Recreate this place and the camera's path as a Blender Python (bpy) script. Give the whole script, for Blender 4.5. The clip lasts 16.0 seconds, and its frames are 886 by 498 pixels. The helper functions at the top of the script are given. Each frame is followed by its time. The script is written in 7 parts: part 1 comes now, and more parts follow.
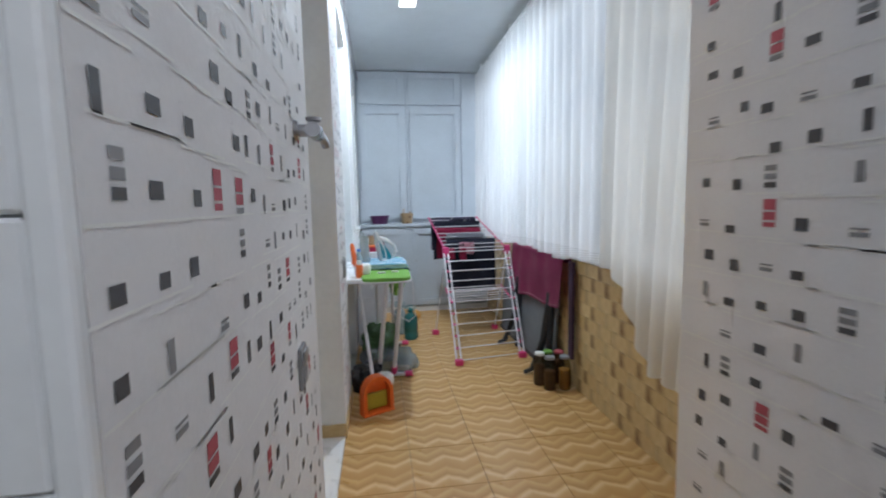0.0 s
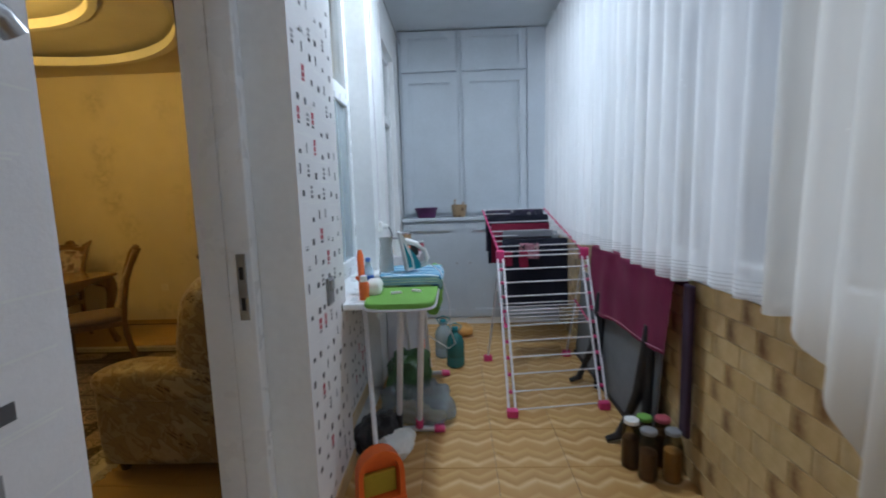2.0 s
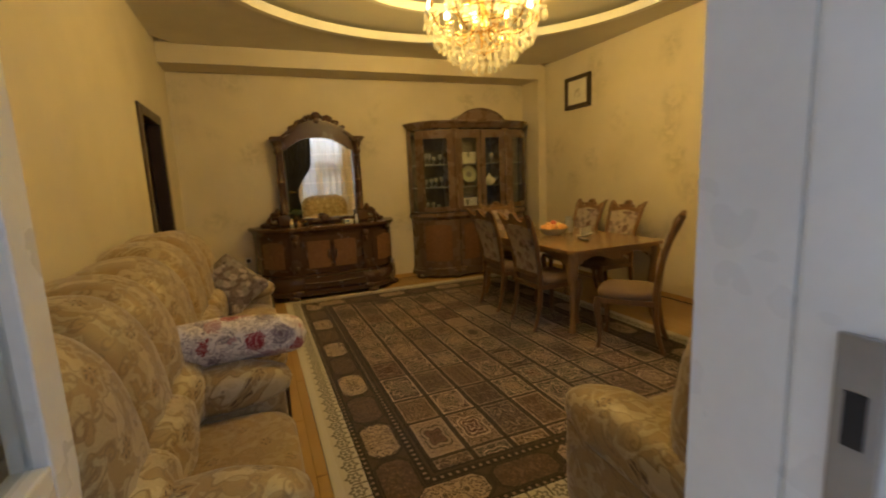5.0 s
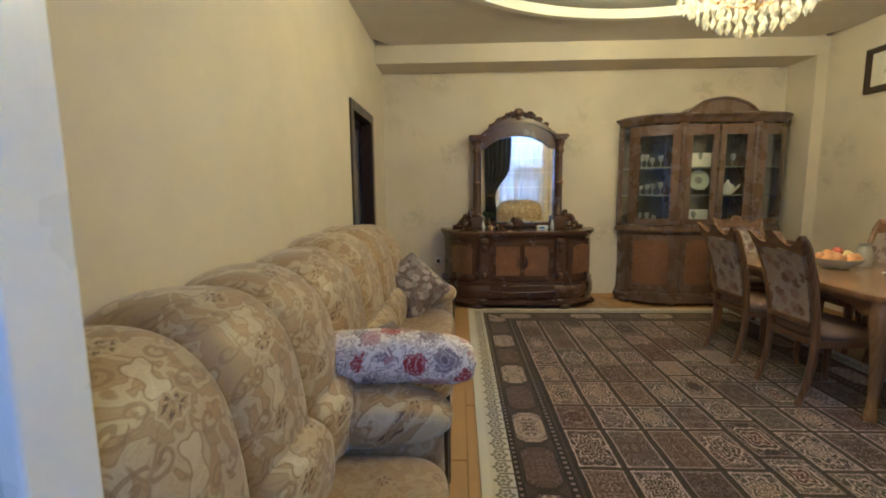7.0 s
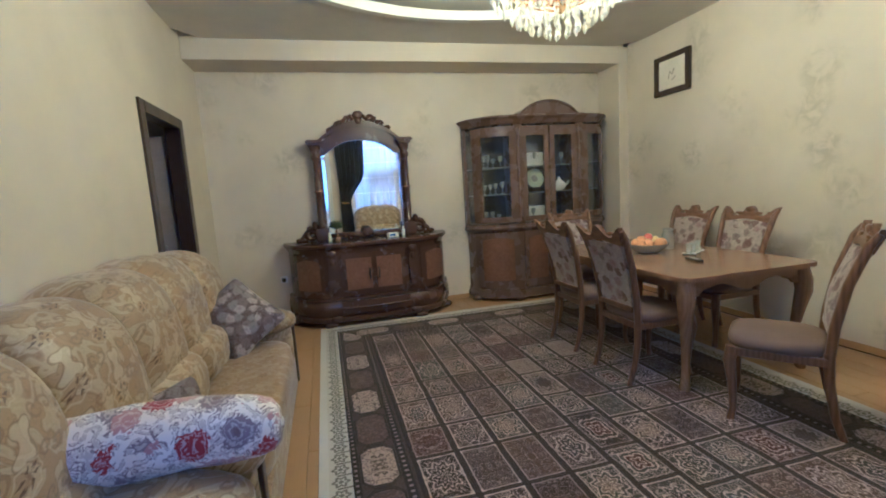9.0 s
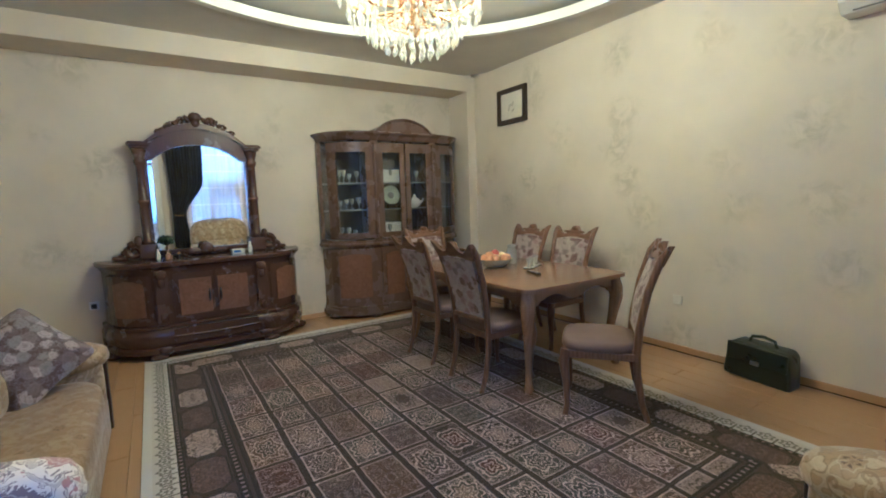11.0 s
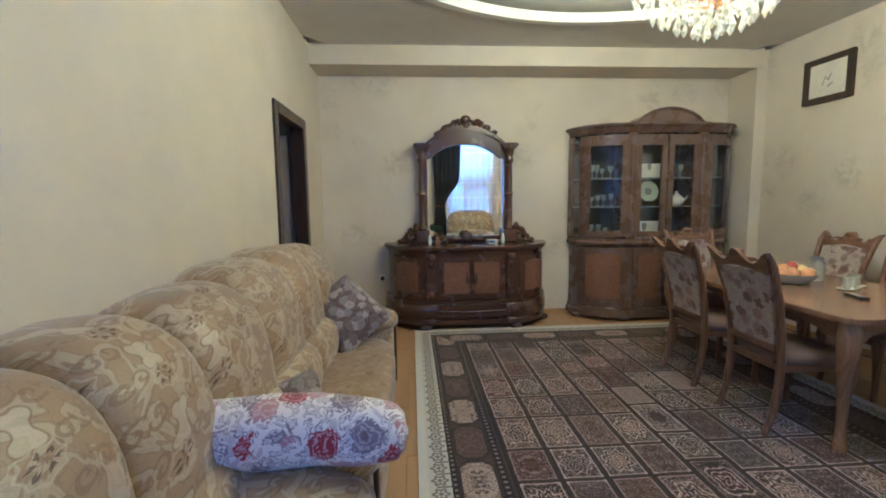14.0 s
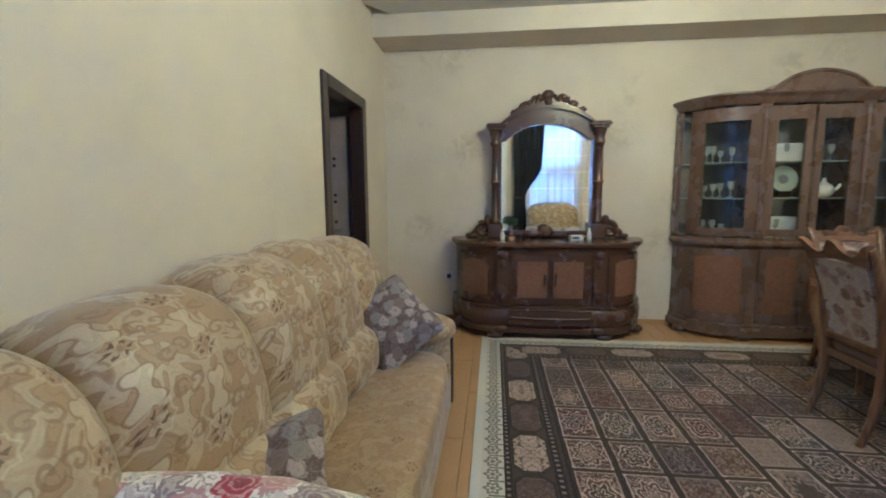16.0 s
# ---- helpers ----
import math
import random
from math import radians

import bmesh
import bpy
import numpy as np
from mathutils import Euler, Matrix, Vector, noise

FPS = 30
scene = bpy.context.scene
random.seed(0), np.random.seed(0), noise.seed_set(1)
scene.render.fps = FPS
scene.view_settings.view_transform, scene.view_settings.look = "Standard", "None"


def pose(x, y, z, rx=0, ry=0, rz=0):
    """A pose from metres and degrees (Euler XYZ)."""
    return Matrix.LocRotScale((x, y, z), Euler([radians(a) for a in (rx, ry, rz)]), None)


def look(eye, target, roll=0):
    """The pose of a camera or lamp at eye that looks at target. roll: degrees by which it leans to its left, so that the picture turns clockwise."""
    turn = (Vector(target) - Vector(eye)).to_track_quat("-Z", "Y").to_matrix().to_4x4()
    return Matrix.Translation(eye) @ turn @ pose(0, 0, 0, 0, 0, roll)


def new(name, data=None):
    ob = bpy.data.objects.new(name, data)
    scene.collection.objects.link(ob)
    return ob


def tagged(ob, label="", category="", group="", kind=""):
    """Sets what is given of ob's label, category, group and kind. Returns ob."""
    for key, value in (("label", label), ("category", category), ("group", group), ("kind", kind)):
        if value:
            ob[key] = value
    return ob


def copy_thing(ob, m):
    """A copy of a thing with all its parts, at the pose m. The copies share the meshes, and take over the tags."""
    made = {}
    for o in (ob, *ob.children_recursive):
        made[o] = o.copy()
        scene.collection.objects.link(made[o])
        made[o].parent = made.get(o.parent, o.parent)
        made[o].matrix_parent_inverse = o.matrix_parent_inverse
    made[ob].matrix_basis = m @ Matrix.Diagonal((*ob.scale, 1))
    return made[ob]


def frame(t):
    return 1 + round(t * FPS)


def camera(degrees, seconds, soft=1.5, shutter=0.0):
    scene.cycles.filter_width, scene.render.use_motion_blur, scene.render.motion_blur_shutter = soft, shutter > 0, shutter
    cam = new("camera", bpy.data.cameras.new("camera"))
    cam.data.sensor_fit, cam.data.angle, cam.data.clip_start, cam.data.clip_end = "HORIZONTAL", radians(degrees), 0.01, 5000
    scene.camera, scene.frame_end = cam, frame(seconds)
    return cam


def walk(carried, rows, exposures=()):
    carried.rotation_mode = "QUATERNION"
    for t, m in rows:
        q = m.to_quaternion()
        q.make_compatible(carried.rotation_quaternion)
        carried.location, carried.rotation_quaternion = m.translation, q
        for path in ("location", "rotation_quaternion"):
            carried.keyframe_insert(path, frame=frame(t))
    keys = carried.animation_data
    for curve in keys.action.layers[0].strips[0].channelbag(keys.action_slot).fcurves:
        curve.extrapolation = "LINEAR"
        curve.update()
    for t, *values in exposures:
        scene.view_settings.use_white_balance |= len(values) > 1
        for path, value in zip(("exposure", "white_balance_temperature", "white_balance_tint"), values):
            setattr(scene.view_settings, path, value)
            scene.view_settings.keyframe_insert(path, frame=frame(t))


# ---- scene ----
cam = camera(89.4, 16.0, soft=1.9, shutter=0.35)
PATH = [
    (0, (0.091, -0.052, 1.497), (0.372, 1.919, 1.297), -1.2),
    (0.5, (0.193, 0.18, 1.493), (0.197, 2.169, 1.286), -2.2),
    (1, (0.299, 0.493, 1.496), (0.391, 2.48, 1.285), 1.0),
    (1.5, (0.382, 0.776, 1.495), (0.539, 2.758, 1.271), -0.2),
    (2, (0.445, 1.065, 1.501), (0.384, 3.049, 1.259), -1.8),
    (2.5, (0.451, 1.331, 1.496), (0.135, 3.29, 1.242), -0.8),
    (3, (0.395, 1.659, 1.498), (-0.048, 3.588, 1.21), 0.5),
    (3.5, (0.322, 1.914, 1.493), (-0.618, 3.658, 1.219), -1.1),
    (4, (0.265, 2.082, 1.486), (-1.267, 3.338, 1.206), -5.3),
    (4.5, (0.01, 2.195, 1.465), (-1.728, 3.137, 1.167), -3.9),
    (5, (-0.183, 2.276, 1.447), (-2.012, 3.022, 1.132), -2.6),
    (5.2, (-0.225, 2.285, 1.442), (-2.108, 2.882, 1.127), -2.3),
    (7.3, (-0.842, 2.388, 1.380), (-2.835, 2.305, 1.125), -0.5),
    (7.5, (-0.892, 2.396, 1.38), (-2.875, 2.47, 1.125), -0.5),
    (8, (-1.004, 2.436, 1.396), (-2.953, 2.8, 1.128), -0.3),
    (8.5, (-1.037, 2.535, 1.389), (-2.967, 2.992, 1.132), -1.5),
    (9, (-1.037, 2.624, 1.405), (-2.957, 3.12, 1.145), -3.7),
    (9.5, (-1.036, 2.641, 1.399), (-2.905, 3.309, 1.157), -3.7),
    (9.7, (-1.037, 2.641, 1.400), (-2.862, 3.423, 1.164), -3.5),
    (11.8, (-1.096, 2.611, 1.416), (-2.753, 3.707, 1.196), -1.8),
    (12, (-1.097, 2.603, 1.422), (-2.84, 3.563, 1.217), -1.5),
    (12.5, (-1.091, 2.576, 1.436), (-2.954, 3.273, 1.226), -1.4),
    (13, (-1.104, 2.522, 1.428), (-3.068, 2.833, 1.217), -1.2),
    (13.5, (-1.147, 2.482, 1.425), (-3.132, 2.594, 1.209), -1.3),
    (14, (-1.162, 2.463, 1.415), (-3.146, 2.599, 1.195), -0.7),
    (14.5, (-1.214, 2.44, 1.414), (-3.197, 2.586, 1.196), -0.3),
    (15, (-1.366, 2.426, 1.413), (-3.347, 2.594, 1.199), 0.2),
    (15.5, (-1.555, 2.477, 1.41), (-3.543, 2.47, 1.19), -0.6),
    (16, (-1.749, 2.575, 1.374), (-3.721, 2.35, 1.125), -0.4),
]
LOOKS = [
    (0.0, -0.27, 6050, 10), (1.0, -0.50, 5850, 10), (1.5, -0.82, 5850, 10), (2.5, -0.66, 5750, 10), (3.1, -0.63, 5400, 5), (3.5, -0.36, 5350, 4), (4.0, -0.04, 5400, 8),
    (4.5, 0.0, 5450, 12), (5.0, 0.20, 5500, 12), (5.2, 0.32, 5350, 12), (6.2, 0.6, 4500, 13), (7.3, 0.93, 3540, 15), (8.5, 0.97, 3310, 17), (13.5, 1.0, 3310, 17), (16.0, 1.06, 3270, 15),
]
walk(cam, [(t, look(eye, target, roll)) for t, eye, target, roll in PATH], LOOKS)

# ---- world, sun and large lights ----
world = bpy.data.worlds.new("world")
scene.world = world
world.use_nodes = True
wn = world.node_tree
sky = wn.nodes.new("ShaderNodeTexSky")
sky.sky_type, sky.sun_disc = "NISHITA", False
sky.sun_elevation, sky.sun_rotation = radians(50), radians(70)
sky.air_density, sky.dust_density = 1.0, 3.0
wn.links.new(sky.outputs[0], wn.nodes["Background"].inputs[0])
wn.nodes["Background"].inputs[1].default_value = 0.10


def lamp(name, kind, m, power, colour, **settings):
    data = bpy.data.lights.new(name, kind)
    data.energy, data.color = power, colour
    for key, value in settings.items():
        if key == "size":
            data.shape, data.size, data.size_y = "RECTANGLE", value[0], value[1]
        elif key == "radius":
            data.shadow_soft_size = value
        elif key == "angle":
            data.angle = value
    ob = new(name, data)
    ob.matrix_world = m
    return ob


lamp("sun", "SUN", look((8, 3, 10), (0, 3, 0)), 0.6, (1.0, 0.96, 0.9), angle=radians(15))
lamp("balcony_window_daylight", "AREA", look((2.25, 3.8, 2.2), (0.0, 3.8, 2.0)), 92, (0.91, 0.95, 1.0), size=(5.2, 2.2))
# Unseen lamp added behind the path's start to brighten the near walls; no fixture.
lamp("kitchen_fill_light", "POINT", pose(0.5, -1.0, 2.7), 30, (0.95, 0.97, 1.0), radius=0.15)
lamp("ceiling_panel_lamp", "AREA", look((0.42, 4.19, 3.298), (0.42, 4.19, 0)), 58, (0.84, 0.93, 1.0), size=(0.14, 0.14))
BULB = (1.0, 0.57, 0.075)
CH = (-3.56, 4.09)  # the chandelier's middle
for k in range(5):
    a = k * math.tau / 5 + 0.3
    lamp("chandelier_bulb_light", "POINT", pose(CH[0] + 0.43 * math.cos(a), CH[1] + 0.43 * math.sin(a), 2.86), 18, BULB, radius=0.04)


# ---- materials ----
class Net:
    """A node material under construction."""

    def __init__(self, name):
        self.mat = bpy.data.materials.new(name)
        self.mat.use_nodes = True
        self.t = self.mat.node_tree
        self.bsdf = self.t.nodes["Principled BSDF"]
        self.coord = self.t.nodes.new("ShaderNodeTexCoord").outputs["Object"]

    def put(self, socket, value):
        if isinstance(value, (int, float)):
            socket.default_value = value
        elif isinstance(value, (tuple, list)):
            socket.default_value = (*value, 1.0) if len(value) == 3 and socket.type == "RGBA" else value
        else:
            self.t.links.new(value, socket)

    def math(self, op, a, b=0.0, c=0.0):
        n = self.t.nodes.new("ShaderNodeMath")
        n.operation = op
        for i, v in enumerate((a, b, c)):
            self.put(n.inputs[i], v)
        return n.outputs[0]

    def mix(self, f, a, b, mode="MIX"):
        n = self.t.nodes.new("ShaderNodeMix")
        n.data_type, n.blend_type = "RGBA", mode
        self.put(n.inputs[0], f), self.put(n.inputs[6], a), self.put(n.inputs[7], b)
        return n.outputs[2]

    def ramp(self, f, stops, kind="LINEAR"):
        n = self.t.nodes.new("ShaderNodeValToRGB")
        n.color_ramp.interpolation = kind
        while len(n.color_ramp.elements) < len(stops):
            n.color_ramp.elements.new(0.5)
        for e, (p, c) in zip(n.color_ramp.elements, stops):
            e.position, e.color = p, (*c, 1.0) if not isinstance(c, (int, float)) else (c, c, c, 1.0)
        self.put(n.inputs[0], f)
        return n.outputs[0]

    def scaled(self, scale, offset=(0, 0, 0), turn=(0, 0, 0), source=None):
        n = self.t.nodes.new("ShaderNodeMapping")
        self.put(n.inputs[0], source or self.coord)
        n.inputs[1].default_value, n.inputs[2].default_value, n.inputs[3].default_value = offset, turn, scale
        return n.outputs[0]

    def noise(self, scale, detail=3.0, rough=0.55, source=None, distortion=0.0, colour=False):
        n = self.t.nodes.new("ShaderNodeTexNoise")
        self.put(n.inputs["Vector"], source or self.coord)
        n.inputs["Scale"].default_value, n.inputs["Detail"].default_value = scale, detail
        n.inputs["Roughness"].default_value, n.inputs["Distortion"].default_value = rough, distortion
        return n.outputs["Color" if colour else "Fac"]

    def voronoi(self, scale, feature="F1", source=None, out="Distance", randomness=1.0):
        n = self.t.nodes.new("ShaderNodeTexVoronoi")
        n.feature = feature
        self.put(n.inputs["Vector"], source or self.coord)
        n.inputs["Scale"].default_value, n.inputs["Randomness"].default_value = scale, randomness
        return n.outputs[out]

    def wave(self, scale, distortion=2.0, source=None, direction="X", detail=2.0):
        n = self.t.nodes.new("ShaderNodeTexWave")
        n.bands_direction = direction
        self.put(n.inputs["Vector"], source or self.coord)
        n.inputs["Scale"].default_value, n.inputs["Distortion"].default_value, n.inputs["Detail"].default_value = scale, distortion, detail
        return n.outputs["Fac"]

    def xyz(self, source=None):
        n = self.t.nodes.new("ShaderNodeSeparateXYZ")
        self.put(n.inputs[0], source or self.coord)
        return n.outputs

    def join(self, x, y, z=0.0):
        n = self.t.nodes.new("ShaderNodeCombineXYZ")
        for i, v in enumerate((x, y, z)):
            self.put(n.inputs[i], v)
        return n.outputs[0]

    def white(self, vector, out="Value"):
        n = self.t.nodes.new("ShaderNodeTexWhiteNoise")
        n.noise_dimensions = "3D"
        self.put(n.inputs["Vector"], vector)
        return n.outputs[out]

    def random(self):
        return self.t.nodes.new("ShaderNodeObjectInfo").outputs["Random"]

    def bump(self, height, strength=0.3, distance=0.01):
        n = self.t.nodes.new("ShaderNodeBump")
        n.inputs["Strength"].default_value, n.inputs["Distance"].default_value = strength, distance
        self.put(n.inputs["Height"], height)
        self.put(self.bsdf.inputs["Normal"], n.outputs[0])

    def done(self, colour, rough=0.5, metal=0.0, **more):
        self.put(self.bsdf.inputs["Base Color"], colour)
        self.put(self.bsdf.inputs["Roughness"], rough)
        self.put(self.bsdf.inputs["Metallic"], metal)
        for key, value in more.items():
            self.put(self.bsdf.inputs[key.replace("_", " ").title().replace("Ior", "IOR")], value)
        return self.mat


def plain(name, colour, rough=0.5, metal=0.0, vary=0.12, grain=40.0, bump=0.05, **more):
    """Paint, plastic or metal: an even colour with faint grain, larger patches and uneven gloss."""
    n = Net(name)
    low = tuple(c * (1 - vary) for c in colour)
    high = tuple(min(1.0, c * (1 + vary)) for c in colour)
    f = n.math("ADD", n.math("MULTIPLY", n.noise(2.3), 0.7), n.math("MULTIPLY", n.noise(grain), 0.3))
    n.bump(n.noise(grain * 2), bump, 0.002)
    gloss = n.ramp(n.noise(7.0), [(0.3, max(0.0, rough - 0.07)), (0.7, min(1.0, rough + 0.07))])
    return n.done(n.ramp(f, [(0.35, low), (0.65, high)]), gloss, metal, **more)


def wood(name, dark, light, rough=0.3, along=(1.0, 9.0, 1.0), scale=3.0, burl=0.0):
    n = Net(name)
    v = n.scaled(along)
    g = n.noise(scale * 3, 6, 0.6, v, 0.6)
    w = n.wave(scale, 5.0, v, "Y", 3.0)
    f = n.math("ADD", n.math("MULTIPLY", g, 0.7), n.math("MULTIPLY", w, 0.3))
    if burl:
        f = n.math("ADD", n.math("MULTIPLY", f, 1 - burl), n.math("MULTIPLY", n.noise(9.0, 5, 0.7, None, 2.5), burl))
    n.bump(g, 0.08, 0.003)
    return n.done(n.ramp(f, [(0.28, dark), (0.72, light)]), n.ramp(n.noise(6.0), [(0.3, rough - 0.02), (0.7, rough + 0.05)]), coat_weight=0.25, coat_roughness=0.15)


def glassy(name, tint, clear, rough=0.05, body=0.04):
    """Thin clear panes, jars and crystal: part see-through, part gloss."""
    n = Net(name)
    see = n.t.nodes.new("ShaderNodeBsdfTransparent")
    see.inputs[0].default_value = (*tint, 1)
    n.done(tuple(c * body for c in tint), rough, 0.0, specular_ior_level=0.8)
    m = n.t.nodes.new("ShaderNodeMixShader")
    n.put(m.inputs[0], clear)
    n.t.links.new(n.bsdf.outputs[0], m.inputs[1])
    n.t.links.new(see.outputs[0], m.inputs[2])
    n.t.links.new(m.outputs[0], n.t.nodes["Material Output"].inputs[0])
    return n.mat


def glow(name, colour, strength):
    n = Net(name)
    n.done(colour, 0.4)
    n.put(n.bsdf.inputs["Emission Color"], colour)
    n.bsdf.inputs["Emission Strength"].default_value = strength
    return n.mat


def sheer(name, colour, open_share, dots=True, hem=0.0, tiers=0.0):
    """Net curtain: partly open weave, partly cloth that lets light through; lace stripes below hem, denser bands every tier."""
    n = Net(name)
    see, soft = n.t.nodes.new("ShaderNodeBsdfTransparent"), n.t.nodes.new("ShaderNodeBsdfTranslucent")
    soft.inputs[0].default_value = (*colour, 1)
    x, y, z = n.xyz()
    weave = n.noise(1.0, 2, 0.5, n.scaled((12, 34, 2.5)))
    f = n.ramp(weave, [(0.25, open_share * 0.7), (0.75, min(1.0, open_share * 1.35))])
    if dots:
        spots = n.math("LESS_THAN", n.voronoi(11.0), 0.05)
        f = n.math("MULTIPLY", f, n.math("SUBTRACT", 1.0, spots))
    if hem:
        stripe = n.math("GREATER_THAN", n.math("SINE", n.math("MULTIPLY", z, math.tau / 0.016)), 0.35)
        f = n.math("ADD", f, n.math("MULTIPLY", n.math("MULTIPLY", stripe, n.math("LESS_THAN", z, hem)), 0.22))
    if tiers:
        band = n.math("LESS_THAN", n.math("FRACT", n.math("DIVIDE", z, tiers)), 0.09)
        f = n.math("MULTIPLY", f, n.math("SUBTRACT", 1.0, n.math("MULTIPLY", band, n.ramp(n.noise(30.0, 2), [(0.4, 0.3), (0.6, 1.0)]))))
    n.bump(weave, 0.2, 0.003)
    n.done(colour, 0.9)
    cloth, both = n.t.nodes.new("ShaderNodeMixShader"), n.t.nodes.new("ShaderNodeMixShader")
    cloth.inputs[0].default_value = 0.32
    n.t.links.new(n.bsdf.outputs[0], cloth.inputs[1])
    n.t.links.new(soft.outputs[0], cloth.inputs[2])
    n.put(both.inputs[0], f)
    n.t.links.new(cloth.outputs[0], both.inputs[1])
    n.t.links.new(see.outputs[0], both.inputs[2])
    n.t.links.new(both.outputs[0], n.t.nodes["Material Output"].inputs[0])
    return n.mat


def wall_cream(name, flowers):
    n = Net(name)
    warp = n.noise(5.0, 3, 0.6, None, 0.5, colour=True)
    moved = n.t.nodes.new("ShaderNodeVectorMath")
    moved.operation = "MULTIPLY_ADD"
    n.put(moved.inputs[0], warp), n.put(moved.inputs[2], n.coord)
    moved.inputs[1].default_value = (0.25, 0.25, 0.25)
    cell = n.voronoi(1.9, "F1", moved.outputs[0])
    spray = n.noise(9.0, 4, 0.6, None, 1.2)
    blot = n.math("MULTIPLY", n.ramp(cell, [(0.15, 1.0), (0.42, 0.0)]), n.ramp(spray, [(0.40, 0.0), (0.62, 1.0)]))
    base = n.ramp(n.noise(1.4, 4), [(0.3, (0.61, 0.555, 0.44)), (0.7, (0.69, 0.63, 0.515))])
    col = n.mix(n.math("MULTIPLY", blot, flowers), base, (0.43, 0.40, 0.305))
    n.bump(n.math("ADD", n.noise(130.0, 3), n.math("MULTIPLY", blot, 0.6)), 0.15, 0.003)
    return n.done(col, 0.62)


def brocade(name, ground, mid, pale, dark, scale=1.0, sheen=0.35):
    """Woven damask: half-dropped medallions, leaf curls and pale blooms on a silky ground."""
    n = Net(name)
    x, y, z = n.xyz()
    warp = n.xyz(n.noise(4.0 * scale, 2, 0.5, None, 0.0, colour=True))
    small = n.xyz(n.noise(13.0 * scale, 1, 0.5, None, 0.0, colour=True))
    W, H = 0.235 / scale, 0.31 / scale
    u = n.math("ADD", x, n.math("MULTIPLY", n.math("ADD", y, z), 0.30))
    v = n.math("SUBTRACT", z, y)
    u = n.math("ADD", n.math("ADD", u, n.math("MULTIPLY", warp[0], 0.07 / scale)), n.math("MULTIPLY", small[0], 0.035 / scale))
    v = n.math("ADD", n.math("ADD", v, n.math("MULTIPLY", warp[1], 0.07 / scale)), n.math("MULTIPLY", small[1], 0.035 / scale))
    a = n.math("DIVIDE", u, W)
    lane = n.math("FLOOR", a)
    b = n.math("ADD", n.math("DIVIDE", v, H), n.math("MULTIPLY", n.math("FRACT", n.math("MULTIPLY", lane, 0.5)), 1.0))
    cu = n.math("MULTIPLY", n.math("SUBTRACT", n.math("FRACT", a), 0.5), W)
    cv = n.math("MULTIPLY", n.math("SUBTRACT", n.math("FRACT", b), 0.5), H)
    mu, mv = n.math("ABSOLUTE", cu), n.math("ABSOLUTE", cv)

    def polar(p, q):
        return n.math("SQRT", n.math("ADD", n.math("MULTIPLY", p, p), n.math("MULTIPLY", q, q))), n.math("ARCTAN2", q, p)

    def line(value, at, half):
        return n.ramp(n.math("MULTIPLY", n.math("ABSOLUTE", n.math("SUBTRACT", value, at)), 1 / half), [(0.7, 1.0), (1.0, 0.0)])
    s = 1 / scale
    r, ang = polar(cu, n.math("SUBTRACT", cv, 0.03 * s))
    teeth = n.math("MULTIPLY", n.math("ABSOLUTE", n.math("SINE", n.math("MULTIPLY", ang, 4.0))), 0.012 * s)
    rr = n.math("ADD", r, teeth)
    bloom_rim = line(rr, 0.060 * s, 0.0045 * s)
    petals = n.math("MULTIPLY", n.math("GREATER_THAN", n.math("SINE", n.math("MULTIPLY", ang, 6.0)), -0.1), line(rr, 0.036 * s, 0.009 * s))
    heart = n.math("LESS_THAN", rr, 0.020 * s)
    r2, ang2 = polar(n.math("SUBTRACT", mu, 0.085 * s), n.math("SUBTRACT", mv, 0.075 * s))
    curl = n.math("MULTIPLY", n.math("GREATER_THAN", n.math("SINE", n.math("ADD", ang2, n.math("MULTIPLY", r2, 190.0 * scale))), 0.15), n.math("LESS_THAN", r2, 0.040 * s))
    r3, ang3 = polar(mu, n.math("SUBTRACT", n.math("MULTIPLY", mv, 0.7), 0.085 * s))
    leaf = n.math("LESS_THAN", n.math("ADD", r3, n.math("MULTIPLY", n.math("SINE", n.math("MULTIPLY", ang3, 3.0)), 0.010 * s)), 0.036 * s)
    leaf_rim = line(n.math("ADD", r3, n.math("MULTIPLY", n.math("SINE", n.math("MULTIPLY", ang3, 3.0)), 0.010 * s)), 0.036 * s, 0.004 * s)
    shape = n.noise(7.0 * scale, 2, 0.5, None, 0.9)
    plume = n.math("MULTIPLY", n.ramp(shape, [(0.47, 0.0), (0.485, 1.0)]), n.ramp(shape, [(0.585, 1.0), (0.60, 0.0)]))
    rim = n.math("MAXIMUM", line(shape, 0.475, 0.016), line(shape, 0.595, 0.016))
    vein = line(shape, 0.535, 0.010)
    tendril = line(n.noise(12.0 * scale, 1, 0.4, None, 1.4), 0.52, 0.018)
    col = n.mix(n.math("MULTIPLY", tendril, 0.35), ground, mid)
    col = n.mix(n.math("MULTIPLY", plume, 0.42), col, pale)
    col = n.mix(n.math("MULTIPLY", n.math("MAXIMUM", rim, n.math("MULTIPLY", vein, 0.4)), 0.42), col, mid)
    col = n.mix(n.math("MULTIPLY", leaf, 0.55), col, pale)
    col = n.mix(n.math("MULTIPLY", leaf_rim, 0.7), col, mid)
    col = n.mix(n.math("MULTIPLY", curl, 0.65), col, mid)
    col = n.mix(n.math("MULTIPLY", bloom_rim, 0.5), col, pale)
    col = n.mix(n.math("MULTIPLY", petals, 0.85), col, dark)
    col = n.mix(n.math("MULTIPLY", heart, 0.6), col, mid)
    col = n.mix(0.18, col, n.noise(260.0, 2, 0.6), "OVERLAY")
    raised = n.math("MAXIMUM", n.math("MAXIMUM", leaf, curl), plume)
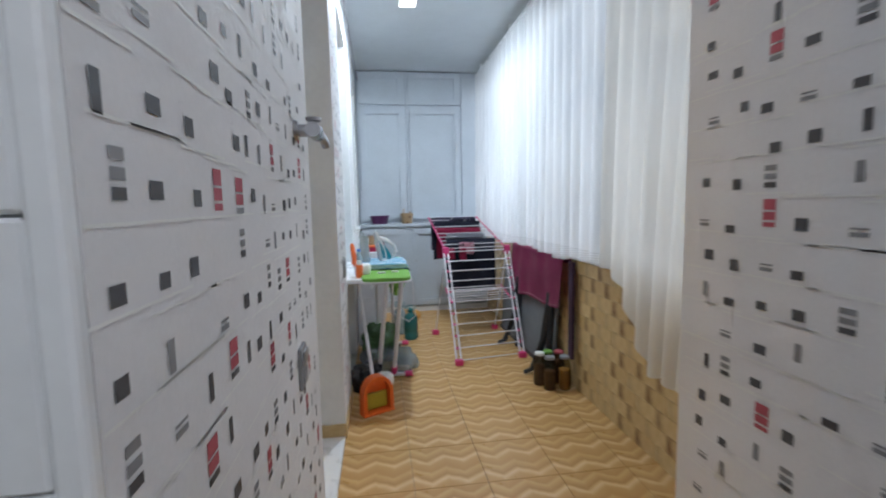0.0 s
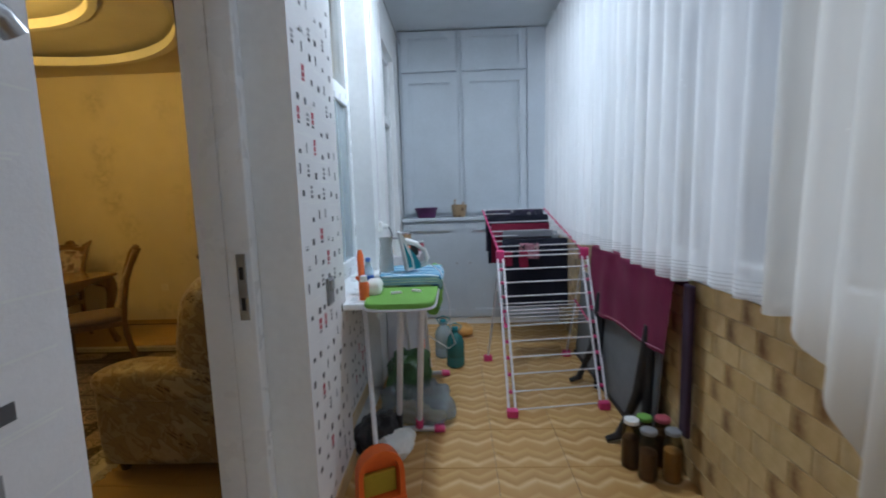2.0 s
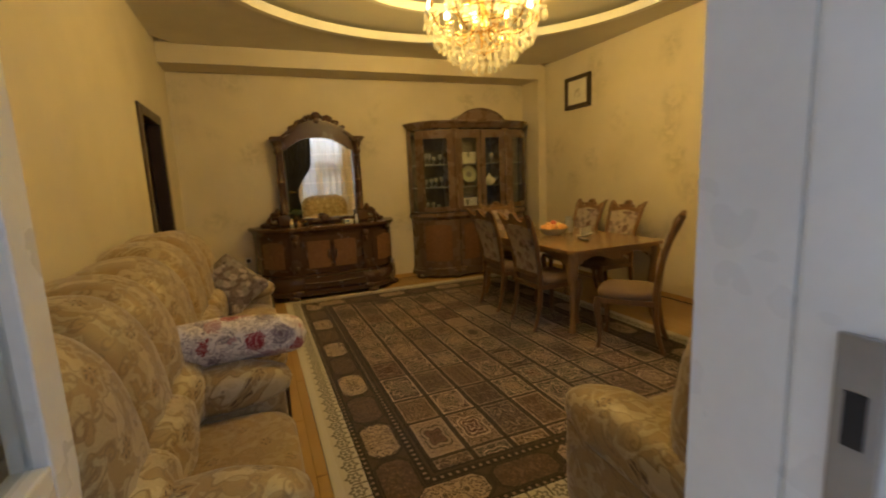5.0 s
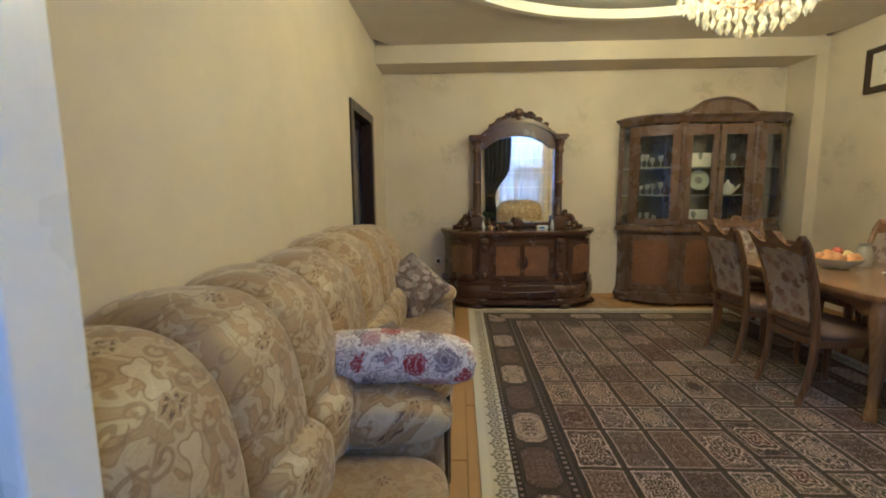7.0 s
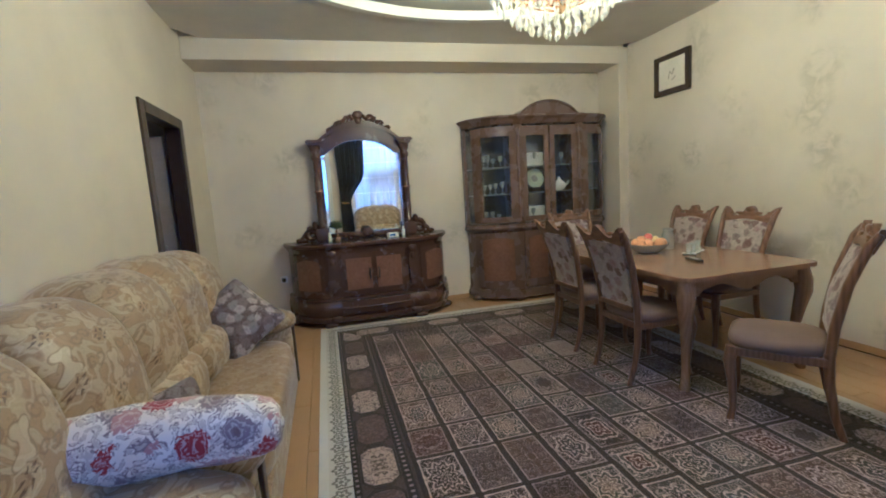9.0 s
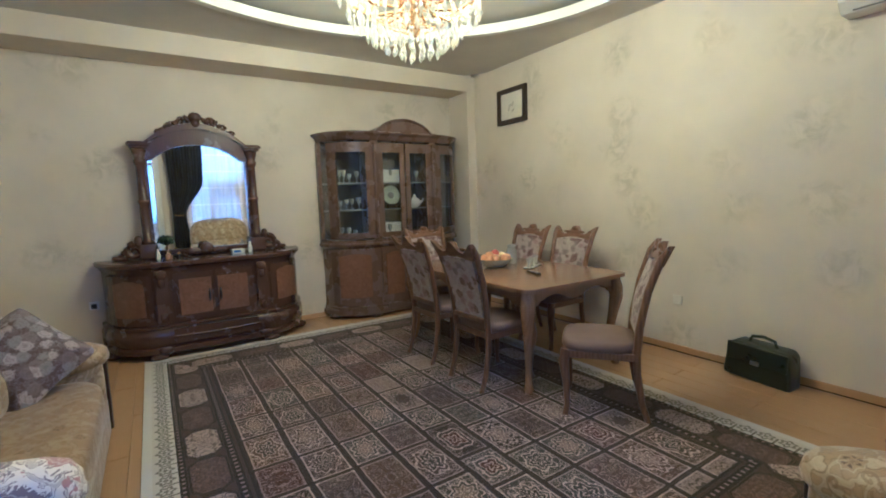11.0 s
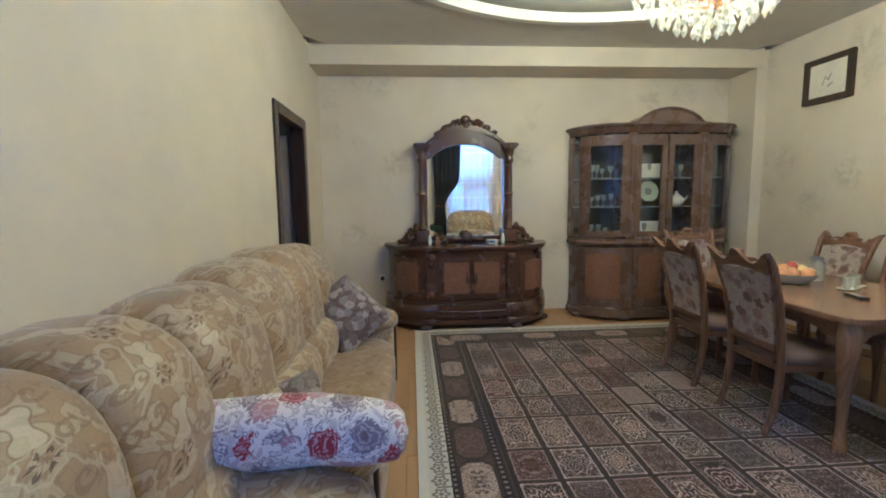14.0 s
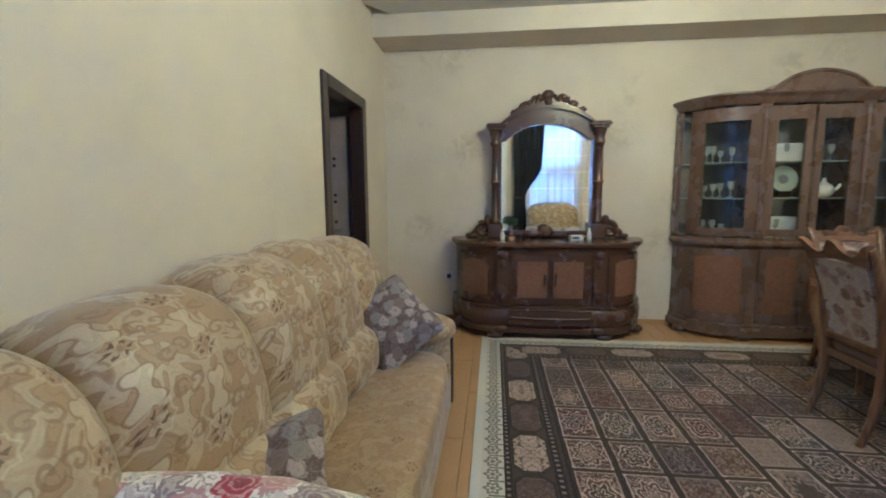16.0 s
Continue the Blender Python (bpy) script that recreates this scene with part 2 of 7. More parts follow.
    n.bump(n.math("ADD", n.math("MULTIPLY", raised, 0.6), n.math("MULTIPLY", n.noise(420.0, 2), 0.6)), 0.35, 0.003)
    return n.done(col, n.ramp(raised, [(0.0, 0.55), (1.0, 0.36)]), 0.0, sheen_weight=sheen, sheen_roughness=0.4)


def floral(name, ground, a, b, c, scale=1.0, cover=0.5, rough=0.7, share=(0.36, 0.72), leaves=0.6):
    """Printed roses with ringed petals, and leaf sprays between them, on a ground cloth."""
    n = Net(name)
    warp = n.noise(14.0 * scale, 2, 0.5, None, 0.0, colour=True)
    moved = n.t.nodes.new("ShaderNodeVectorMath")
    moved.operation = "MULTIPLY_ADD"
    n.put(moved.inputs[0], warp), n.put(moved.inputs[2], n.coord)
    moved.inputs[1].default_value = (0.06 / scale, 0.06 / scale, 0.06 / scale)
    v = moved.outputs[0]
    d = n.voronoi(9.0 * scale, "F1", v)
    pick = n.xyz(n.voronoi(9.0 * scale, "F1", v, "Color"))[0]
    hue = n.ramp(pick, [(0.0, a), (share[0], b), (share[1], c)], "CONSTANT")
    deep = n.mix(0.6, hue, tuple(q * 0.25 for q in a))
    petal = n.noise(26.0 * scale, 2, 0.5, v, 2.0)
    rose = n.math("LESS_THAN", n.math("ADD", d, n.math("MULTIPLY", n.math("SUBTRACT", petal, 0.5), 0.5)), cover)
    folds = n.ramp(n.math("SINE", n.math("ADD", n.math("MULTIPLY", d, 38.0), n.math("MULTIPLY", petal, 14.0))), [(0.35, 0.0), (0.75, 1.0)])
    inside = n.mix(n.math("MULTIPLY", folds, 0.75), hue, n.mix(0.55, hue, ground))
    inside = n.mix(n.ramp(d, [(0.06, 0.85), (0.2, 0.0)]), inside, deep)
    leaf = n.noise(17.0 * scale, 2, 0.55, None, 2.2)
    spray = n.ramp(n.math("ABSOLUTE", n.math("SUBTRACT", leaf, 0.52)), [(0.018, 1.0), (0.034, 0.0)])
    col = n.mix(n.math("MULTIPLY", n.ramp(leaf, [(0.56, 0.0), (0.60, 1.0)]), leaves * 0.7), ground, n.mix(0.35, b, ground))
    col = n.mix(n.math("MULTIPLY", spray, leaves), col, b)
    col = n.mix(rose, col, inside)
    n.bump(n.noise(350.0, 2), 0.25, 0.002)
    return n.done(col, rough, 0.0, sheen_weight=0.2)


def carpet():
    """Garden carpet: a grid of framed panels, each with its own ground and motif, inside a border of cartouches and a pale edge."""
    n = Net("garden_carpet")
    x, y, z = n.xyz()
    wob = n.math("MULTIPLY", n.math("SUBTRACT", n.noise(2.5), 0.5), 0.022)
    lx, ly = n.math("ADD", x, wob), n.math("ADD", y, wob)
    rows = n.math("DIVIDE", n.math("ADD", ly, 1.055), 0.2344)
    row, v = n.math("FLOOR", rows), n.math("FRACT", rows)
    # columns come in pairs of 0.29 and 0.37 m; in some rows the joint lies elsewhere
    odd = n.math("GREATER_THAN", n.white(n.join(row, 5.0, 2.0)), 0.72)
    pair = n.math("DIVIDE", n.math("ADD", n.math("SUBTRACT", lx, 0.235), n.math("MULTIPLY", odd, 0.11)), 0.66)
    f = n.math("FRACT", pair)
    second_half = n.math("GREATER_THAN", f, 0.44)
    col_id = n.math("ADD", n.math("MULTIPLY", n.math("FLOOR", pair), 2.0), second_half)
    u = n.math("ADD", n.math("MULTIPLY", n.math("DIVIDE", f, 0.44), n.math("SUBTRACT", 1.0, second_half)), n.math("MULTIPLY", n.math("DIVIDE", n.math("SUBTRACT", f, 0.44), 0.56), second_half))
    long = n.math("ADD", 0.29, n.math("MULTIPLY", second_half, 0.08))
    r1, r2, r3 = n.white(n.join(col_id, row, 1.0)), n.white(n.join(row, col_id, 7.0)), n.white(n.join(col_id, row, 4.0))
    IVORY, INK = (0.95, 0.86, 0.75), (0.017, 0.011, 0.009)
    ground = n.ramp(r1, [(0.0, (0.085, 0.058, 0.050)), (0.17, (0.075, 0.080, 0.068)), (0.33, (0.055, 0.031, 0.026)), (0.47, (0.135, 0.088, 0.052)),
                         (0.58, (0.092, 0.036, 0.026)), (0.70, (0.040, 0.026, 0.024)), (0.80, (0.115, 0.082, 0.070)), (0.88, (0.50, 0.45, 0.385))], "CONSTANT")
    figure = n.ramp(r1, [(0.0, IVORY), (0.88, (0.045, 0.028, 0.024))], "CONSTANT")
    accent = n.ramp(r2, [(0.0, (0.110, 0.030, 0.024)), (0.25, (0.050, 0.055, 0.052)), (0.5, (0.34, 0.29, 0.23)), (0.75, (0.028, 0.018, 0.017))], "CONSTANT")
    # metres from the panel's middle, so that motifs keep round
    cu = n.math("MULTIPLY", n.math("SUBTRACT", u, 0.5), long)
    cv = n.math("MULTIPLY", n.math("SUBTRACT", v, 0.5), 0.2344)
    au, av = n.math("ABSOLUTE", cu), n.math("ABSOLUTE", cv)
    du, dv = n.math("SUBTRACT", n.math("MULTIPLY", long, 0.5), au), n.math("SUBTRACT", 0.1172, av)
    jag = n.math("MULTIPLY", n.math("SUBTRACT", n.noise(55.0, 2), 0.5), 0.030)
    stretch = n.math("DIVIDE", au, n.math("MULTIPLY", long, 4.2))
    rad = n.math("SQRT", n.math("ADD", n.math("MULTIPLY", stretch, stretch), n.math("MULTIPLY", av, av)))
    ang = n.math("ARCTAN2", av, stretch)
    count = n.math("ADD", 4.0, n.math("MULTIPLY", n.math("FLOOR", n.math("MULTIPLY", r2, 4.0)), 2.0))
    lobes = n.math("MULTIPLY", n.math("COSINE", n.math("MULTIPLY", ang, count)), 0.010)
    blade = n.math("ADD", n.math("ADD", rad, lobes), jag)

    def line(value, at, half):
        return n.ramp(n.math("DIVIDE", n.math("ABSOLUTE", n.math("SUBTRACT", value, at)), half), [(0.6, 1.0), (1.0, 0.0)])

    def below(value, at):
        return n.math("LESS_THAN", value, at)
    # mirrored vines run through the field
    vine_at = n.join(n.math("ADD", au, n.math("MULTIPLY", r3, 9.0)), n.math("ADD", av, n.math("MULTIPLY", r1, 9.0)), 0.0)
    vine = line(n.noise(26.0, 1, 0.5, vine_at, 1.8), 0.5, 0.045)
    buds = below(n.voronoi(42.0, "F1", vine_at), 0.26)
    col = n.mix(n.math("MULTIPLY", vine, n.math("ADD", 0.35, n.math("MULTIPLY", r3, 0.5))), ground, figure)
    col = n.mix(n.math("MULTIPLY", buds, n.math("MULTIPLY", r2, 0.75)), col, accent)
    has = n.math("GREATER_THAN", r3, 0.30)
    col = n.mix(n.math("MULTIPLY", below(blade, 0.074), n.math("MULTIPLY", has, 0.85)), col, ground)
    col = n.mix(n.math("MULTIPLY", below(blade, 0.050), n.math("MULTIPLY", has, 0.8)), col, accent)
    for at, half in ((0.074, 0.0055), (0.050, 0.0045), (0.022, 0.006)):
        col = n.mix(n.math("MULTIPLY", line(blade, at, half), n.math("MULTIPLY", has, 0.85)), col, figure)
    corner = n.math("GREATER_THAN", n.math("ADD", n.math("SUBTRACT", n.math("ADD", au, av), n.math("MULTIPLY", long, 0.5)), jag), 0.066)
    col = n.mix(n.math("MULTIPLY", corner, n.math("MULTIPLY", n.math("GREATER_THAN", r2, 0.40), 0.75)), col, figure)
    col = n.mix(n.math("MULTIPLY", line(n.noise(70.0, 2, 0.5, None, 1.0), 0.5, 0.05), 0.35), col, INK)
    edge = n.math("MINIMUM", n.math("SUBTRACT", du, 0.010), n.math("SUBTRACT", dv, 0.014))
    col = n.mix(n.math("MULTIPLY", line(edge, 0.008, 0.005), n.math("ADD", 0.25, n.math("MULTIPLY", r2, 0.55))), col, IVORY)
    gap = n.math("LESS_THAN", edge, 0.0)
    col = n.mix(gap, col, (0.070, 0.045, 0.036))
    col = n.mix(n.math("MAXIMUM", line(dv, 0.0115, 0.0045), n.math("MAXIMUM", below(dv, 0.003), line(du, 0.008, 0.004))), col, INK)
    # border, counted inward from the carpet's edge (half sizes 2.14 x 1.54)
    ex = n.math("SUBTRACT", 2.14, n.math("ABSOLUTE", x))
    ey = n.math("SUBTRACT", 1.54, n.math("ABSOLUTE", y))
    e = n.math("MINIMUM", ex, ey)
    side = n.math("GREATER_THAN", ex, ey)
    run = n.math("ADD", n.math("MULTIPLY", side, x), n.math("MULTIPLY", n.math("SUBTRACT", 1.0, side), y))
    cart = n.math("DIVIDE", n.math("ADD", run, 0.07), 0.38)
    pick = n.math("FRACT", n.math("MULTIPLY", n.math("FLOOR", cart), 0.5))
    cm = n.math("MULTIPLY", n.math("SUBTRACT", n.math("FRACT", cart), 0.5), 0.38)
    ac, ae = n.math("ABSOLUTE", cm), n.math("ABSOLUTE", n.math("SUBTRACT", e, 0.305))
    slot = n.math("MAXIMUM", n.math("SUBTRACT", ac, 0.168), n.math("MAXIMUM", n.math("SUBTRACT", ae, 0.092), n.math("SUBTRACT", n.math("ADD", ac, ae), 0.212)))
    cart_col = n.ramp(pick, [(0.0, (0.100, 0.072, 0.060)), (0.4, (0.62, 0.56, 0.48))], "CONSTANT")
    cart_fig = n.ramp(pick, [(0.0, (0.27, 0.20, 0.16)), (0.4, (0.040, 0.027, 0.023))], "CONSTANT")
    mirrored = n.join(ac, ae, n.math("MULTIPLY", n.math("FLOOR", cart), 3.1))
    cart_col = n.mix(n.math("MULTIPLY", line(n.noise(24.0, 2, 0.5, mirrored, 1.6), 0.5, 0.05), 0.85), cart_col, cart_fig)
    band = n.mix(below(slot, 0.0), (0.085, 0.060, 0.050), cart_col)
    band = n.mix(line(slot, 0.0, 0.006), band, INK)
    band = n.mix(line(slot, 0.016, 0.005), band, INK)
    col = n.mix(below(e, 0.412), col, band)
    beads = n.ramp(n.math("SINE", n.math("MULTIPLY", run, 150.0)), [(0.2, 0.0), (0.5, 1.0)])
    bead_band = n.mix(beads, INK, (0.40, 0.34, 0.28))
    for lo, hi, what in ((0.165, 0.176, INK), (0.176, 0.192, bead_band), (0.192, 0.203, INK), (0.408, 0.424, INK), (0.424, 0.444, bead_band), (0.444, 0.456, INK), (0.456, 0.474, (0.075, 0.050, 0.042)), (0.474, 0.488, INK)):
        inside = n.math("MULTIPLY", n.math("GREATER_THAN", e, lo), n.math("LESS_THAN", e, hi))
        col = n.mix(inside, col, what)
    col = n.mix(1.0, col, (0.60, 0.51, 0.45), "MULTIPLY")
    # ivory edge with a row of grey-green rosettes
    ru = n.math("SUBTRACT", n.math("FRACT", n.math("DIVIDE", run, 0.105)), 0.5)
    rv = n.math("DIVIDE", n.math("SUBTRACT", e, 0.108), 0.105)
    rr = n.math("SQRT", n.math("ADD", n.math("MULTIPLY", ru, ru), n.math("MULTIPLY", rv, rv)))
    ra = n.math("ARCTAN2", rv, ru)
    petal = n.math("ADD", rr, n.math("MULTIPLY", n.math("COSINE", n.math("MULTIPLY", ra, 6.0)), 0.07))
    rosette = n.math("MAXIMUM", line(petal, 0.30, 0.10), below(rr, 0.12))
    outer = n.mix(n.math("MULTIPLY", rosette, 0.8), (0.52, 0.49, 0.43), (0.085, 0.072, 0.056))
    outer = n.mix(n.math("MULTIPLY", n.math("GREATER_THAN", n.math("ABSOLUTE", ru), 0.44), n.math("GREATER_THAN", e, 0.09)), outer, (0.16, 0.14, 0.115))
    col = n.mix(below(e, 0.165), col, outer)
    col = n.mix(below(e, 0.050), col, (0.57, 0.55, 0.51))
    col = n.mix(0.25, col, n.noise(300.0, 2, 0.7), "OVERLAY")
    col = n.mix(0.12, col, n.ramp(n.noise(1.1, 3), [(0.3, 0.3), (0.7, 0.7)]), "OVERLAY")
    n.bump(n.math("ADD", n.noise(420.0, 2), n.math("MULTIPLY", gap, -0.4)), 0.5, 0.004)
    return n.done(col, 0.92, 0.0, sheen_weight=0.12)


def chevron_tile():
    """Glossy ochre floor tile with soft pale zigzag waves."""
    n = Net("chevron_floor_tile")
    x, y, z = n.xyz()
    warp = n.math("MULTIPLY", n.math("SUBTRACT", n.noise(7.0, 2), 0.5), 0.05)
    tri = n.math("PINGPONG", n.math("ADD", x, warp), 0.10)
    f = n.math("FRACT", n.math("DIVIDE", n.math("ADD", n.math("ADD", y, warp), n.math("MULTIPLY", tri, 0.62)), 0.20))
    col = n.ramp(f, [(0.0, (0.47, 0.255, 0.075)), (0.30, (0.53, 0.310, 0.105)), (0.46, (0.72, 0.53, 0.29)), (0.54, (0.60, 0.385, 0.155)), (0.62, (0.41, 0.215, 0.062)), (0.80, (0.54, 0.325, 0.115)), (0.90, (0.60, 0.39, 0.16)), (1.0, (0.47, 0.255, 0.075))])
    col = n.mix(n.math("MULTIPLY", n.ramp(n.noise(9.0, 4), [(0.4, 0.0), (0.7, 1.0)]), 0.35), col, (0.50, 0.27, 0.085))
    col = n.mix(n.math("MULTIPLY", n.random(), 0.18), col, (0.62, 0.40, 0.17))
    n.bump(f, 0.10, 0.004)
    return n.done(col, n.ramp(n.noise(8.0), [(0.3, 0.26), (0.7, 0.44)]))


def stain_tile():
    """Small glazed wall tile in straw with brown burnt patches at its end."""
    n = Net("straw_wall_tile")
    x, y, z = n.xyz()
    r = n.random()
    spot = n.math("SUBTRACT", 1.0, n.math("MULTIPLY", n.math("ABSOLUTE", n.math("SUBTRACT", y, 0.065)), 17.0))
    spot = n.math("MULTIPLY", n.math("MAXIMUM", spot, 0.0), n.ramp(r, [(0.35, 0.35), (0.6, 1.0)]))
    spot = n.math("MULTIPLY", spot, n.ramp(n.noise(22.0, 3), [(0.35, 0.3), (0.6, 1.0)]))
    base = n.ramp(n.noise(12.0, 3), [(0.3, (0.56, 0.40, 0.175)), (0.7, (0.73, 0.58, 0.32))])
    base = n.mix(n.math("MULTIPLY", r, 0.45), base, (0.52, 0.33, 0.13))
    col = n.mix(spot, base, (0.19, 0.085, 0.026))
    n.bump(n.noise(60.0, 3), 0.1, 0.002)
    return n.done(col, 0.28)


M_WALL = wall_cream("cream_flower_wallpaper", 0.62)
M_WALL_PLAIN = wall_cream("cream_wall_paint", 0.12)
M_CEIL = plain("room_ceiling_paint", (0.68, 0.66, 0.61), 0.8, vary=0.05)
M_WHITE = plain("white_paint", (0.80, 0.80, 0.78), 0.55, vary=0.05)
M_PLASTER = plain("white_plaster", (0.76, 0.77, 0.77), 0.8, vary=0.07, grain=25, bump=0.2)
M_PVC = plain("white_plastic_frame", (0.80, 0.82, 0.84), 0.3, vary=0.04)
M_GREYBLUE = plain("grey_blue_painted_wood", (0.52, 0.57, 0.62), 0.5, vary=0.06)
M_BALC_CEIL = plain("balcony_ceiling_panel", (0.56, 0.60, 0.63), 0.4, vary=0.05)
M_PAPER = plain("white_wallpaper", (0.76, 0.75, 0.76), 0.7, vary=0.05, grain=90, bump=0.25)
M_RED = plain("red_print", (0.44, 0.085, 0.115), 0.6)
M_BLACK = plain("charcoal_print", (0.085, 0.085, 0.092), 0.6)
M_GREY = plain("grey_print", (0.26, 0.26, 0.27), 0.6)
M_CHEVRON = chevron_tile()
M_STAIN = stain_tile()
M_GROUT = plain("grout", (0.34, 0.27, 0.17), 0.9, vary=0.2)
M_KTILE = plain("white_kitchen_tile", (0.80, 0.81, 0.82), 0.15, vary=0.04)
M_PLANK = wood("honey_floor_board", (0.375, 0.240, 0.080), (0.405, 0.262, 0.090), 0.42, (1.0, 12.0, 1.0), 2.0)
M_WALNUT = wood("dark_walnut", (0.064, 0.033, 0.022), (0.090, 0.047, 0.031), 0.24, (9.0, 9.0, 1.0), 2.2)
M_WALNUT2 = wood("brown_walnut", (0.108, 0.070, 0.053), (0.132, 0.088, 0.068), 0.26, (9.0, 9.0, 1.0), 2.2)
M_BURL = wood("walnut_burl_panel", (0.135, 0.070, 0.040), (0.230, 0.125, 0.070), 0.2, (3.0, 3.0, 1.4), 2.0, 0.88)
M_OAK = wood("mid_brown_varnished_wood", (0.215, 0.130, 0.062), (0.275, 0.170, 0.084), 0.22, (2.0, 8.0, 2.0), 2.2)
M_OAKDARK = wood("brown_chair_wood", (0.115, 0.062, 0.031), (0.20, 0.112, 0.056), 0.3, (6.0, 6.0, 1.2), 2.2)
M_DOORWOOD = wood("dark_brown_door_wood", (0.016, 0.009, 0.007), (0.045, 0.024, 0.018), 0.35, (8.0, 8.0, 1.0), 2.0)
M_BROCADE = brocade("gold_brocade", (0.330, 0.240, 0.112), (0.190, 0.128, 0.056), (0.55, 0.475, 0.30), (0.075, 0.040, 0.024), 1.25)
M_BROCADE2 = brocade("grey_gold_brocade", (0.31, 0.240, 0.130), (0.20, 0.145, 0.080), (0.48, 0.42, 0.29), (0.09, 0.05, 0.035), 1.1)
M_SEATCLOTH = brocade("seat_brocade", (0.285, 0.205, 0.098), (0.21, 0.140, 0.062), (0.36, 0.28, 0.155), (0.10, 0.05, 0.028), 1.6)
M_PILLOW = floral("dark_flower_cushion", (0.065, 0.040, 0.048), (0.32, 0.275, 0.285), (0.20, 0.18, 0.20), (0.15, 0.115, 0.125), 1.7, 0.56)
M_BOLSTER = floral("white_rose_print_cotton", (0.78, 0.73, 0.71), (0.26, 0.020, 0.040), (0.23, 0.185, 0.235), (0.40, 0.23, 0.26), 1.15, 0.47, 0.7, (0.22, 0.62), 0.95)
M_CHAIRCLOTH = floral("lilac_flower_chair_cloth", (0.42, 0.365, 0.335), (0.11, 0.055, 0.070), (0.17, 0.135, 0.15), (0.25, 0.165, 0.18), 1.3, 0.46)
M_SUEDE = plain("taupe_seat_cloth", (0.185, 0.130, 0.095), 0.9, vary=0.15, grain=160, bump=0.3)
M_CARPET = carpet()
M_FRINGE = plain("ivory_wool_fringe", (0.55, 0.52, 0.45), 0.95, vary=0.15, grain=120, bump=0.4)
M_MIRROR = Net("mirror_glass").done((0.90, 0.92, 0.92), 0.015, 1.0)
M_PANE = glassy("window_glass", (0.96, 0.98, 0.98), 0.88)
# Sash pane of window_1: pale bluish and less clear than the other panes.
M_PALE_PANE = glassy("pale_window_glass", (0.80, 0.90, 0.95), 0.45, 0.12, 0.55)
M_CABGLASS = glassy("cabinet_glass", (0.95, 0.96, 0.97), 0.93, 0.04)
M_CRYSTAL = glassy("crystal_drop", (0.97, 0.97, 0.97), 0.50, 0.06, 0.85)
M_CLEARGLASS = glassy("clear_tableware_glass", (0.93, 0.95, 0.94), 0.50, 0.05, 0.65)
M_GREENGLASS = glassy("green_tinted_plastic", (0.06, 0.30, 0.30), 0.35, 0.12, 0.8)
M_BLUEGLASS = glassy("clear_water_bottle", (0.72, 0.86, 0.93), 0.5, 0.1, 0.7)
M_GOLD = plain("polished_brass", (0.72, 0.50, 0.18), 0.22, 1.0, vary=0.1)
M_CHROME = plain("worn_chrome", (0.42, 0.42, 0.44), 0.3, 1.0, vary=0.12)
M_STEEL = plain("brushed_steel", (0.42, 0.43, 0.45), 0.38, 1.0, vary=0.1)
M_BULB = glow("lit_candle_bulb", (1.0, 0.72, 0.36), 22.0)
M_LED = glow("lit_ceiling_panel", (0.95, 0.97, 1.0), 6.0)
M_SHEER = sheer("white_net_curtain", (0.80, 0.82, 0.84), 0.17, True, 1.16)
M_SHEER_NEAR = sheer("cream_net_curtain", (0.84, 0.83, 0.79), 0.09)
M_SHEER2 = sheer("white_room_net", (0.90, 0.82, 0.71), 0.20, False, 0.0, 0.36)
M_DRAPE = plain("dark_slate_drape_cloth", (0.030, 0.032, 0.042), 0.7, vary=0.25, grain=120, bump=0.3, sheen_weight=0.3)
M_PINK = plain("hot_pink_plastic", (0.62, 0.045, 0.18), 0.4)
M_RACK = plain("white_coated_rod", (0.70, 0.69, 0.72), 0.35, vary=0.08)
M_TOWEL = plain("magenta_towel", (0.32, 0.012, 0.095), 0.95, vary=0.22, grain=180, bump=0.6, sheen_weight=0.12)
M_NAVY = plain("navy_knit", (0.020, 0.022, 0.040), 0.95, vary=0.3, grain=120, bump=0.5)
M_NAVYPRINT = floral("navy_flower_print", (0.022, 0.022, 0.045), (0.35, 0.33, 0.36), (0.10, 0.07, 0.16), (0.06, 0.06, 0.10), 2.0, 0.35)
M_CRIMSON = plain("crimson_cloth", (0.30, 0.015, 0.055), 0.9, vary=0.2, grain=100, bump=0.4)
M_ORANGE = plain("orange_plastic", (0.80, 0.145, 0.022), 0.35)
M_YELLOW = plain("mustard_plastic", (0.42, 0.33, 0.028), 0.4)
M_GREENCLOTH = plain("green_board_cover", (0.175, 0.385, 0.065), 0.85, vary=0.12, grain=90, bump=0.3)
M_TEAL = plain("teal_plastic", (0.018, 0.27, 0.34), 0.3)
M_DARK = plain("black_plastic", (0.018, 0.018, 0.022), 0.4, vary=0.25)
M_LEATHER = plain("black_green_leather", (0.010, 0.019, 0.016), 0.33, vary=0.3, grain=60, bump=0.4)
M_PURPLE = plain("purple_planter_plastic", (0.085, 0.020, 0.085), 0.4)
M_TERRA = plain("tan_pot", (0.36, 0.23, 0.12), 0.7, vary=0.25)
M_BAG = glassy("clear_plastic_bag", (0.72, 0.80, 0.86), 0.62, 0.15, 0.6)
M_JAR = glassy("amber_jar_glass", (0.80, 0.72, 0.55), 0.70, 0.06, 0.10)
M_PRESERVE = plain("dark_amber_preserve", (0.115, 0.045, 0.016), 0.4, vary=0.4, grain=18)
M_GREENBAG = glassy("green_plastic_bag", (0.10, 0.22, 0.09), 0.25, 0.25, 0.9)
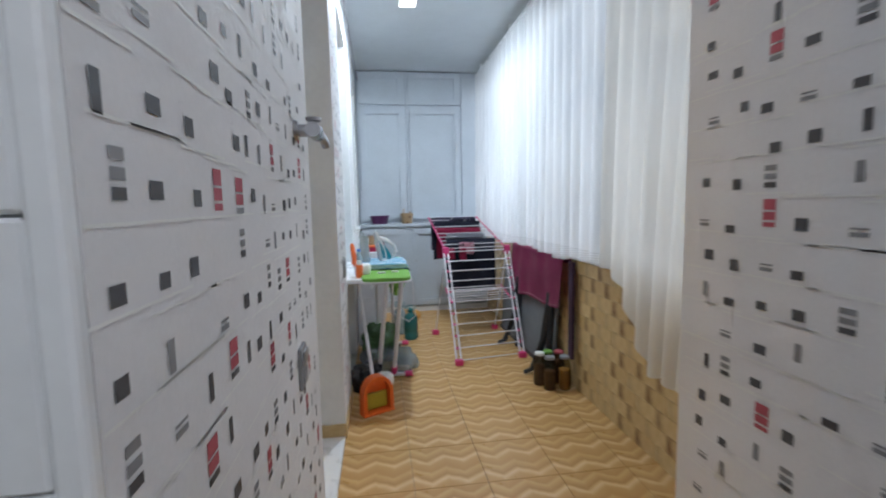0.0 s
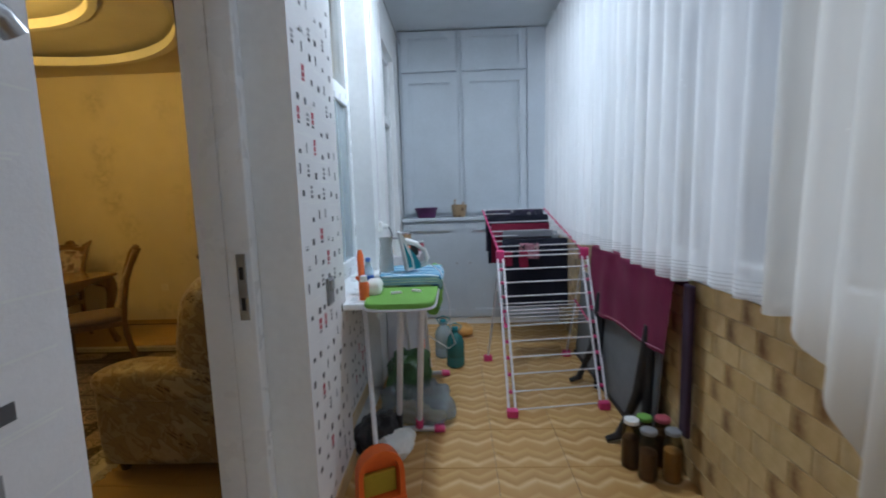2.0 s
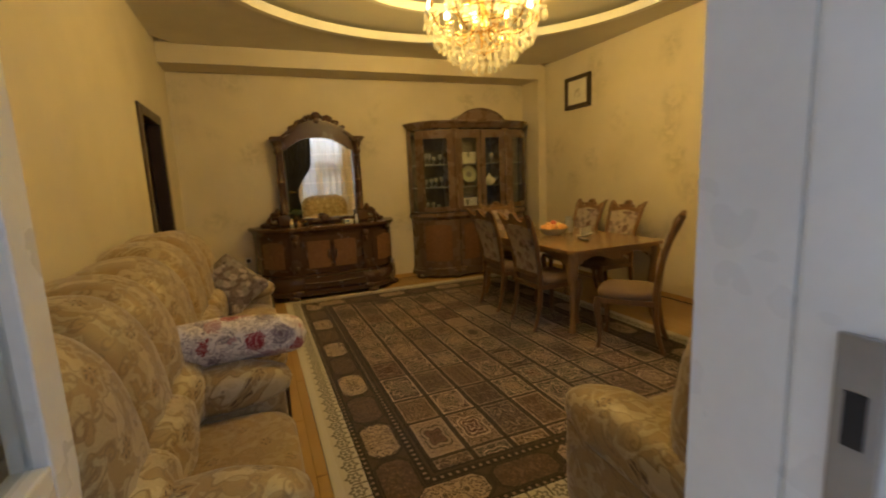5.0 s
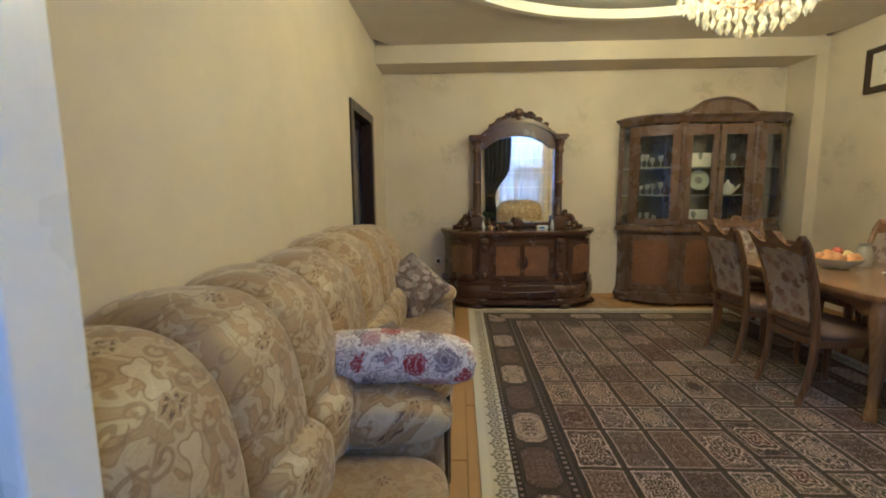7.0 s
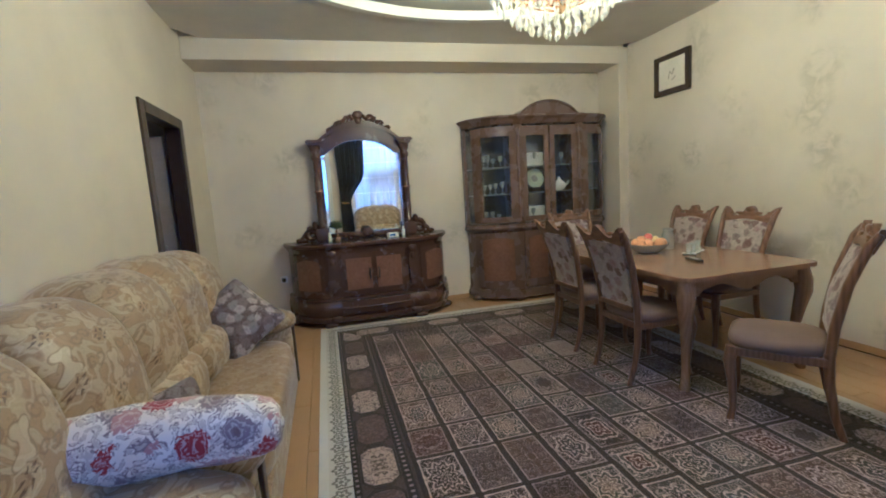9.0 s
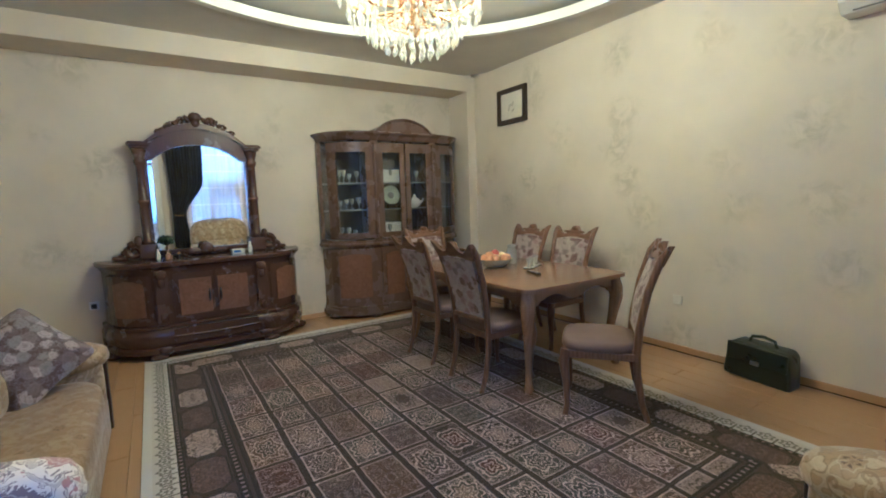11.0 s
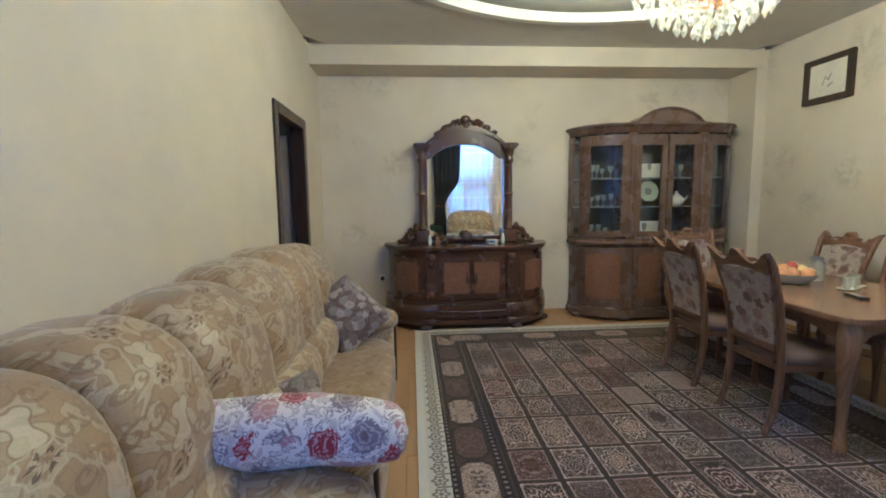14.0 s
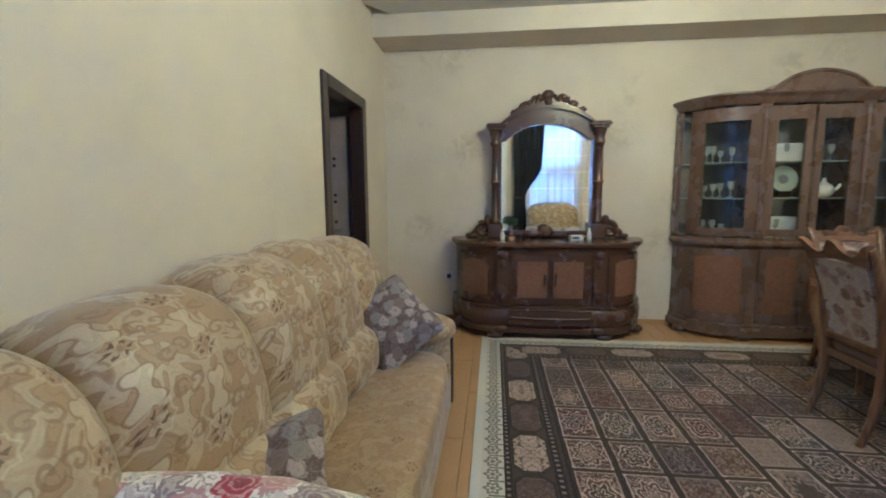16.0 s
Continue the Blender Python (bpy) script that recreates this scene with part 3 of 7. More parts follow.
M_GREYBOX = plain("slate_grey_board", (0.15, 0.165, 0.185), 0.6)
M_LEAF = plain("dark_green_leaf", (0.020, 0.055, 0.022), 0.5, vary=0.3)
M_PORC = plain("white_porcelain", (0.78, 0.77, 0.72), 0.15, vary=0.03)
M_FRUIT = plain("golden_apple_skin", (0.62, 0.33, 0.09), 0.35, vary=0.25, grain=12)
M_PRINTPAPER = plain("ivory_paper", (0.70, 0.67, 0.58), 0.8)
M_PRINTINK = plain("grey_ink", (0.22, 0.20, 0.17), 0.8)
M_LABELBLUE = plain("blue_label", (0.05, 0.14, 0.50), 0.5)


# ---- building helpers ----
def part(name, bm, material, parent=None, label="", smooth=None):
    """Links a bmesh as one mesh object, under a thing or a part where one is given."""
    me = bpy.data.meshes.new(name)
    bmesh.ops.recalc_face_normals(bm, faces=bm.faces)
    bm.to_mesh(me)
    bm.free()
    for m in material if isinstance(material, (list, tuple)) else [material]:
        me.materials.append(m)
    if smooth is not None:
        for p in me.polygons:
            p.use_smooth = True
        if smooth:
            me.set_sharp_from_angle(angle=radians(smooth))
    ob = new(name, me)
    ob.parent = parent
    return tagged(ob, label)


def thing(name, label, category, m=None, group="", kind=""):
    ob = new(name)
    ob.empty_display_size = 0.1
    ob.matrix_world = m or Matrix()
    return tagged(ob, label, category, group, kind)


def box(bm, x0, x1, y0, y1, z0, z1, bevel=0.0, seg=2):
    made = bmesh.ops.create_cube(bm, size=1.0)["verts"]
    bmesh.ops.transform(bm, verts=made, matrix=Matrix.Translation(((x0 + x1) / 2, (y0 + y1) / 2, (z0 + z1) / 2)) @ Matrix.Diagonal((abs(x1 - x0), abs(y1 - y0), abs(z1 - z0), 1)))
    if bevel:
        edges = list({e for v in made for e in v.link_edges})
        bmesh.ops.bevel(bm, geom=edges, offset=bevel, segments=seg, profile=0.5, affect="EDGES")
    return bm


def boxes(*rows, bevel=0.0):
    bm = bmesh.new()
    for r in rows:
        box(bm, *r, bevel=bevel)
    return bm


def rod(bm, a, b, r0, r1=None, seg=10):
    a, b = Vector(a), Vector(b)
    made = bmesh.ops.create_cone(bm, cap_ends=True, segments=seg, radius1=r0, radius2=r0 if r1 is None else r1, depth=(b - a).length)["verts"]
    bmesh.ops.transform(bm, verts=made, matrix=Matrix.Translation((a + b) / 2) @ (b - a).to_track_quat("Z", "Y").to_matrix().to_4x4())
    return bm


def pipe(bm, pts, r, seg=8):
    """A tube along points; r is one radius or one for each point."""
    pts = [Vector(p) for p in pts]
    rs = r if isinstance(r, (list, tuple)) else [r] * len(pts)
    rings = []
    for i, p in enumerate(pts):
        d = (pts[min(i + 1, len(pts) - 1)] - pts[max(i - 1, 0)]).normalized()
        side = d.cross(Vector((0, 0, 1)) if abs(d.z) < 0.9 else Vector((0, 1, 0))).normalized()
        up = side.cross(d)
        rings.append([bm.verts.new(p + rs[i] * (math.cos(k * math.tau / seg) * side + math.sin(k * math.tau / seg) * up)) for k in range(seg)])
    for a, b in zip(rings, rings[1:]):
        for k in range(seg):
            bm.faces.new((a[k], a[(k + 1) % seg], b[(k + 1) % seg], b[k]))
    bm.faces.new(rings[0][::-1]), bm.faces.new(rings[-1])
    return bm


def lathe(bm, profile, at=(0, 0, 0), seg=20, sx=1.0, sy=1.0):
    """A turned body from (radius, height) pairs."""
    rings = []
    for r, z in profile:
        rings.append([bm.verts.new((at[0] + sx * r * math.cos(k * math.tau / seg), at[1] + sy * r * math.sin(k * math.tau / seg), at[2] + z)) for k in range(seg)])
    for a, b in zip(rings, rings[1:]):
        for k in range(seg):
            bm.faces.new((a[k], a[(k + 1) % seg], b[(k + 1) % seg], b[k]))
    bm.faces.new(rings[0][::-1]), bm.faces.new(rings[-1])
    return bm


def slab(bm, outline, lo, hi, axis="z"):
    """A flat outline of (u, v) pairs drawn out from lo to hi along an axis: z takes (x, y), x takes (y, z), y takes (x, z)."""
    put = {"z": lambda u, v, w: (u, v, w), "x": lambda u, v, w: (w, u, v), "y": lambda u, v, w: (u, w, v)}[axis]
    a = [bm.verts.new(put(u, v, lo)) for u, v in outline]
    b = [bm.verts.new(put(u, v, hi)) for u, v in outline]
    bm.faces.new(a), bm.faces.new(b[::-1])
    for i in range(len(a)):
        j = (i + 1) % len(a)
        bm.faces.new((a[i], b[i], b[j], a[j]))
    return bm


def ring(bm, outer, inner, lo, hi, axis="z"):
    """As slab, with a hole: two outlines of as many points each."""
    put = {"z": lambda u, v, w: (u, v, w), "x": lambda u, v, w: (w, u, v), "y": lambda u, v, w: (u, w, v)}[axis]
    rows = [[bm.verts.new(put(u, v, w)) for u, v in o] for o, w in ((outer, lo), (outer, hi), (inner, hi), (inner, lo))]
    n = len(outer)
    for k in range(4):
        a, b = rows[k], rows[(k + 1) % 4]
        for i in range(n):
            j = (i + 1) % n
            bm.faces.new((a[i], b[i], b[j], a[j]))
    return bm


def cushion(bm, centre, size, power=2.6, m=None, nu=28, nv=16, puff=None):
    """A stuffed body: a superellipsoid of full sizes, its surface pushed by puff(x, y, z) where given."""
    def sp(c, p):
        return math.copysign(abs(c) ** (2 / p), c)
    rows = []
    for j in range(1, nv):
        v = -math.pi / 2 + math.pi * j / nv
        row = []
        for i in range(nu):
            u = math.tau * i / nu
            p = Vector((sp(math.cos(v), power) * sp(math.cos(u), power) * size[0] / 2, sp(math.cos(v), power) * sp(math.sin(u), power) * size[1] / 2, sp(math.sin(v), power) * size[2] / 2))
            if puff:
                p = puff(p)
            row.append(p)
        rows.append(row)
    m = Matrix.Translation(centre) @ (m or Matrix())
    vs = [[bm.verts.new(m @ p) for p in row] for row in rows]
    for a, b in zip(vs, vs[1:]):
        for i in range(nu):
            j = (i + 1) % nu
            bm.faces.new((a[i], a[j], b[j], b[i]))
    bm.faces.new(vs[0][::-1]), bm.faces.new(vs[-1])
    return bm


def oval(cx, cy, a, b, n=72):
    return [(cx + a * math.cos(k * math.tau / n), cy + b * math.sin(k * math.tau / n)) for k in range(n)]


def structure(name, bm, material, label="", category="", smooth=None):
    return tagged(part(name, bm, material, None, "", smooth), label, category, "", "structure")


# ---- the large structure ----
XW, XR = -0.17, -0.53          # the shared wall: balcony face, room face
Y0, Y1, X0 = 1.43, 6.45, -6.50  # the room's side walls and its far wall
ZC, ZB = 3.02, 3.32            # ceilings of room and balcony

wall_shared = structure("wall_between_room_and_balcony", boxes(
    (XR, XW, 0.37, 1.73, 0, 3.4), (XR, XW, 1.73, 2.80, 3.02, 3.4), (XR, XW, 2.80, 3.43, 0, 3.4),
    (XR, XW - 0.10, 3.43, 4.45, 0, 0.90), (XR, XW, 3.43, 4.45, 3.0, 3.4), (XR, XW, 4.45, 5.16, 0, 3.4),
    (XR, XW - 0.06, 5.16, 5.95, 0, 1.0), (XR, XW, 5.16, 5.95, 2.9, 3.4), (XR, XW, 5.95, 6.9, 0, 3.4)), M_PLASTER, "white plastered wall with a door and windows", "wall")
structure("wall_room_skin", boxes(
    (XR - 0.012, XR - 0.002, Y0, 1.68, 0, ZC), (XR - 0.012, XR - 0.002, 1.68, 2.86, 3.0, ZC), (XR - 0.012, XR - 0.002, 2.86, 3.40, 0, ZC),
    (XR - 0.012, XR - 0.002, 3.40, 4.48, 0, 0.88), (XR - 0.012, XR - 0.002, 4.48, Y1, 0, ZC)), M_WALL_PLAIN, "cream papered wall beside the balcony door", "wall")
structure("wall_far", boxes((X0 - 0.2, X0, Y0 - 0.2, Y1 + 0.2, 0, 3.4)), M_WALL, "cream wallpaper with faint grey flowers", "wall")
structure("wall_right", boxes((X0, XR, Y1, Y1 + 0.2, 0, 3.4)), M_WALL, "cream wallpaper with faint grey flowers", "wall")
structure("pilaster_right", boxes((X0, -6.06, Y1 - 0.13, Y1, 0, ZC), bevel=0.004), M_WALL_PLAIN, "cream boxed pilaster in the room corner", "pilaster")
structure("wall_left", boxes((X0, -5.66, Y0 - 0.10, Y0, 0, 3.4), (-5.66, -4.75, Y0 - 0.10, Y0, 2.15, 3.4), (-4.75, XR, Y0 - 0.10, Y0, 0, 3.4)), M_WALL_PLAIN, "plain cream wall with a doorway", "wall")
structure("ceiling_beam", boxes((X0, -6.05, Y0, Y1 - 0.06, 2.82, ZC + 0.1), bevel=0.006), M_WALL_PLAIN, "cream boxed beam under the ceiling", "beam")

n = 72
OC = (-3.5, 3.97)
outer_o, inner_o = oval(*OC, 1.90, 2.08, n), oval(OC[0], OC[1] + 0.1, 1.30, 1.28, n)


def square(n, x0, x1, y0, y1):
    """Points on a rectangle that face those of an oval."""
    pts = []
    for k in range(n):
        a = k * math.tau / n
        c, s = math.cos(a), math.sin(a)
        cx, cy, hx, hy = (x0 + x1) / 2, (y0 + y1) / 2, (x1 - x0) / 2, (y1 - y0) / 2
        f = min(hx / abs(c) if abs(c) > 1e-6 else 1e9, hy / abs(s) if abs(s) > 1e-6 else 1e9)
        pts.append((cx + f * c, cy + f * s))
    return pts


bm = bmesh.new()
ring(bm, square(n, -6.05, XR, Y0, Y1), outer_o, ZC, ZC + 0.03)
ring(bm, oval(*OC, 2.15, 2.33, n), inner_o, 3.15, 3.18)
slab(bm, oval(OC[0], OC[1] + 0.1, 1.55, 1.5, n), 3.30, 3.33)
structure("ceiling", bm, M_CEIL, "grey-beige stepped ceiling with an oval recess", "ceiling")
bm = bmesh.new()
ring(bm, oval(*OC, 1.93, 2.11, n), oval(*OC, 1.86, 2.04, n), ZC - 0.012, ZC + 0.075)
ring(bm, oval(OC[0], OC[1] + 0.1, 1.335, 1.315, n), oval(OC[0], OC[1] + 0.1, 1.27, 1.25, n), 3.14, 3.225)
structure("trim_ceiling_ovals", bm, M_WHITE, "white oval mouldings round the ceiling recess", "moulding", 40)
structure("ceiling_slab", boxes((X0 - 0.2, XR, Y0 - 0.2, Y1 + 0.2, 3.42, 3.5)), M_CEIL, "", "ceiling")

structure("floor", boxes((X0, XR, Y0, Y1, -0.10, -0.012)), M_PLANK, "honey-brown wooden plank floor", "floor")
structure("threshold_floor", boxes((XR, XW, 0.42, 6.9, -0.1, -0.02), (XR - 0.0, XW, 1.73, 2.80, -0.02, 0.012)), M_PVC, "white door sill", "sill")
bm = bmesh.new()
for x0, x1, y0, y1 in ((X0, -6.06, Y1 - 0.145, Y1 - 0.13), (-6.06, XR, Y1 - 0.016, Y1), (X0, X0 + 0.016, Y0, Y1), (X0, -5.72, Y0, Y0 + 0.016), (-4.69, XR, Y0, Y0 + 0.016)):
    box(bm, x0, x1, y0, y1, 0, 0.055, 0.004)
structure("baseboard", bm, M_PLANK, "honey-brown wooden skirting", "baseboard")

# balcony and kitchen shell
structure("balcony_floor", boxes((XW, 1.80, -1.8, 6.9, -0.1, -0.008), (-1.7, XW, -1.8, 0.42, -0.1, -0.008)), M_GROUT, "tan chevron-patterned floor tiles", "floor")
structure("balcony_ceiling", boxes((-1.7, 1.9, -1.8, 6.9, ZB, ZB + 0.1)), M_BALC_CEIL, "pale grey-blue panelled ceiling", "ceiling")
structure("wall_balcony_side", boxes((1.01, 1.9, -1.8, 1.19, 0, ZB)), M_PAPER, "white wallpaper with red and grey blocks", "wall")
structure("wall_parapet", boxes((1.62, 1.80, 1.19, 6.9, 0, 1.04), (1.62, 1.80, 1.19, 6.9, 3.12, ZB)), M_GROUT, "straw and brown tiled parapet", "wall")
structure("wall_kitchen_return", boxes((-1.7, XR, 0.37, 0.6, 0, ZB)), M_GROUT, "white glazed kitchen tiles", "wall")
structure("wall_kitchen_back", boxes((-1.7, 1.9, -2.0, -1.8, 0, ZB), (-1.9, -1.7, -2.0, 0.6, 0, ZB)), M_PLASTER, "plain white wall", "wall")
structure("wall_behind_cupboard", boxes((XW, 1.80, 6.75, 6.9, 0, ZB)), M_PLASTER, "", "wall")
structure("skin_wallpaper", boxes((XW, XW + 0.006, 0.376, 1.73, 0, ZB), (XW, XW + 0.006, 2.80, 3.43, 0, ZB), (XW - 0.10, XW - 0.094, 3.43, 4.45, 0, 0.88), (XW, XW + 0.006, 5.06, 5.16, 0, ZB)), M_PAPER, "white wallpaper with red and grey blocks", "wall")
structure("trim_skirting_tile", boxes((XR + 0.2, XW + 0.014, 2.78, 2.80, 0, 0.09), (XW, XW + 0.014, 2.80, 3.43, 0, 0.09), (XW - 0.1, XW - 0.086, 3.43, 4.45, 0, 0.09), (XW, XW + 0.014, 0.376, 1.73, 0, 0.09), bevel=0.003), M_STAIN, "tan tile skirting", "skirting")

# side hall behind the dark doorway
structure("wall_hall", boxes((-6.4, -6.3, -0.6, 1.33, 0, 2.6), (-6.4, -3.9, -0.7, -0.6, 0, 2.6), (-4.0, -3.9, -0.6, 1.33, 0, 2.6)), M_PLASTER, "", "wall")
structure("floor_hall", boxes((-6.4, -3.9, -0.7, 1.43, -0.1, 0.0)), M_PLANK, "", "floor")
structure("ceiling_hall", boxes((-6.4, -3.9, -0.7, 1.33, 2.6, 2.7)), M_PLASTER, "", "ceiling")
door_2 = thing("door_2", "dark brown wooden doorway, its leaf standing open", "doorway", kind="structure")
for name, rows in (("architrave", ((-4.80, -4.70, Y0, Y0 + 0.02, 0, 2.19),)), ("architrave", ((-5.71, -5.61, Y0, Y0 + 0.02, 0, 2.19),)), ("architrave", ((-4.80, -5.61, Y0 + 0.001, Y0 + 0.021, 2.10, 2.19),)),
                   ("jamb", ((-4.79, -4.75, Y0 - 0.11, Y0, 0, 2.15),)), ("jamb", ((-5.66, -5.62, Y0 - 0.11, Y0, 0, 2.15),)), ("head", ((-5.62, -4.79, Y0 - 0.11, Y0, 2.11, 2.15),))):
    part(name, boxes(*rows, bevel=0.006), M_DOORWOOD, door_2)
hall_door = thing("hall_door", "mauve-grey steel door standing open in the hall", "door", pose(-5.70, 0.86, 0, 0, 0, 0))
part("leaf", boxes((-0.03, 0.03, -0.5, 0.42, 0.01, 2.05), bevel=0.006), plain("mauve_grey_steel_paint", (0.38, 0.34, 0.37), 0.5), hall_door)
for z in (0.92, 0.98, 1.12, 1.30, 1.36, 1.62, 1.68):
    part("bolt", rod(bmesh.new(), (0.03, 0.30, z), (0.045, 0.30, z), 0.014), M_DARK, hall_door)
part("handle", rod(rod(bmesh.new(), (0.03, 0.33, 1.05), (0.08, 0.33, 1.05), 0.011), (0.08, 0.33, 1.05), (0.08, 0.20, 1.05), 0.010), M_STEEL, hall_door)


# ---- windows and doors of the shared wall ----
def frame_rect(bm, y0, y1, z0, z1, x0, x1, w):
    """A rectangular frame of bar width w, set between x0 and x1."""
    box(bm, x0, x1, y0, y0 + w, z0, z1, 0.006), box(bm, x0, x1, y1 - w, y1, z0, z1, 0.006)
    box(bm, x0 + 0.001, x1 - 0.001, y0 + w, y1 - w, z0, z0 + w, 0.006), box(bm, x0 + 0.001, x1 - 0.001, y0 + w, y1 - w, z1 - w, z1, 0.006)
    return bm


def pane(y0, y1, z0, z1, x, parent, material=None):
    ob = part("pane", boxes((x - 0.006, x + 0.006, y0, y1, z0, z1)), material or M_PANE, parent)
    ob.visible_shadow = False
    return ob


door_1 = thing("door_1", "white plastic balcony door, its glazed leaf open into the room", "door", kind="structure")
part("outer_frame", frame_rect(bmesh.new(), 1.73, 2.80, 0.0, 3.02, -0.44, -0.34, 0.06), M_PVC, door_1)
part("transom_bar", boxes((-0.44, -0.34, 1.79, 2.74, 2.30, 2.37), bevel=0.006), M_PVC, door_1)
pane(1.79, 2.74, 2.37, 2.96, -0.42, door_1)
part("inner_lining", boxes((-0.545, -0.44, 2.74, 2.80, 0, 3.02), (-0.545, -0.44, 1.73, 1.79, 0, 3.02)), M_PVC, door_1)
plate = part("strike_plate", boxes((-0.398, -0.362, 2.730, 2.738, 1.04, 1.30), bevel=0.002), M_STEEL, door_1, "grey steel strike plate")
part("latch_hole", boxes((-0.388, -0.372, 2.728, 2.7295, 1.20, 1.25), (-0.388, -0.372, 2.728, 2.7295, 1.08, 1.13)), M_DARK, plate)
leaf = part("leaf", frame_rect(bmesh.new(), 0.0, 0.88, 0.03, 2.28, -0.035, 0.035, 0.11), M_PVC, door_1, "white plastic door leaf")
leaf.matrix_world = pose(-0.47, 1.80, 0, 0, 0, 89)
part("mid_rail", boxes((-0.034, 0.034, 0.11, 0.77, 0.80, 0.92), bevel=0.006), M_PVC, leaf)
part("lower_panel", boxes((-0.012, 0.012, 0.11, 0.77, 0.14, 0.80)), M_PVC, leaf)
pane(0.11, 0.77, 0.92, 2.17, 0.0, leaf)
bm = boxes((-0.045, -0.034, 0.805, 0.845, 1.02, 1.22), bevel=0.004)
rod(bm, (-0.04, 0.825, 1.17), (-0.085, 0.825, 1.17), 0.011)
rod(bm, (-0.085, 0.832, 1.17), (-0.09, 0.69, 1.165), 0.012, 0.010)
part("handle", bm, M_WHITE, leaf, "white lever handle")

window_1 = thing("window_1", "white plastic window between balcony and room", "window", kind="structure")
part("window_frame", frame_rect(bmesh.new(), 3.43, 4.45, 0.94, 3.0, -0.40, -0.32, 0.06), M_PVC, window_1)
part("transom_bar", boxes((-0.40, -0.32, 3.49, 4.39, 2.20, 2.27), bevel=0.006), M_PVC, window_1)
part("mullion", boxes((-0.399, -0.321, 3.80, 3.87, 1.00, 2.20), bevel=0.006), M_PVC, window_1)
part("sash", frame_rect(bmesh.new(), 3.88, 4.38, 1.01, 2.19, -0.37, -0.30, 0.055), M_PVC, window_1)
pane(3.49, 3.80, 1.0, 2.20, -0.355, window_1), pane(3.49, 4.39, 2.27, 2.94, -0.355, window_1)
pane(3.93, 4.33, 1.06, 2.14, -0.325, window_1, M_PALE_PANE)
bm = boxes((-0.34, 0.03, 3.36, 4.62, 0.905, 0.94), bevel=0.008)
box(bm, 0.012, 0.03, 3.36, 4.62, 0.86, 0.905, 0.004)
part("window_sill", bm, M_PVC, window_1, "white plastic window board")
window_2 = thing("window_2", "narrow white window with dark panes", "window", kind="structure")
part("window_frame", frame_rect(bmesh.new(), 5.16, 5.95, 1.0, 2.9, -0.30, -0.22, 0.06), M_PVC, window_2)
part("transom_bar", boxes((-0.30, -0.22, 5.22, 5.89, 2.22, 2.29), bevel=0.006), M_PVC, window_2)
pane(5.22, 5.89, 1.06, 2.22, -0.26, window_2), pane(5.22, 5.89, 2.29, 2.84, -0.26, window_2)

# the balcony's outer windows
for k, (y0, y1) in enumerate(((1.19, 2.05), (2.05, 3.25), (3.25, 4.40), (4.40, 5.70), (5.70, 6.75))):
    w = thing("balcony_window", "white plastic balcony window behind net curtains", "window", group="balcony windows", kind="structure")
    part("window_frame", frame_rect(bmesh.new(), y0, y1, 1.10, 3.12, 1.66, 1.75, 0.06), M_PVC, w)
    part("transom_bar", boxes((1.661, 1.749, y0 + 0.06, y1 - 0.06, 2.42, 2.52), bevel=0.006), M_PVC, w)
    part("mullion", boxes((1.662, 1.748, (y0 + y1) / 2 - 0.07, (y0 + y1) / 2 + 0.07, 1.16, 2.42), bevel=0.006), M_PVC, w)
    for a, b, c, d in ((y0 + 0.06, (y0 + y1) / 2 - 0.07, 1.16, 2.42), ((y0 + y1) / 2 + 0.07, y1 - 0.06, 1.16, 2.42), (y0 + 0.06, y1 - 0.06, 2.52, 3.06)):
        pane(a, b, c, d, 1.715, w)
structure("balcony_window_board", boxes((1.60, 1.80, 1.19, 6.75, 1.04, 1.085), bevel=0.008), M_PVC, "white plastic window board", "sill")

# ---- outside ----
structure("ground", boxes((2.5, 400, -300, 300, -9.1, -9.0)), plain("pale_concrete_ground", (0.30, 0.30, 0.29), 0.9), "", "ground")
bm = boxes((30, 42, -20, 30, -9, 14))
building = thing("apartment_building", "pale far apartment building outside the window", "building", kind="structure")
part("wall", bm, plain("pale_facade", (0.55, 0.55, 0.53), 0.9), building)
for i in range(8):
    for j in range(5):
        part("window", boxes((29.9, 30.02, -17 + 6 * i, -14.8 + 6 * i, -6.5 + 4 * j, -4.6 + 4 * j)), M_GREYBOX, building)


# ---- living room: case furniture ----
def bow(hw, depth, flat, sharp=2.2):
    """The depth of a bow-fronted piece at a place along its width."""
    def f(y, off=0.0):
        u = min(1.0, abs(y) / (hw + off))
        if u <= flat:
            return depth + off
        return (depth + off) * max(0.0, 1 - ((u - flat) / (1 - flat)) ** sharp) ** (1 / 1.7)
    return f


def bow_outline(f, hw, off=0.0, n=40):
    pts = [(0.0, -(hw + off))]
    for i in range(1, n):
        a = -math.cos(math.pi * i / n)
        y = (hw + off) * a
        pts.append((max(0.03, f(y, off)), y))
    return pts + [(0.0, hw + off)]


def loft(bm, f, hw, rows):
    rings = [[bm.verts.new((x, y, z)) for x, y in bow_outline(f, hw, off)] for z, off in rows]
    n = len(rings[0])
    for a, b in zip(rings, rings[1:]):
        for i in range(n):
            j = (i + 1) % n
            bm.faces.new((a[i], a[j], b[j], b[i]))
    bm.faces.new(rings[0][::-1]), bm.faces.new(rings[-1])
    return bm


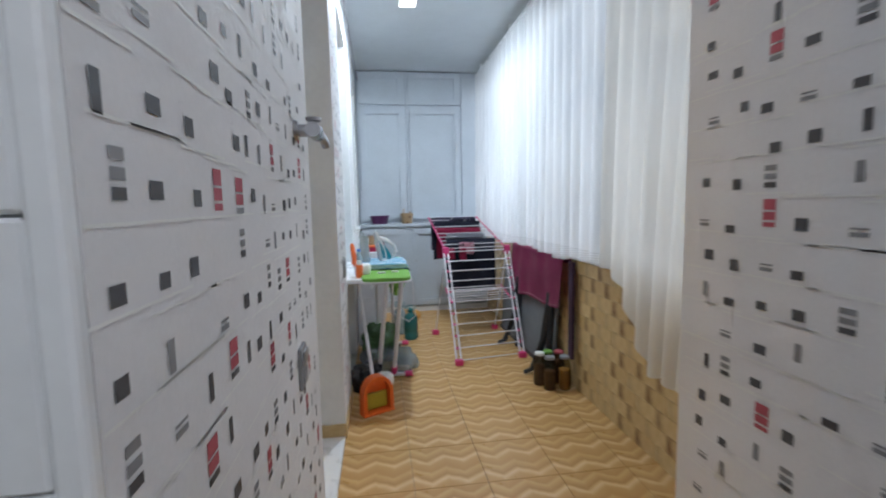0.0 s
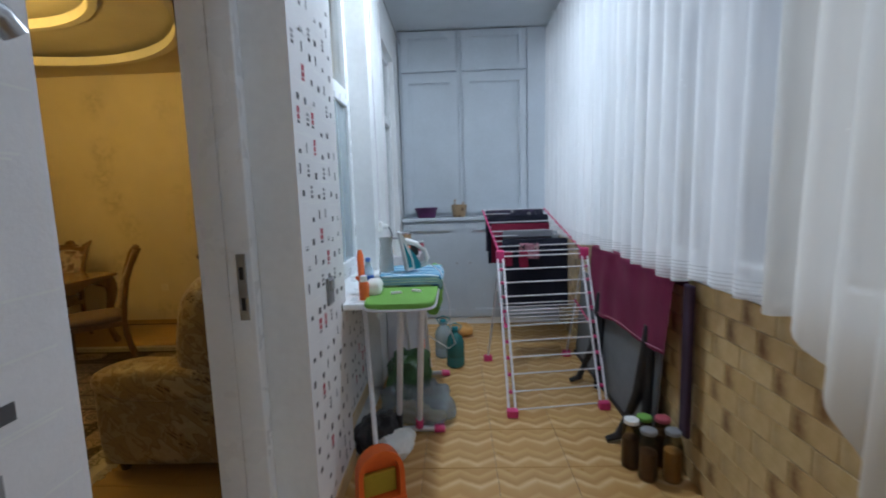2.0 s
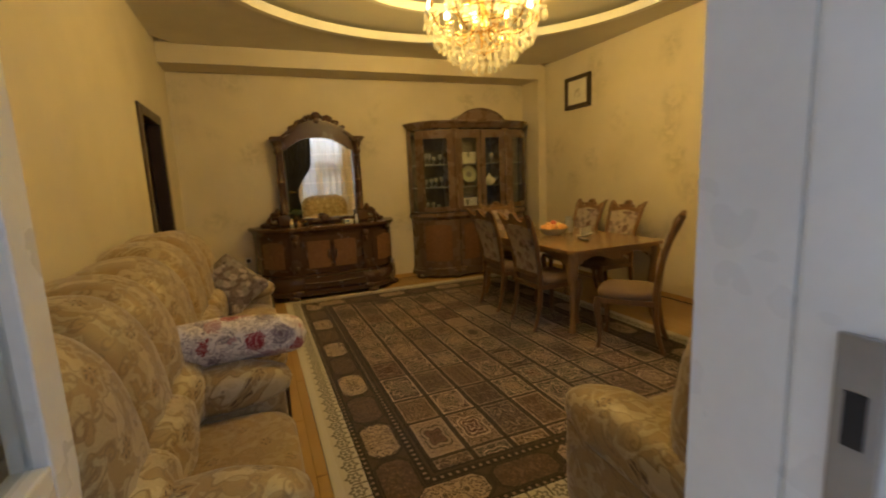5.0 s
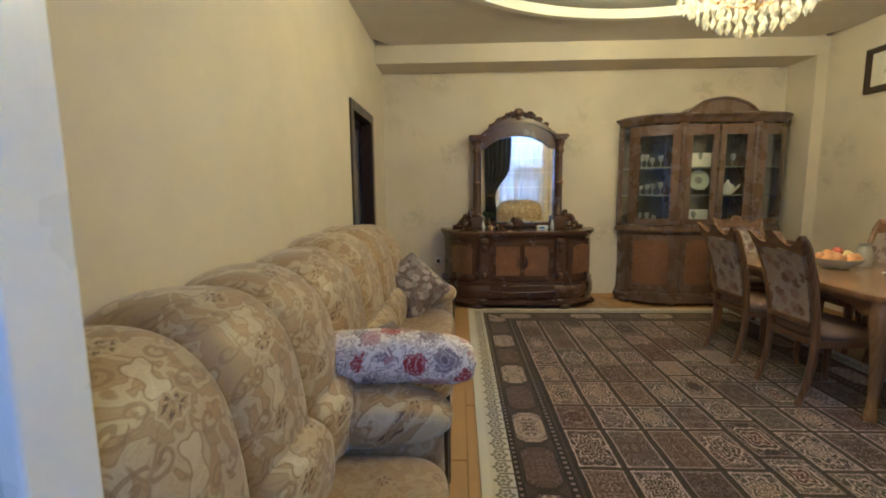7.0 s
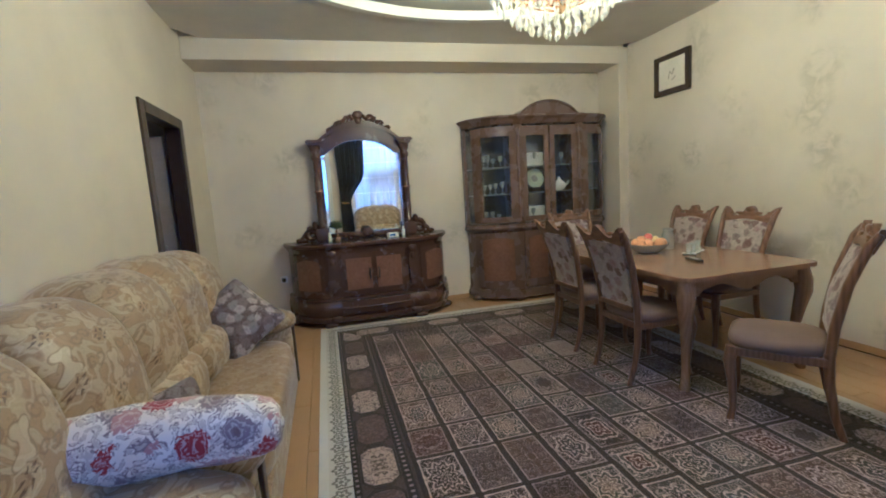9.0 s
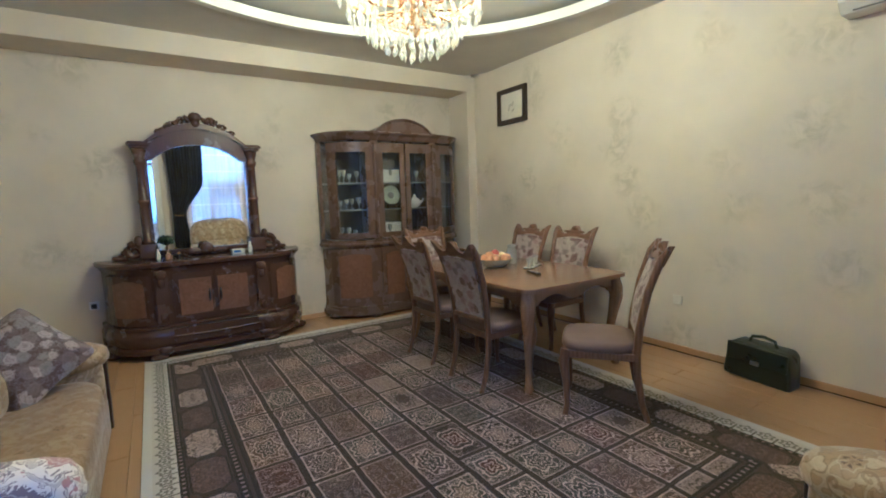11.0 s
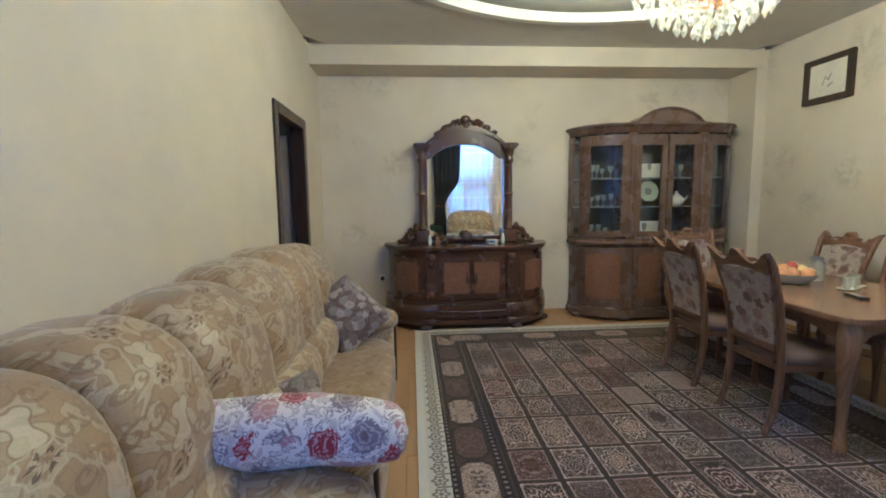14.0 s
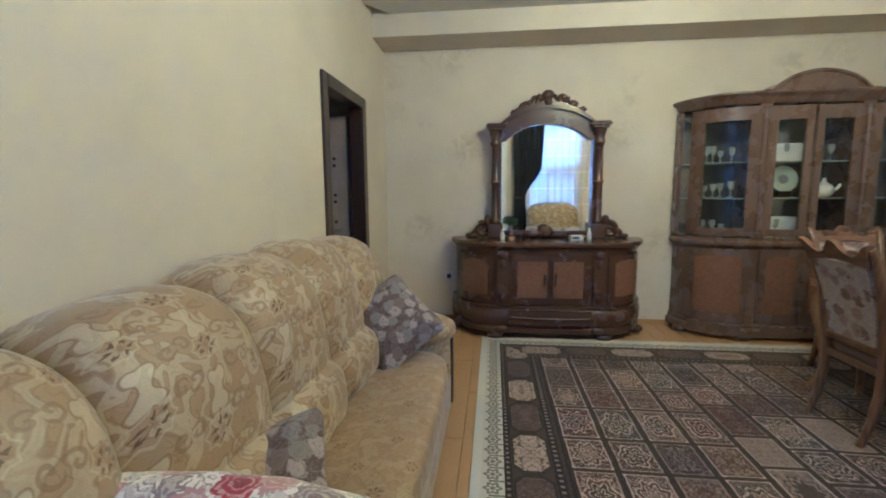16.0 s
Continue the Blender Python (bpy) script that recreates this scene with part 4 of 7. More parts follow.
def skin(bm, f, y0, y1, z0, z1, lo, hi, n=10, top=None):
    """A panel that follows a bowed front from y0 to y1; top(u) raises its upper edge."""
    cols = []
    for i in range(n + 1):
        y = y0 + (y1 - y0) * i / n
        e = 0.004
        g = (f(y + e) - f(y - e)) / (2 * e)
        nx, ny = 1 / math.hypot(1, g), -g / math.hypot(1, g)
        zt = z1 + (top(i / n) if top else 0)
        cols.append([bm.verts.new((f(y) + nx * o, y + ny * o, z)) for o, z in ((lo, z0), (hi, z0), (hi, zt), (lo, zt))])
    for a, b in zip(cols, cols[1:]):
        for k in range(4):
            bm.faces.new((a[k], b[k], b[(k + 1) % 4], a[(k + 1) % 4]))
    bm.faces.new(cols[0]), bm.faces.new(cols[-1][::-1])
    return bm


def skin_frame(f, y0, y1, z0, z1, w, lo, hi, top=None):
    bm = bmesh.new()
    skin(bm, f, y0, y0 + w, z0, z1, lo, hi, 3), skin(bm, f, y1 - w, y1, z0, z1, lo, hi, 3)
    skin(bm, f, y0 + w, y1 - w, z0, z0 + w, lo, hi - 0.001, 8)
    skin(bm, f, y0 + w, y1 - w, z1 - w, z1, lo, hi - 0.001, 12)
    return bm


def blob(bm, at, size, m=None):
    return cushion(bm, at, size, 2.2, m, 10, 7)


def scroll(bm, plane_x, y, z, r, way=1, turns=1.3, thick=0.018, start=0.0):
    pts = []
    for i in range(15):
        t = i / 14
        a = start + way * t * turns * math.tau
        rr = r * (1 - 0.8 * t)
        pts.append((plane_x, y + rr * math.cos(a), z + rr * math.sin(a)))
    return pipe(bm, pts, [thick * (1 - 0.4 * i / 14) for i in range(15)], 6)


def sideboard():
    t = thing("mirror_sideboard", "dark carved walnut sideboard with an arched mirror", "sideboard", pose(X0 + 0.015, 3.093, 0))
    hw, d = 0.925, 0.595
    f = bow(hw, d, 0.50)
    rows = [(0.05, 0.0), (0.07, 0.022), (0.11, 0.024), (0.125, 0.004), (0.14, 0.012), (0.20, 0.034), (0.255, 0.030), (0.29, 0.008), (0.30, 0.022), (0.318, 0.022), (0.33, -0.012),
            (0.60, -0.016), (0.82, -0.012), (0.845, 0.004), (0.862, 0.010)]
    body = part("body", loft(bmesh.new(), f, hw, rows), M_WALNUT, t, "", 35)
    part("top", loft(bmesh.new(), f, hw, [(0.864, 0.016), (0.874, 0.034), (0.902, 0.038), (0.916, 0.026)]), M_WALNUT, t, "polished walnut top", 35)
    for y in (-0.50, 0.50, -0.86, 0.86):
        bm = blob(bmesh.new(), (f(y) - 0.03, y, 0.035), (0.13, 0.17, 0.08))
        part("foot", bm, M_WALNUT, t, "carved scroll foot", 60)
    for y0, y1 in ((-0.345, -0.004), (0.004, 0.345)):
        door = part("door", skin(bmesh.new(), f, y0, y1, 0.345, 0.80, -0.02, 0.006, 3), M_WALNUT, t)
        a, b = (y0 + 0.045, y1 - 0.022) if y1 < 0 else (y0 + 0.022, y1 - 0.045)
        part("panel", skin(bmesh.new(), f, a, b, 0.40, 0.745, 0.0, 0.016, 3), M_BURL, door, "figured burl panel")
        part("bead", skin_frame(f, a - 0.010, b + 0.010, 0.39, 0.755, 0.012, 0.004, 0.020), M_WALNUT, door)
        yy = y1 - 0.045 if y1 < 0 else y0 + 0.045
        part("handle", pipe(bmesh.new(), [(f(yy) + 0.014, yy, 0.51), (f(yy) + 0.036, yy, 0.53), (f(yy) + 0.036, yy, 0.60), (f(yy) + 0.014, yy, 0.62)], 0.007), M_DARK, door)
    for s in (-1, 1):
        a, b = sorted((s * 0.52, s * 0.86))
        door = part("side_door", skin(bmesh.new(), f, a, b, 0.345, 0.80, -0.02, 0.002, 12), M_WALNUT, t)
        part("panel", skin(bmesh.new(), f, a + 0.06, b - 0.05, 0.42, 0.725, 0.0, 0.012, 10, lambda u: 0.035 * math.sin(math.pi * u)), M_BURL, door, "figured burl panel", 50)
        a, b = sorted((s * 0.385, s * 0.485))
        pil = part("pilaster", skin(bmesh.new(), f, a, b, 0.33, 0.835, -0.01, 0.022, 3), M_WALNUT, t)
        for z, w in ((0.80, 0.10), (0.72, 0.06), (0.40, 0.07)):
            part("carving", blob(bmesh.new(), (f((a + b) / 2) + 0.02, (a + b) / 2, z), (0.04, w, 0.09)), M_WALNUT, pil, "", 60)
        part("corner_scroll", blob(bmesh.new(), (f(s * 0.5) + 0.02, s * 0.44, 0.10), (0.06, 0.13, 0.08)), M_WALNUT, t, "", 60)
        part("corner_scroll", blob(bmesh.new(), (0.10, s * 0.925, 0.17), (0.12, 0.05, 0.16)), M_WALNUT, t, "", 60)
    drawer = part("drawer", skin(bmesh.new(), f, -0.37, 0.37, 0.155, 0.285, 0.016, 0.046, 4), M_WALNUT, t)
    part("lip", pipe(bmesh.new(), [(d + 0.056, -0.36 + 0.72 * i / 12, 0.222 - 0.012 * math.sin(math.pi * i / 12)) for i in range(13)], 0.011), M_WALNUT, drawer, "", 60)
    # mirror on top
    x0, x1 = 0.05, 0.115

    def arch(w, base, side, rise, n=24):
        pts = [(-w, base), (-w, side)]
        for i in range(n + 1):
            u = -1 + 2 * i / n
            pts.append((u * w * 0.90, side + rise * (1 - abs(u) ** 2.3) + 0.012))
        return pts + [(w, side), (w, base)]
    part("mirror_back", slab(bmesh.new(), arch(0.50, 0.93, 1.98, 0.17), 0.03, x0, "x"), M_WALNUT, t)
    part("mirror_glass", slab(bmesh.new(), arch(0.445, 0.97, 1.885, 0.15), x0, x0 + 0.012, "x"), M_MIRROR, t, "clear mirror glass")
    bm = bmesh.new()
    ring(bm, arch(0.52, 0.94, 1.985, 0.20), arch(0.445, 0.985, 1.88, 0.15), x0, x1, "x")
    part("mirror_frame", bm, M_WALNUT, t)
    for s in (-1, 1):
        col = part("column", lathe(bmesh.new(), [(0.055, 1.06), (0.06, 1.08), (0.042, 1.10), (0.040, 1.45), (0.046, 1.46), (0.046, 1.49), (0.040, 1.50), (0.037, 1.82), (0.05, 1.84), (0.055, 1.87), (0.042, 1.89), (0.06, 1.95), (0.065, 1.98)], (0.12, s * 0.505, 0), 16), M_WALNUT, t, "", 50)
        part("column_band", lathe(bmesh.new(), [(0.05, 0), (0.052, 0.01), (0.05, 0.02)], (0.12, s * 0.505, 1.47), 16), M_BURL, col)
        bm = boxes((0.03, 0.20, s * 0.505 - 0.075, s * 0.505 + 0.075, 1.985, 2.012), (0.03, 0.215, s * 0.505 - 0.095, s * 0.505 + 0.095, 2.012, 2.035), (0.03, 0.20, s * 0.505 - 0.085, s * 0.505 + 0.085, 2.035, 2.05), bevel=0.006)
        part("cornice", bm, M_WALNUT, t)
        bm = boxes((0.03, 0.21, s * 0.505 - 0.075, s * 0.505 + 0.075, 0.917, 1.06), bevel=0.01)
        scroll(bm, 0.13, s * 0.62, 1.00, 0.075, -s, 1.3, 0.035, math.pi / 2)
        scroll(bm, 0.13, s * 0.70, 0.955, 0.04, -s, 1.2, 0.026, math.pi / 2)
        blob(bm, (0.13, s * 0.585, 1.09), (0.09, 0.07, 0.12)), blob(bm, (0.13, s * 0.76, 0.94), (0.09, 0.10, 0.05))
        part("base_scroll", bm, M_WALNUT, t, "carved scroll foot of the mirror", 50)
    # crest
    bm = bmesh.new()
    slab(bm, [(0.46 * u, 2.03 + 0.16 * (1 - u * u)) for u in [i / 12 - 1 for i in range(25)]] + [(0.46 * u, 2.055 + 0.20 * (1 - u * u)) for u in [1 - i / 12 for i in range(25)]], 0.04, 0.15, "x")
    part("crest_rail", bm, M_WALNUT, t)
    rng = random.Random(5)
    for i in range(-9, 10):
        u = i / 9
        z = 2.235 + 0.075 * (1 - u * u) - 0.10 * u * u
        part("carved_leaf", blob(bmesh.new(), (0.115, 0.33 * u, z + rng.uniform(-0.012, 0.012)), (0.06, rng.uniform(0.035, 0.06), rng.uniform(0.05, 0.09)), pose(0, 0, 0, rng.uniform(-40, 40))), M_WALNUT, t, "", 60)
    for s in (-1, 1):
        for y, z, r in ((0.13, 2.265, 0.055), (0.24, 2.21, 0.045), (0.33, 2.16, 0.035)):
            part("carved_scroll", scroll(bmesh.new(), 0.12, s * y, z, r, s, 1.25, r * 0.34), M_WALNUT, t, "", 60)
    part("crest_shell", blob(bmesh.new(), (0.125, 0, 2.315), (0.07, 0.12, 0.10)), M_WALNUT, t, "carved crest shell", 60)
    part("carved_leaf", blob(bmesh.new(), (0.13, 0, 2.25), (0.07, 0.09, 0.09)), M_WALNUT, t, "", 60)
    bm = blob(blob(blob(bmesh.new(), (0.19, 0, 0.985), (0.06, 0.13, 0.12)), (0.19, -0.12, 0.955), (0.05, 0.16, 0.06)), (0.19, 0.12, 0.955), (0.05, 0.16, 0.06))
    scroll(bm, 0.19, 0.20, 0.95, 0.03, 1), scroll(bm, 0.19, -0.20, 0.95, 0.03, -1)
    part("lower_carving", bm, M_WALNUT, t, "", 60)
    return t


def vitrine():
    t = thing("display_cabinet", "walnut display cabinet with glazed doors and glassware", "cabinet", pose(X0 + 0.015, 5.31, 0))
    hw, d = 0.945, 0.46
    f = bow(hw, d, 0.46, 2.4)
    rows = [(0.03, 0.0), (0.05, 0.022), (0.10, 0.022), (0.12, 0.0), (0.14, 0.006), (0.16, -0.008), (0.50, -0.014), (0.85, -0.008), (0.87, 0.010), (0.885, 0.028), (0.91, 0.030), (0.925, 0.018), (0.945, 0.018), (0.955, -0.002)]
    part("lower_body", loft(bmesh.new(), f, hw, rows), M_WALNUT2, t, "", 35)
    for y in (-0.88, -0.44, 0.44, 0.88):
        part("foot", blob(bmesh.new(), (max(0.08, f(y) - 0.04), y, 0.03), (0.13, 0.16, 0.07)), M_WALNUT2, t, "", 60)
    spans = ((-0.89, -0.45), (-0.36, -0.01), (0.01, 0.36), (0.45, 0.89))
    for a, b in spans:
        door = part("lower_door", skin(bmesh.new(), f, a, b, 0.165, 0.845, -0.02, 0.002, 10), M_WALNUT2, t)
        part("panel", skin(bmesh.new(), f, a + 0.055, b - 0.055, 0.26, 0.76, 0.0, 0.012, 10, lambda u: 0.03 * math.sin(math.pi * u)), M_BURL, door, "figured burl panel", 50)
        part("apron_carving", skin(bmesh.new(), f, a + 0.04, b - 0.04, 0.10, 0.14, 0.015, 0.03, 10, lambda u: 0.02 * math.sin(3 * math.pi * u) ** 2), M_WALNUT2, door)
    part("back_panel", boxes((0.0, 0.02, -0.93, 0.93, 0.955, 2.12)), plain("dark_cabinet_lining", (0.42, 0.42, 0.45), 0.2, 0.75), t, "dark mirrored cabinet lining")
    for y in (-0.405, 0.405):
        part("post", skin(bmesh.new(), f, y - 0.05, y + 0.05, 0.955, 2.12, -0.06, 0.012, 3), M_WALNUT2, t)
        part("post_bead", rod(bmesh.new(), (d + 0.016, y, 0.98), (d + 0.016, y, 2.09), 0.024), M_WALNUT2, t, "", 60)
    for s in (-1, 1):
        part("end_post", boxes((0.0, 0.09, s * 0.945 - 0.02, s * 0.945 + 0.02, 0.955, 2.12), bevel=0.008), M_WALNUT2, t)
    for y in (-0.402, 0.402):
        part("divider", boxes((0.02, d - 0.05, y - 0.007, y + 0.007, 0.955, 2.12)), M_WALNUT2, t)
    for a, b in spans:
        door = part("glazed_door", skin_frame(f, a, b, 0.97, 2.10, 0.06 if abs(a) < 0.42 else 0.07, -0.02, 0.012), M_WALNUT2, t)
        w = 0.06 if abs(a) < 0.42 else 0.07
        glass = part("glass", skin(bmesh.new(), f, a + w, b - w, 0.97 + w, 2.10 - w, -0.012, -0.006, 10), M_CABGLASS, door, "clear door glass")
        glass.visible_shadow = False
        part("arched_rail", skin(bmesh.new(), f, a + w, b - w, 1.985, 2.045, -0.015, 0.009, 12), M_WALNUT2, door)
    for z in (1.30, 1.62):
        for a, b in ((-0.93, -0.41), (-0.395, 0.395), (0.41, 0.93)):
            bm = bmesh.new()
            pts = [(0.02, a)] + [(max(0.03, f(a + (b - a) * i / 12) - 0.05), a + (b - a) * i / 12) for i in range(13)] + [(0.02, b)]
            slab(bm, pts, z, z + 0.012)
            part("shelf", bm, M_CLEARGLASS, t, "glass shelf")
    # cornice and arched pediment
    def dome(u):
        return 0.15 * max(0.0, 1 - (abs(u) / 0.82) ** 2.2) ** 0.75 + 0.012 * (1 - abs(u))
    part("cornice", loft(bmesh.new(), f, hw, [(2.12, -0.005), (2.135, 0.012), (2.165, 0.020), (2.185, 0.040), (2.20, 0.060), (2.215, 0.060), (2.222, 0.045)]), M_WALNUT2, t, "", 35)
    pts = [(-0.44, 2.20)] + [(0.44 * u, 2.205 + dome(u)) for u in [i / 14 - 1 for i in range(29)]] + [(0.44, 2.20)]
    part("pediment", slab(bmesh.new(), pts, 0.05, d + 0.04, "x"), M_WALNUT2, t)
    part("pediment_mould", pipe(bmesh.new(), [(d + 0.045, 0.45 * u, 2.212 + dome(u)) for u in [i / 14 - 1 for i in range(29)]], 0.016, 8), M_WALNUT2, t, "", 60)
    return t, f


sideboard()
cabinet, cab_f = vitrine()


def goblet(x, y, z, h=0.14, r=0.03):
    g = part("goblet", lathe(bmesh.new(), [(r, 0.0), (r * 0.9, 0.006), (0.005, 0.012), (0.005, h * 0.45), (r * 0.7, h * 0.55), (r, h * 0.8), (r * 0.92, h)], (0, 0, 0), 12), M_CLEARGLASS, None, "", 50)
    g.matrix_world = pose(x, y, z)
    return tagged(g, "clear stemmed glass on a cabinet shelf", "glass", "cabinet glassware")


first = None
rng = random.Random(3)
for z, ys in ((0.957, (4.52, 4.60, 4.68, 5.02, 5.10, 5.18, 5.42)), (1.313, (4.50, 4.58, 4.67, 4.74)), (1.633, (4.50, 4.57, 4.65, 4.72, 5.00, 5.07, 5.14, 5.36, 5.44, 5.52, 5.90))):
    for y in ys:
        x = X0 + 0.14 + rng.uniform(0, 0.16) * (1 if abs(y - 5.25) < 0.5 else 0.5)
        if first is None:
            first = goblet(x, y + 0.06, z)
        else:
            copy_thing(first, pose(x, y + 0.06, z, 0, 0, rng.uniform(0, 90)) @ Matrix.Diagonal((1, 1, rng.uniform(0.75, 1.2), 1)))
plate = thing("display_plate", "pale green decorated porcelain plate stood upright", "plate", pose(X0 + 0.32, 5.19, 1.362, 0, 78, 0) @ Matrix.Scale(0.86, 4))
part("dish", lathe(bmesh.new(), [(0.06, 0.0), (0.10, 0.004), (0.135, 0.018), (0.14, 0.024), (0.10, 0.012), (0.03, 0.008)], (-0.135, 0, 0.0), 28), plain("celadon_glaze", (0.55, 0.60, 0.48), 0.2), plate, "", 50)
part("rosette", lathe(bmesh.new(), [(0.05, 0.0), (0.045, 0.004), (0.01, 0.006)], (-0.135, 0, 0.013), 20), M_GREY, plate)
part("stand", boxes((-0.03, 0.03, -0.06, 0.06, -0.055, 0.0), bevel=0.006), M_DOORWOOD, plate).matrix_world = pose(X0 + 0.32, 5.19, 1.369)
for z, h in ((1.636, 0.13), (0.972, 0.13)):
    chest = thing("china_box", "pale boxed china set on a cabinet shelf", "box", pose(X0 + 0.24, 5.20, z), "boxed china")
    part("carton", boxes((-0.06, 0.06, -0.14, 0.14, 0.0, h), bevel=0.004), M_PORC, chest)
    part("lid", boxes((-0.062, 0.062, -0.142, 0.142, h, h + 0.03), bevel=0.004), M_WHITE, chest)
pot = thing("teapot", "small white porcelain teapot on a shelf", "teapot", pose(X0 + 0.34, 5.51, 1.313) @ Matrix.Scale(1.35, 4))
part("body", lathe(bmesh.new(), [(0.03, 0), (0.055, 0.02), (0.06, 0.05), (0.045, 0.08), (0.02, 0.09)], (0, 0, 0), 18), M_PORC, pot, "", 60)
part("lid", lathe(bmesh.new(), [(0.03, 0.085), (0.012, 0.105), (0.012, 0.12), (0.004, 0.126)], (0, 0, 0), 14), M_PORC, pot, "", 60)
part("spout", pipe(bmesh.new(), [(0, 0.05, 0.035), (0, 0.085, 0.06), (0, 0.10, 0.085)], [0.014, 0.010, 0.007]), M_PORC, pot, "", 60)
part("handle", pipe(bmesh.new(), [(0, -0.05, 0.07), (0, -0.09, 0.065), (0, -0.085, 0.03), (0, -0.052, 0.025)], 0.006), M_PORC, pot, "", 60)
for y, z, w in ((5.06, 1.135, 0.16), (5.08, 1.80, 0.15), (5.42, 1.10, 0.12)):
    b = thing("serving_bowl", "cut-glass bowl on a cabinet shelf", "bowl", pose(X0 + 0.20, y + 0.06, 0.968 if z < 1.3 else 1.633))
    part("bowl_body", lathe(bmesh.new(), [(0.03, 0.0), (w * 0.35, 0.02), (w * 0.5, 0.07), (w * 0.46, 0.07), (w * 0.3, 0.03)], (0, 0, 0), 20), M_CLEARGLASS, b, "", 50)


# ---- dining table and chairs ----
def dining_table():
    t = thing("dining_table", "varnished brown dining table with cabriole legs", "table", pose(-4.17, 5.28, 0))
    lx, ly = 0.90, 0.56

    def outline(off=0.0, n=16):
        pts = []
        for sx, sy in ((1, 1), (-1, 1), (-1, -1), (1, -1)):
            corner = []
            for i in range(n + 1):
                a = math.pi / 2 * i / n
                c, s = math.cos(a), math.sin(a)
                cx, cy = (lx - 0.10) + (0.10 + off) * c ** 0.7 if c > 0 else lx - 0.10, (ly - 0.10) + (0.10 + off) * s ** 0.7 if s > 0 else ly - 0.10
                corner.append((sx * cx, sy * cy))
            pts += corner if sx * sy > 0 else corner[::-1]
        out = []
        for x, y in pts:
            wave = 0.022 * math.cos(y / ly * math.pi * 1.5) if abs(x) > lx - 0.02 else 0.0
            out.append((x + math.copysign(wave * 0.4, x), y))
        return out
    bm = slab(bmesh.new(), outline(), 0.738, 0.768)
    bmesh.ops.bevel(bm, geom=[e for e in bm.edges if abs(e.verts[0].co.z - e.verts[1].co.z) < 1e-5 and len(e.link_faces) == 2], offset=0.007, segments=2, profile=0.5, affect="EDGES")
    part("tabletop", bm, M_OAK, t, "glossy worn tabletop", 35)
    part("underside_frame", slab(bmesh.new(), outline(-0.03), 0.722, 0.738), M_OAK, t)

    def apron(length):
        pts = [(-length, 0.72), (length, 0.72)]
        low = []
        for i in range(33):
            u = 1 - i / 16
            low.append((u * length, 0.66 - 0.028 * math.cos(u * math.pi * 2) + 0.02 * abs(u) ** 4 - (0.025 if abs(u) > 0.85 else 0)))
        return pts + low
    for y in (-ly + 0.075, ly - 0.075):
        part("apron", slab(bmesh.new(), apron(lx - 0.11), y - 0.011, y + 0.011, "y"), M_OAK, t)
    for x in (-lx + 0.075, lx - 0.075):
        part("apron", slab(bmesh.new(), [(u, v) for u, v in apron(ly - 0.11)], x - 0.011, x + 0.011, "x"), M_OAK, t)
    for sx in (-1, 1):
        for sy in (-1, 1):
            pts, rs = [], []
            for z, o, r in ((0.725, 0.0, 0.052), (0.64, 0.014, 0.058), (0.56, 0.018, 0.052), (0.42, 0.0, 0.038), (0.28, -0.016, 0.030), (0.14, -0.014, 0.026), (0.06, 0.004, 0.030), (0.03, 0.016, 0.036), (0.0, 0.018, 0.028)):
                pts.append((sx * (lx - 0.085 + o), sy * (ly - 0.085 + o), z)), rs.append(r)
            leg = part("leg", pipe(bmesh.new(), pts, rs, 10), M_OAK, t, "carved cabriole leg", 60)
            part("knee_carving", blob(blob(bmesh.new(), (sx * (lx - 0.15), sy * (ly - 0.075), 0.665), (0.09, 0.03, 0.05)), (sx * (lx - 0.075), sy * (ly - 0.15), 0.665), (0.03, 0.09, 0.05)), M_OAK, leg, "", 60)
    return t


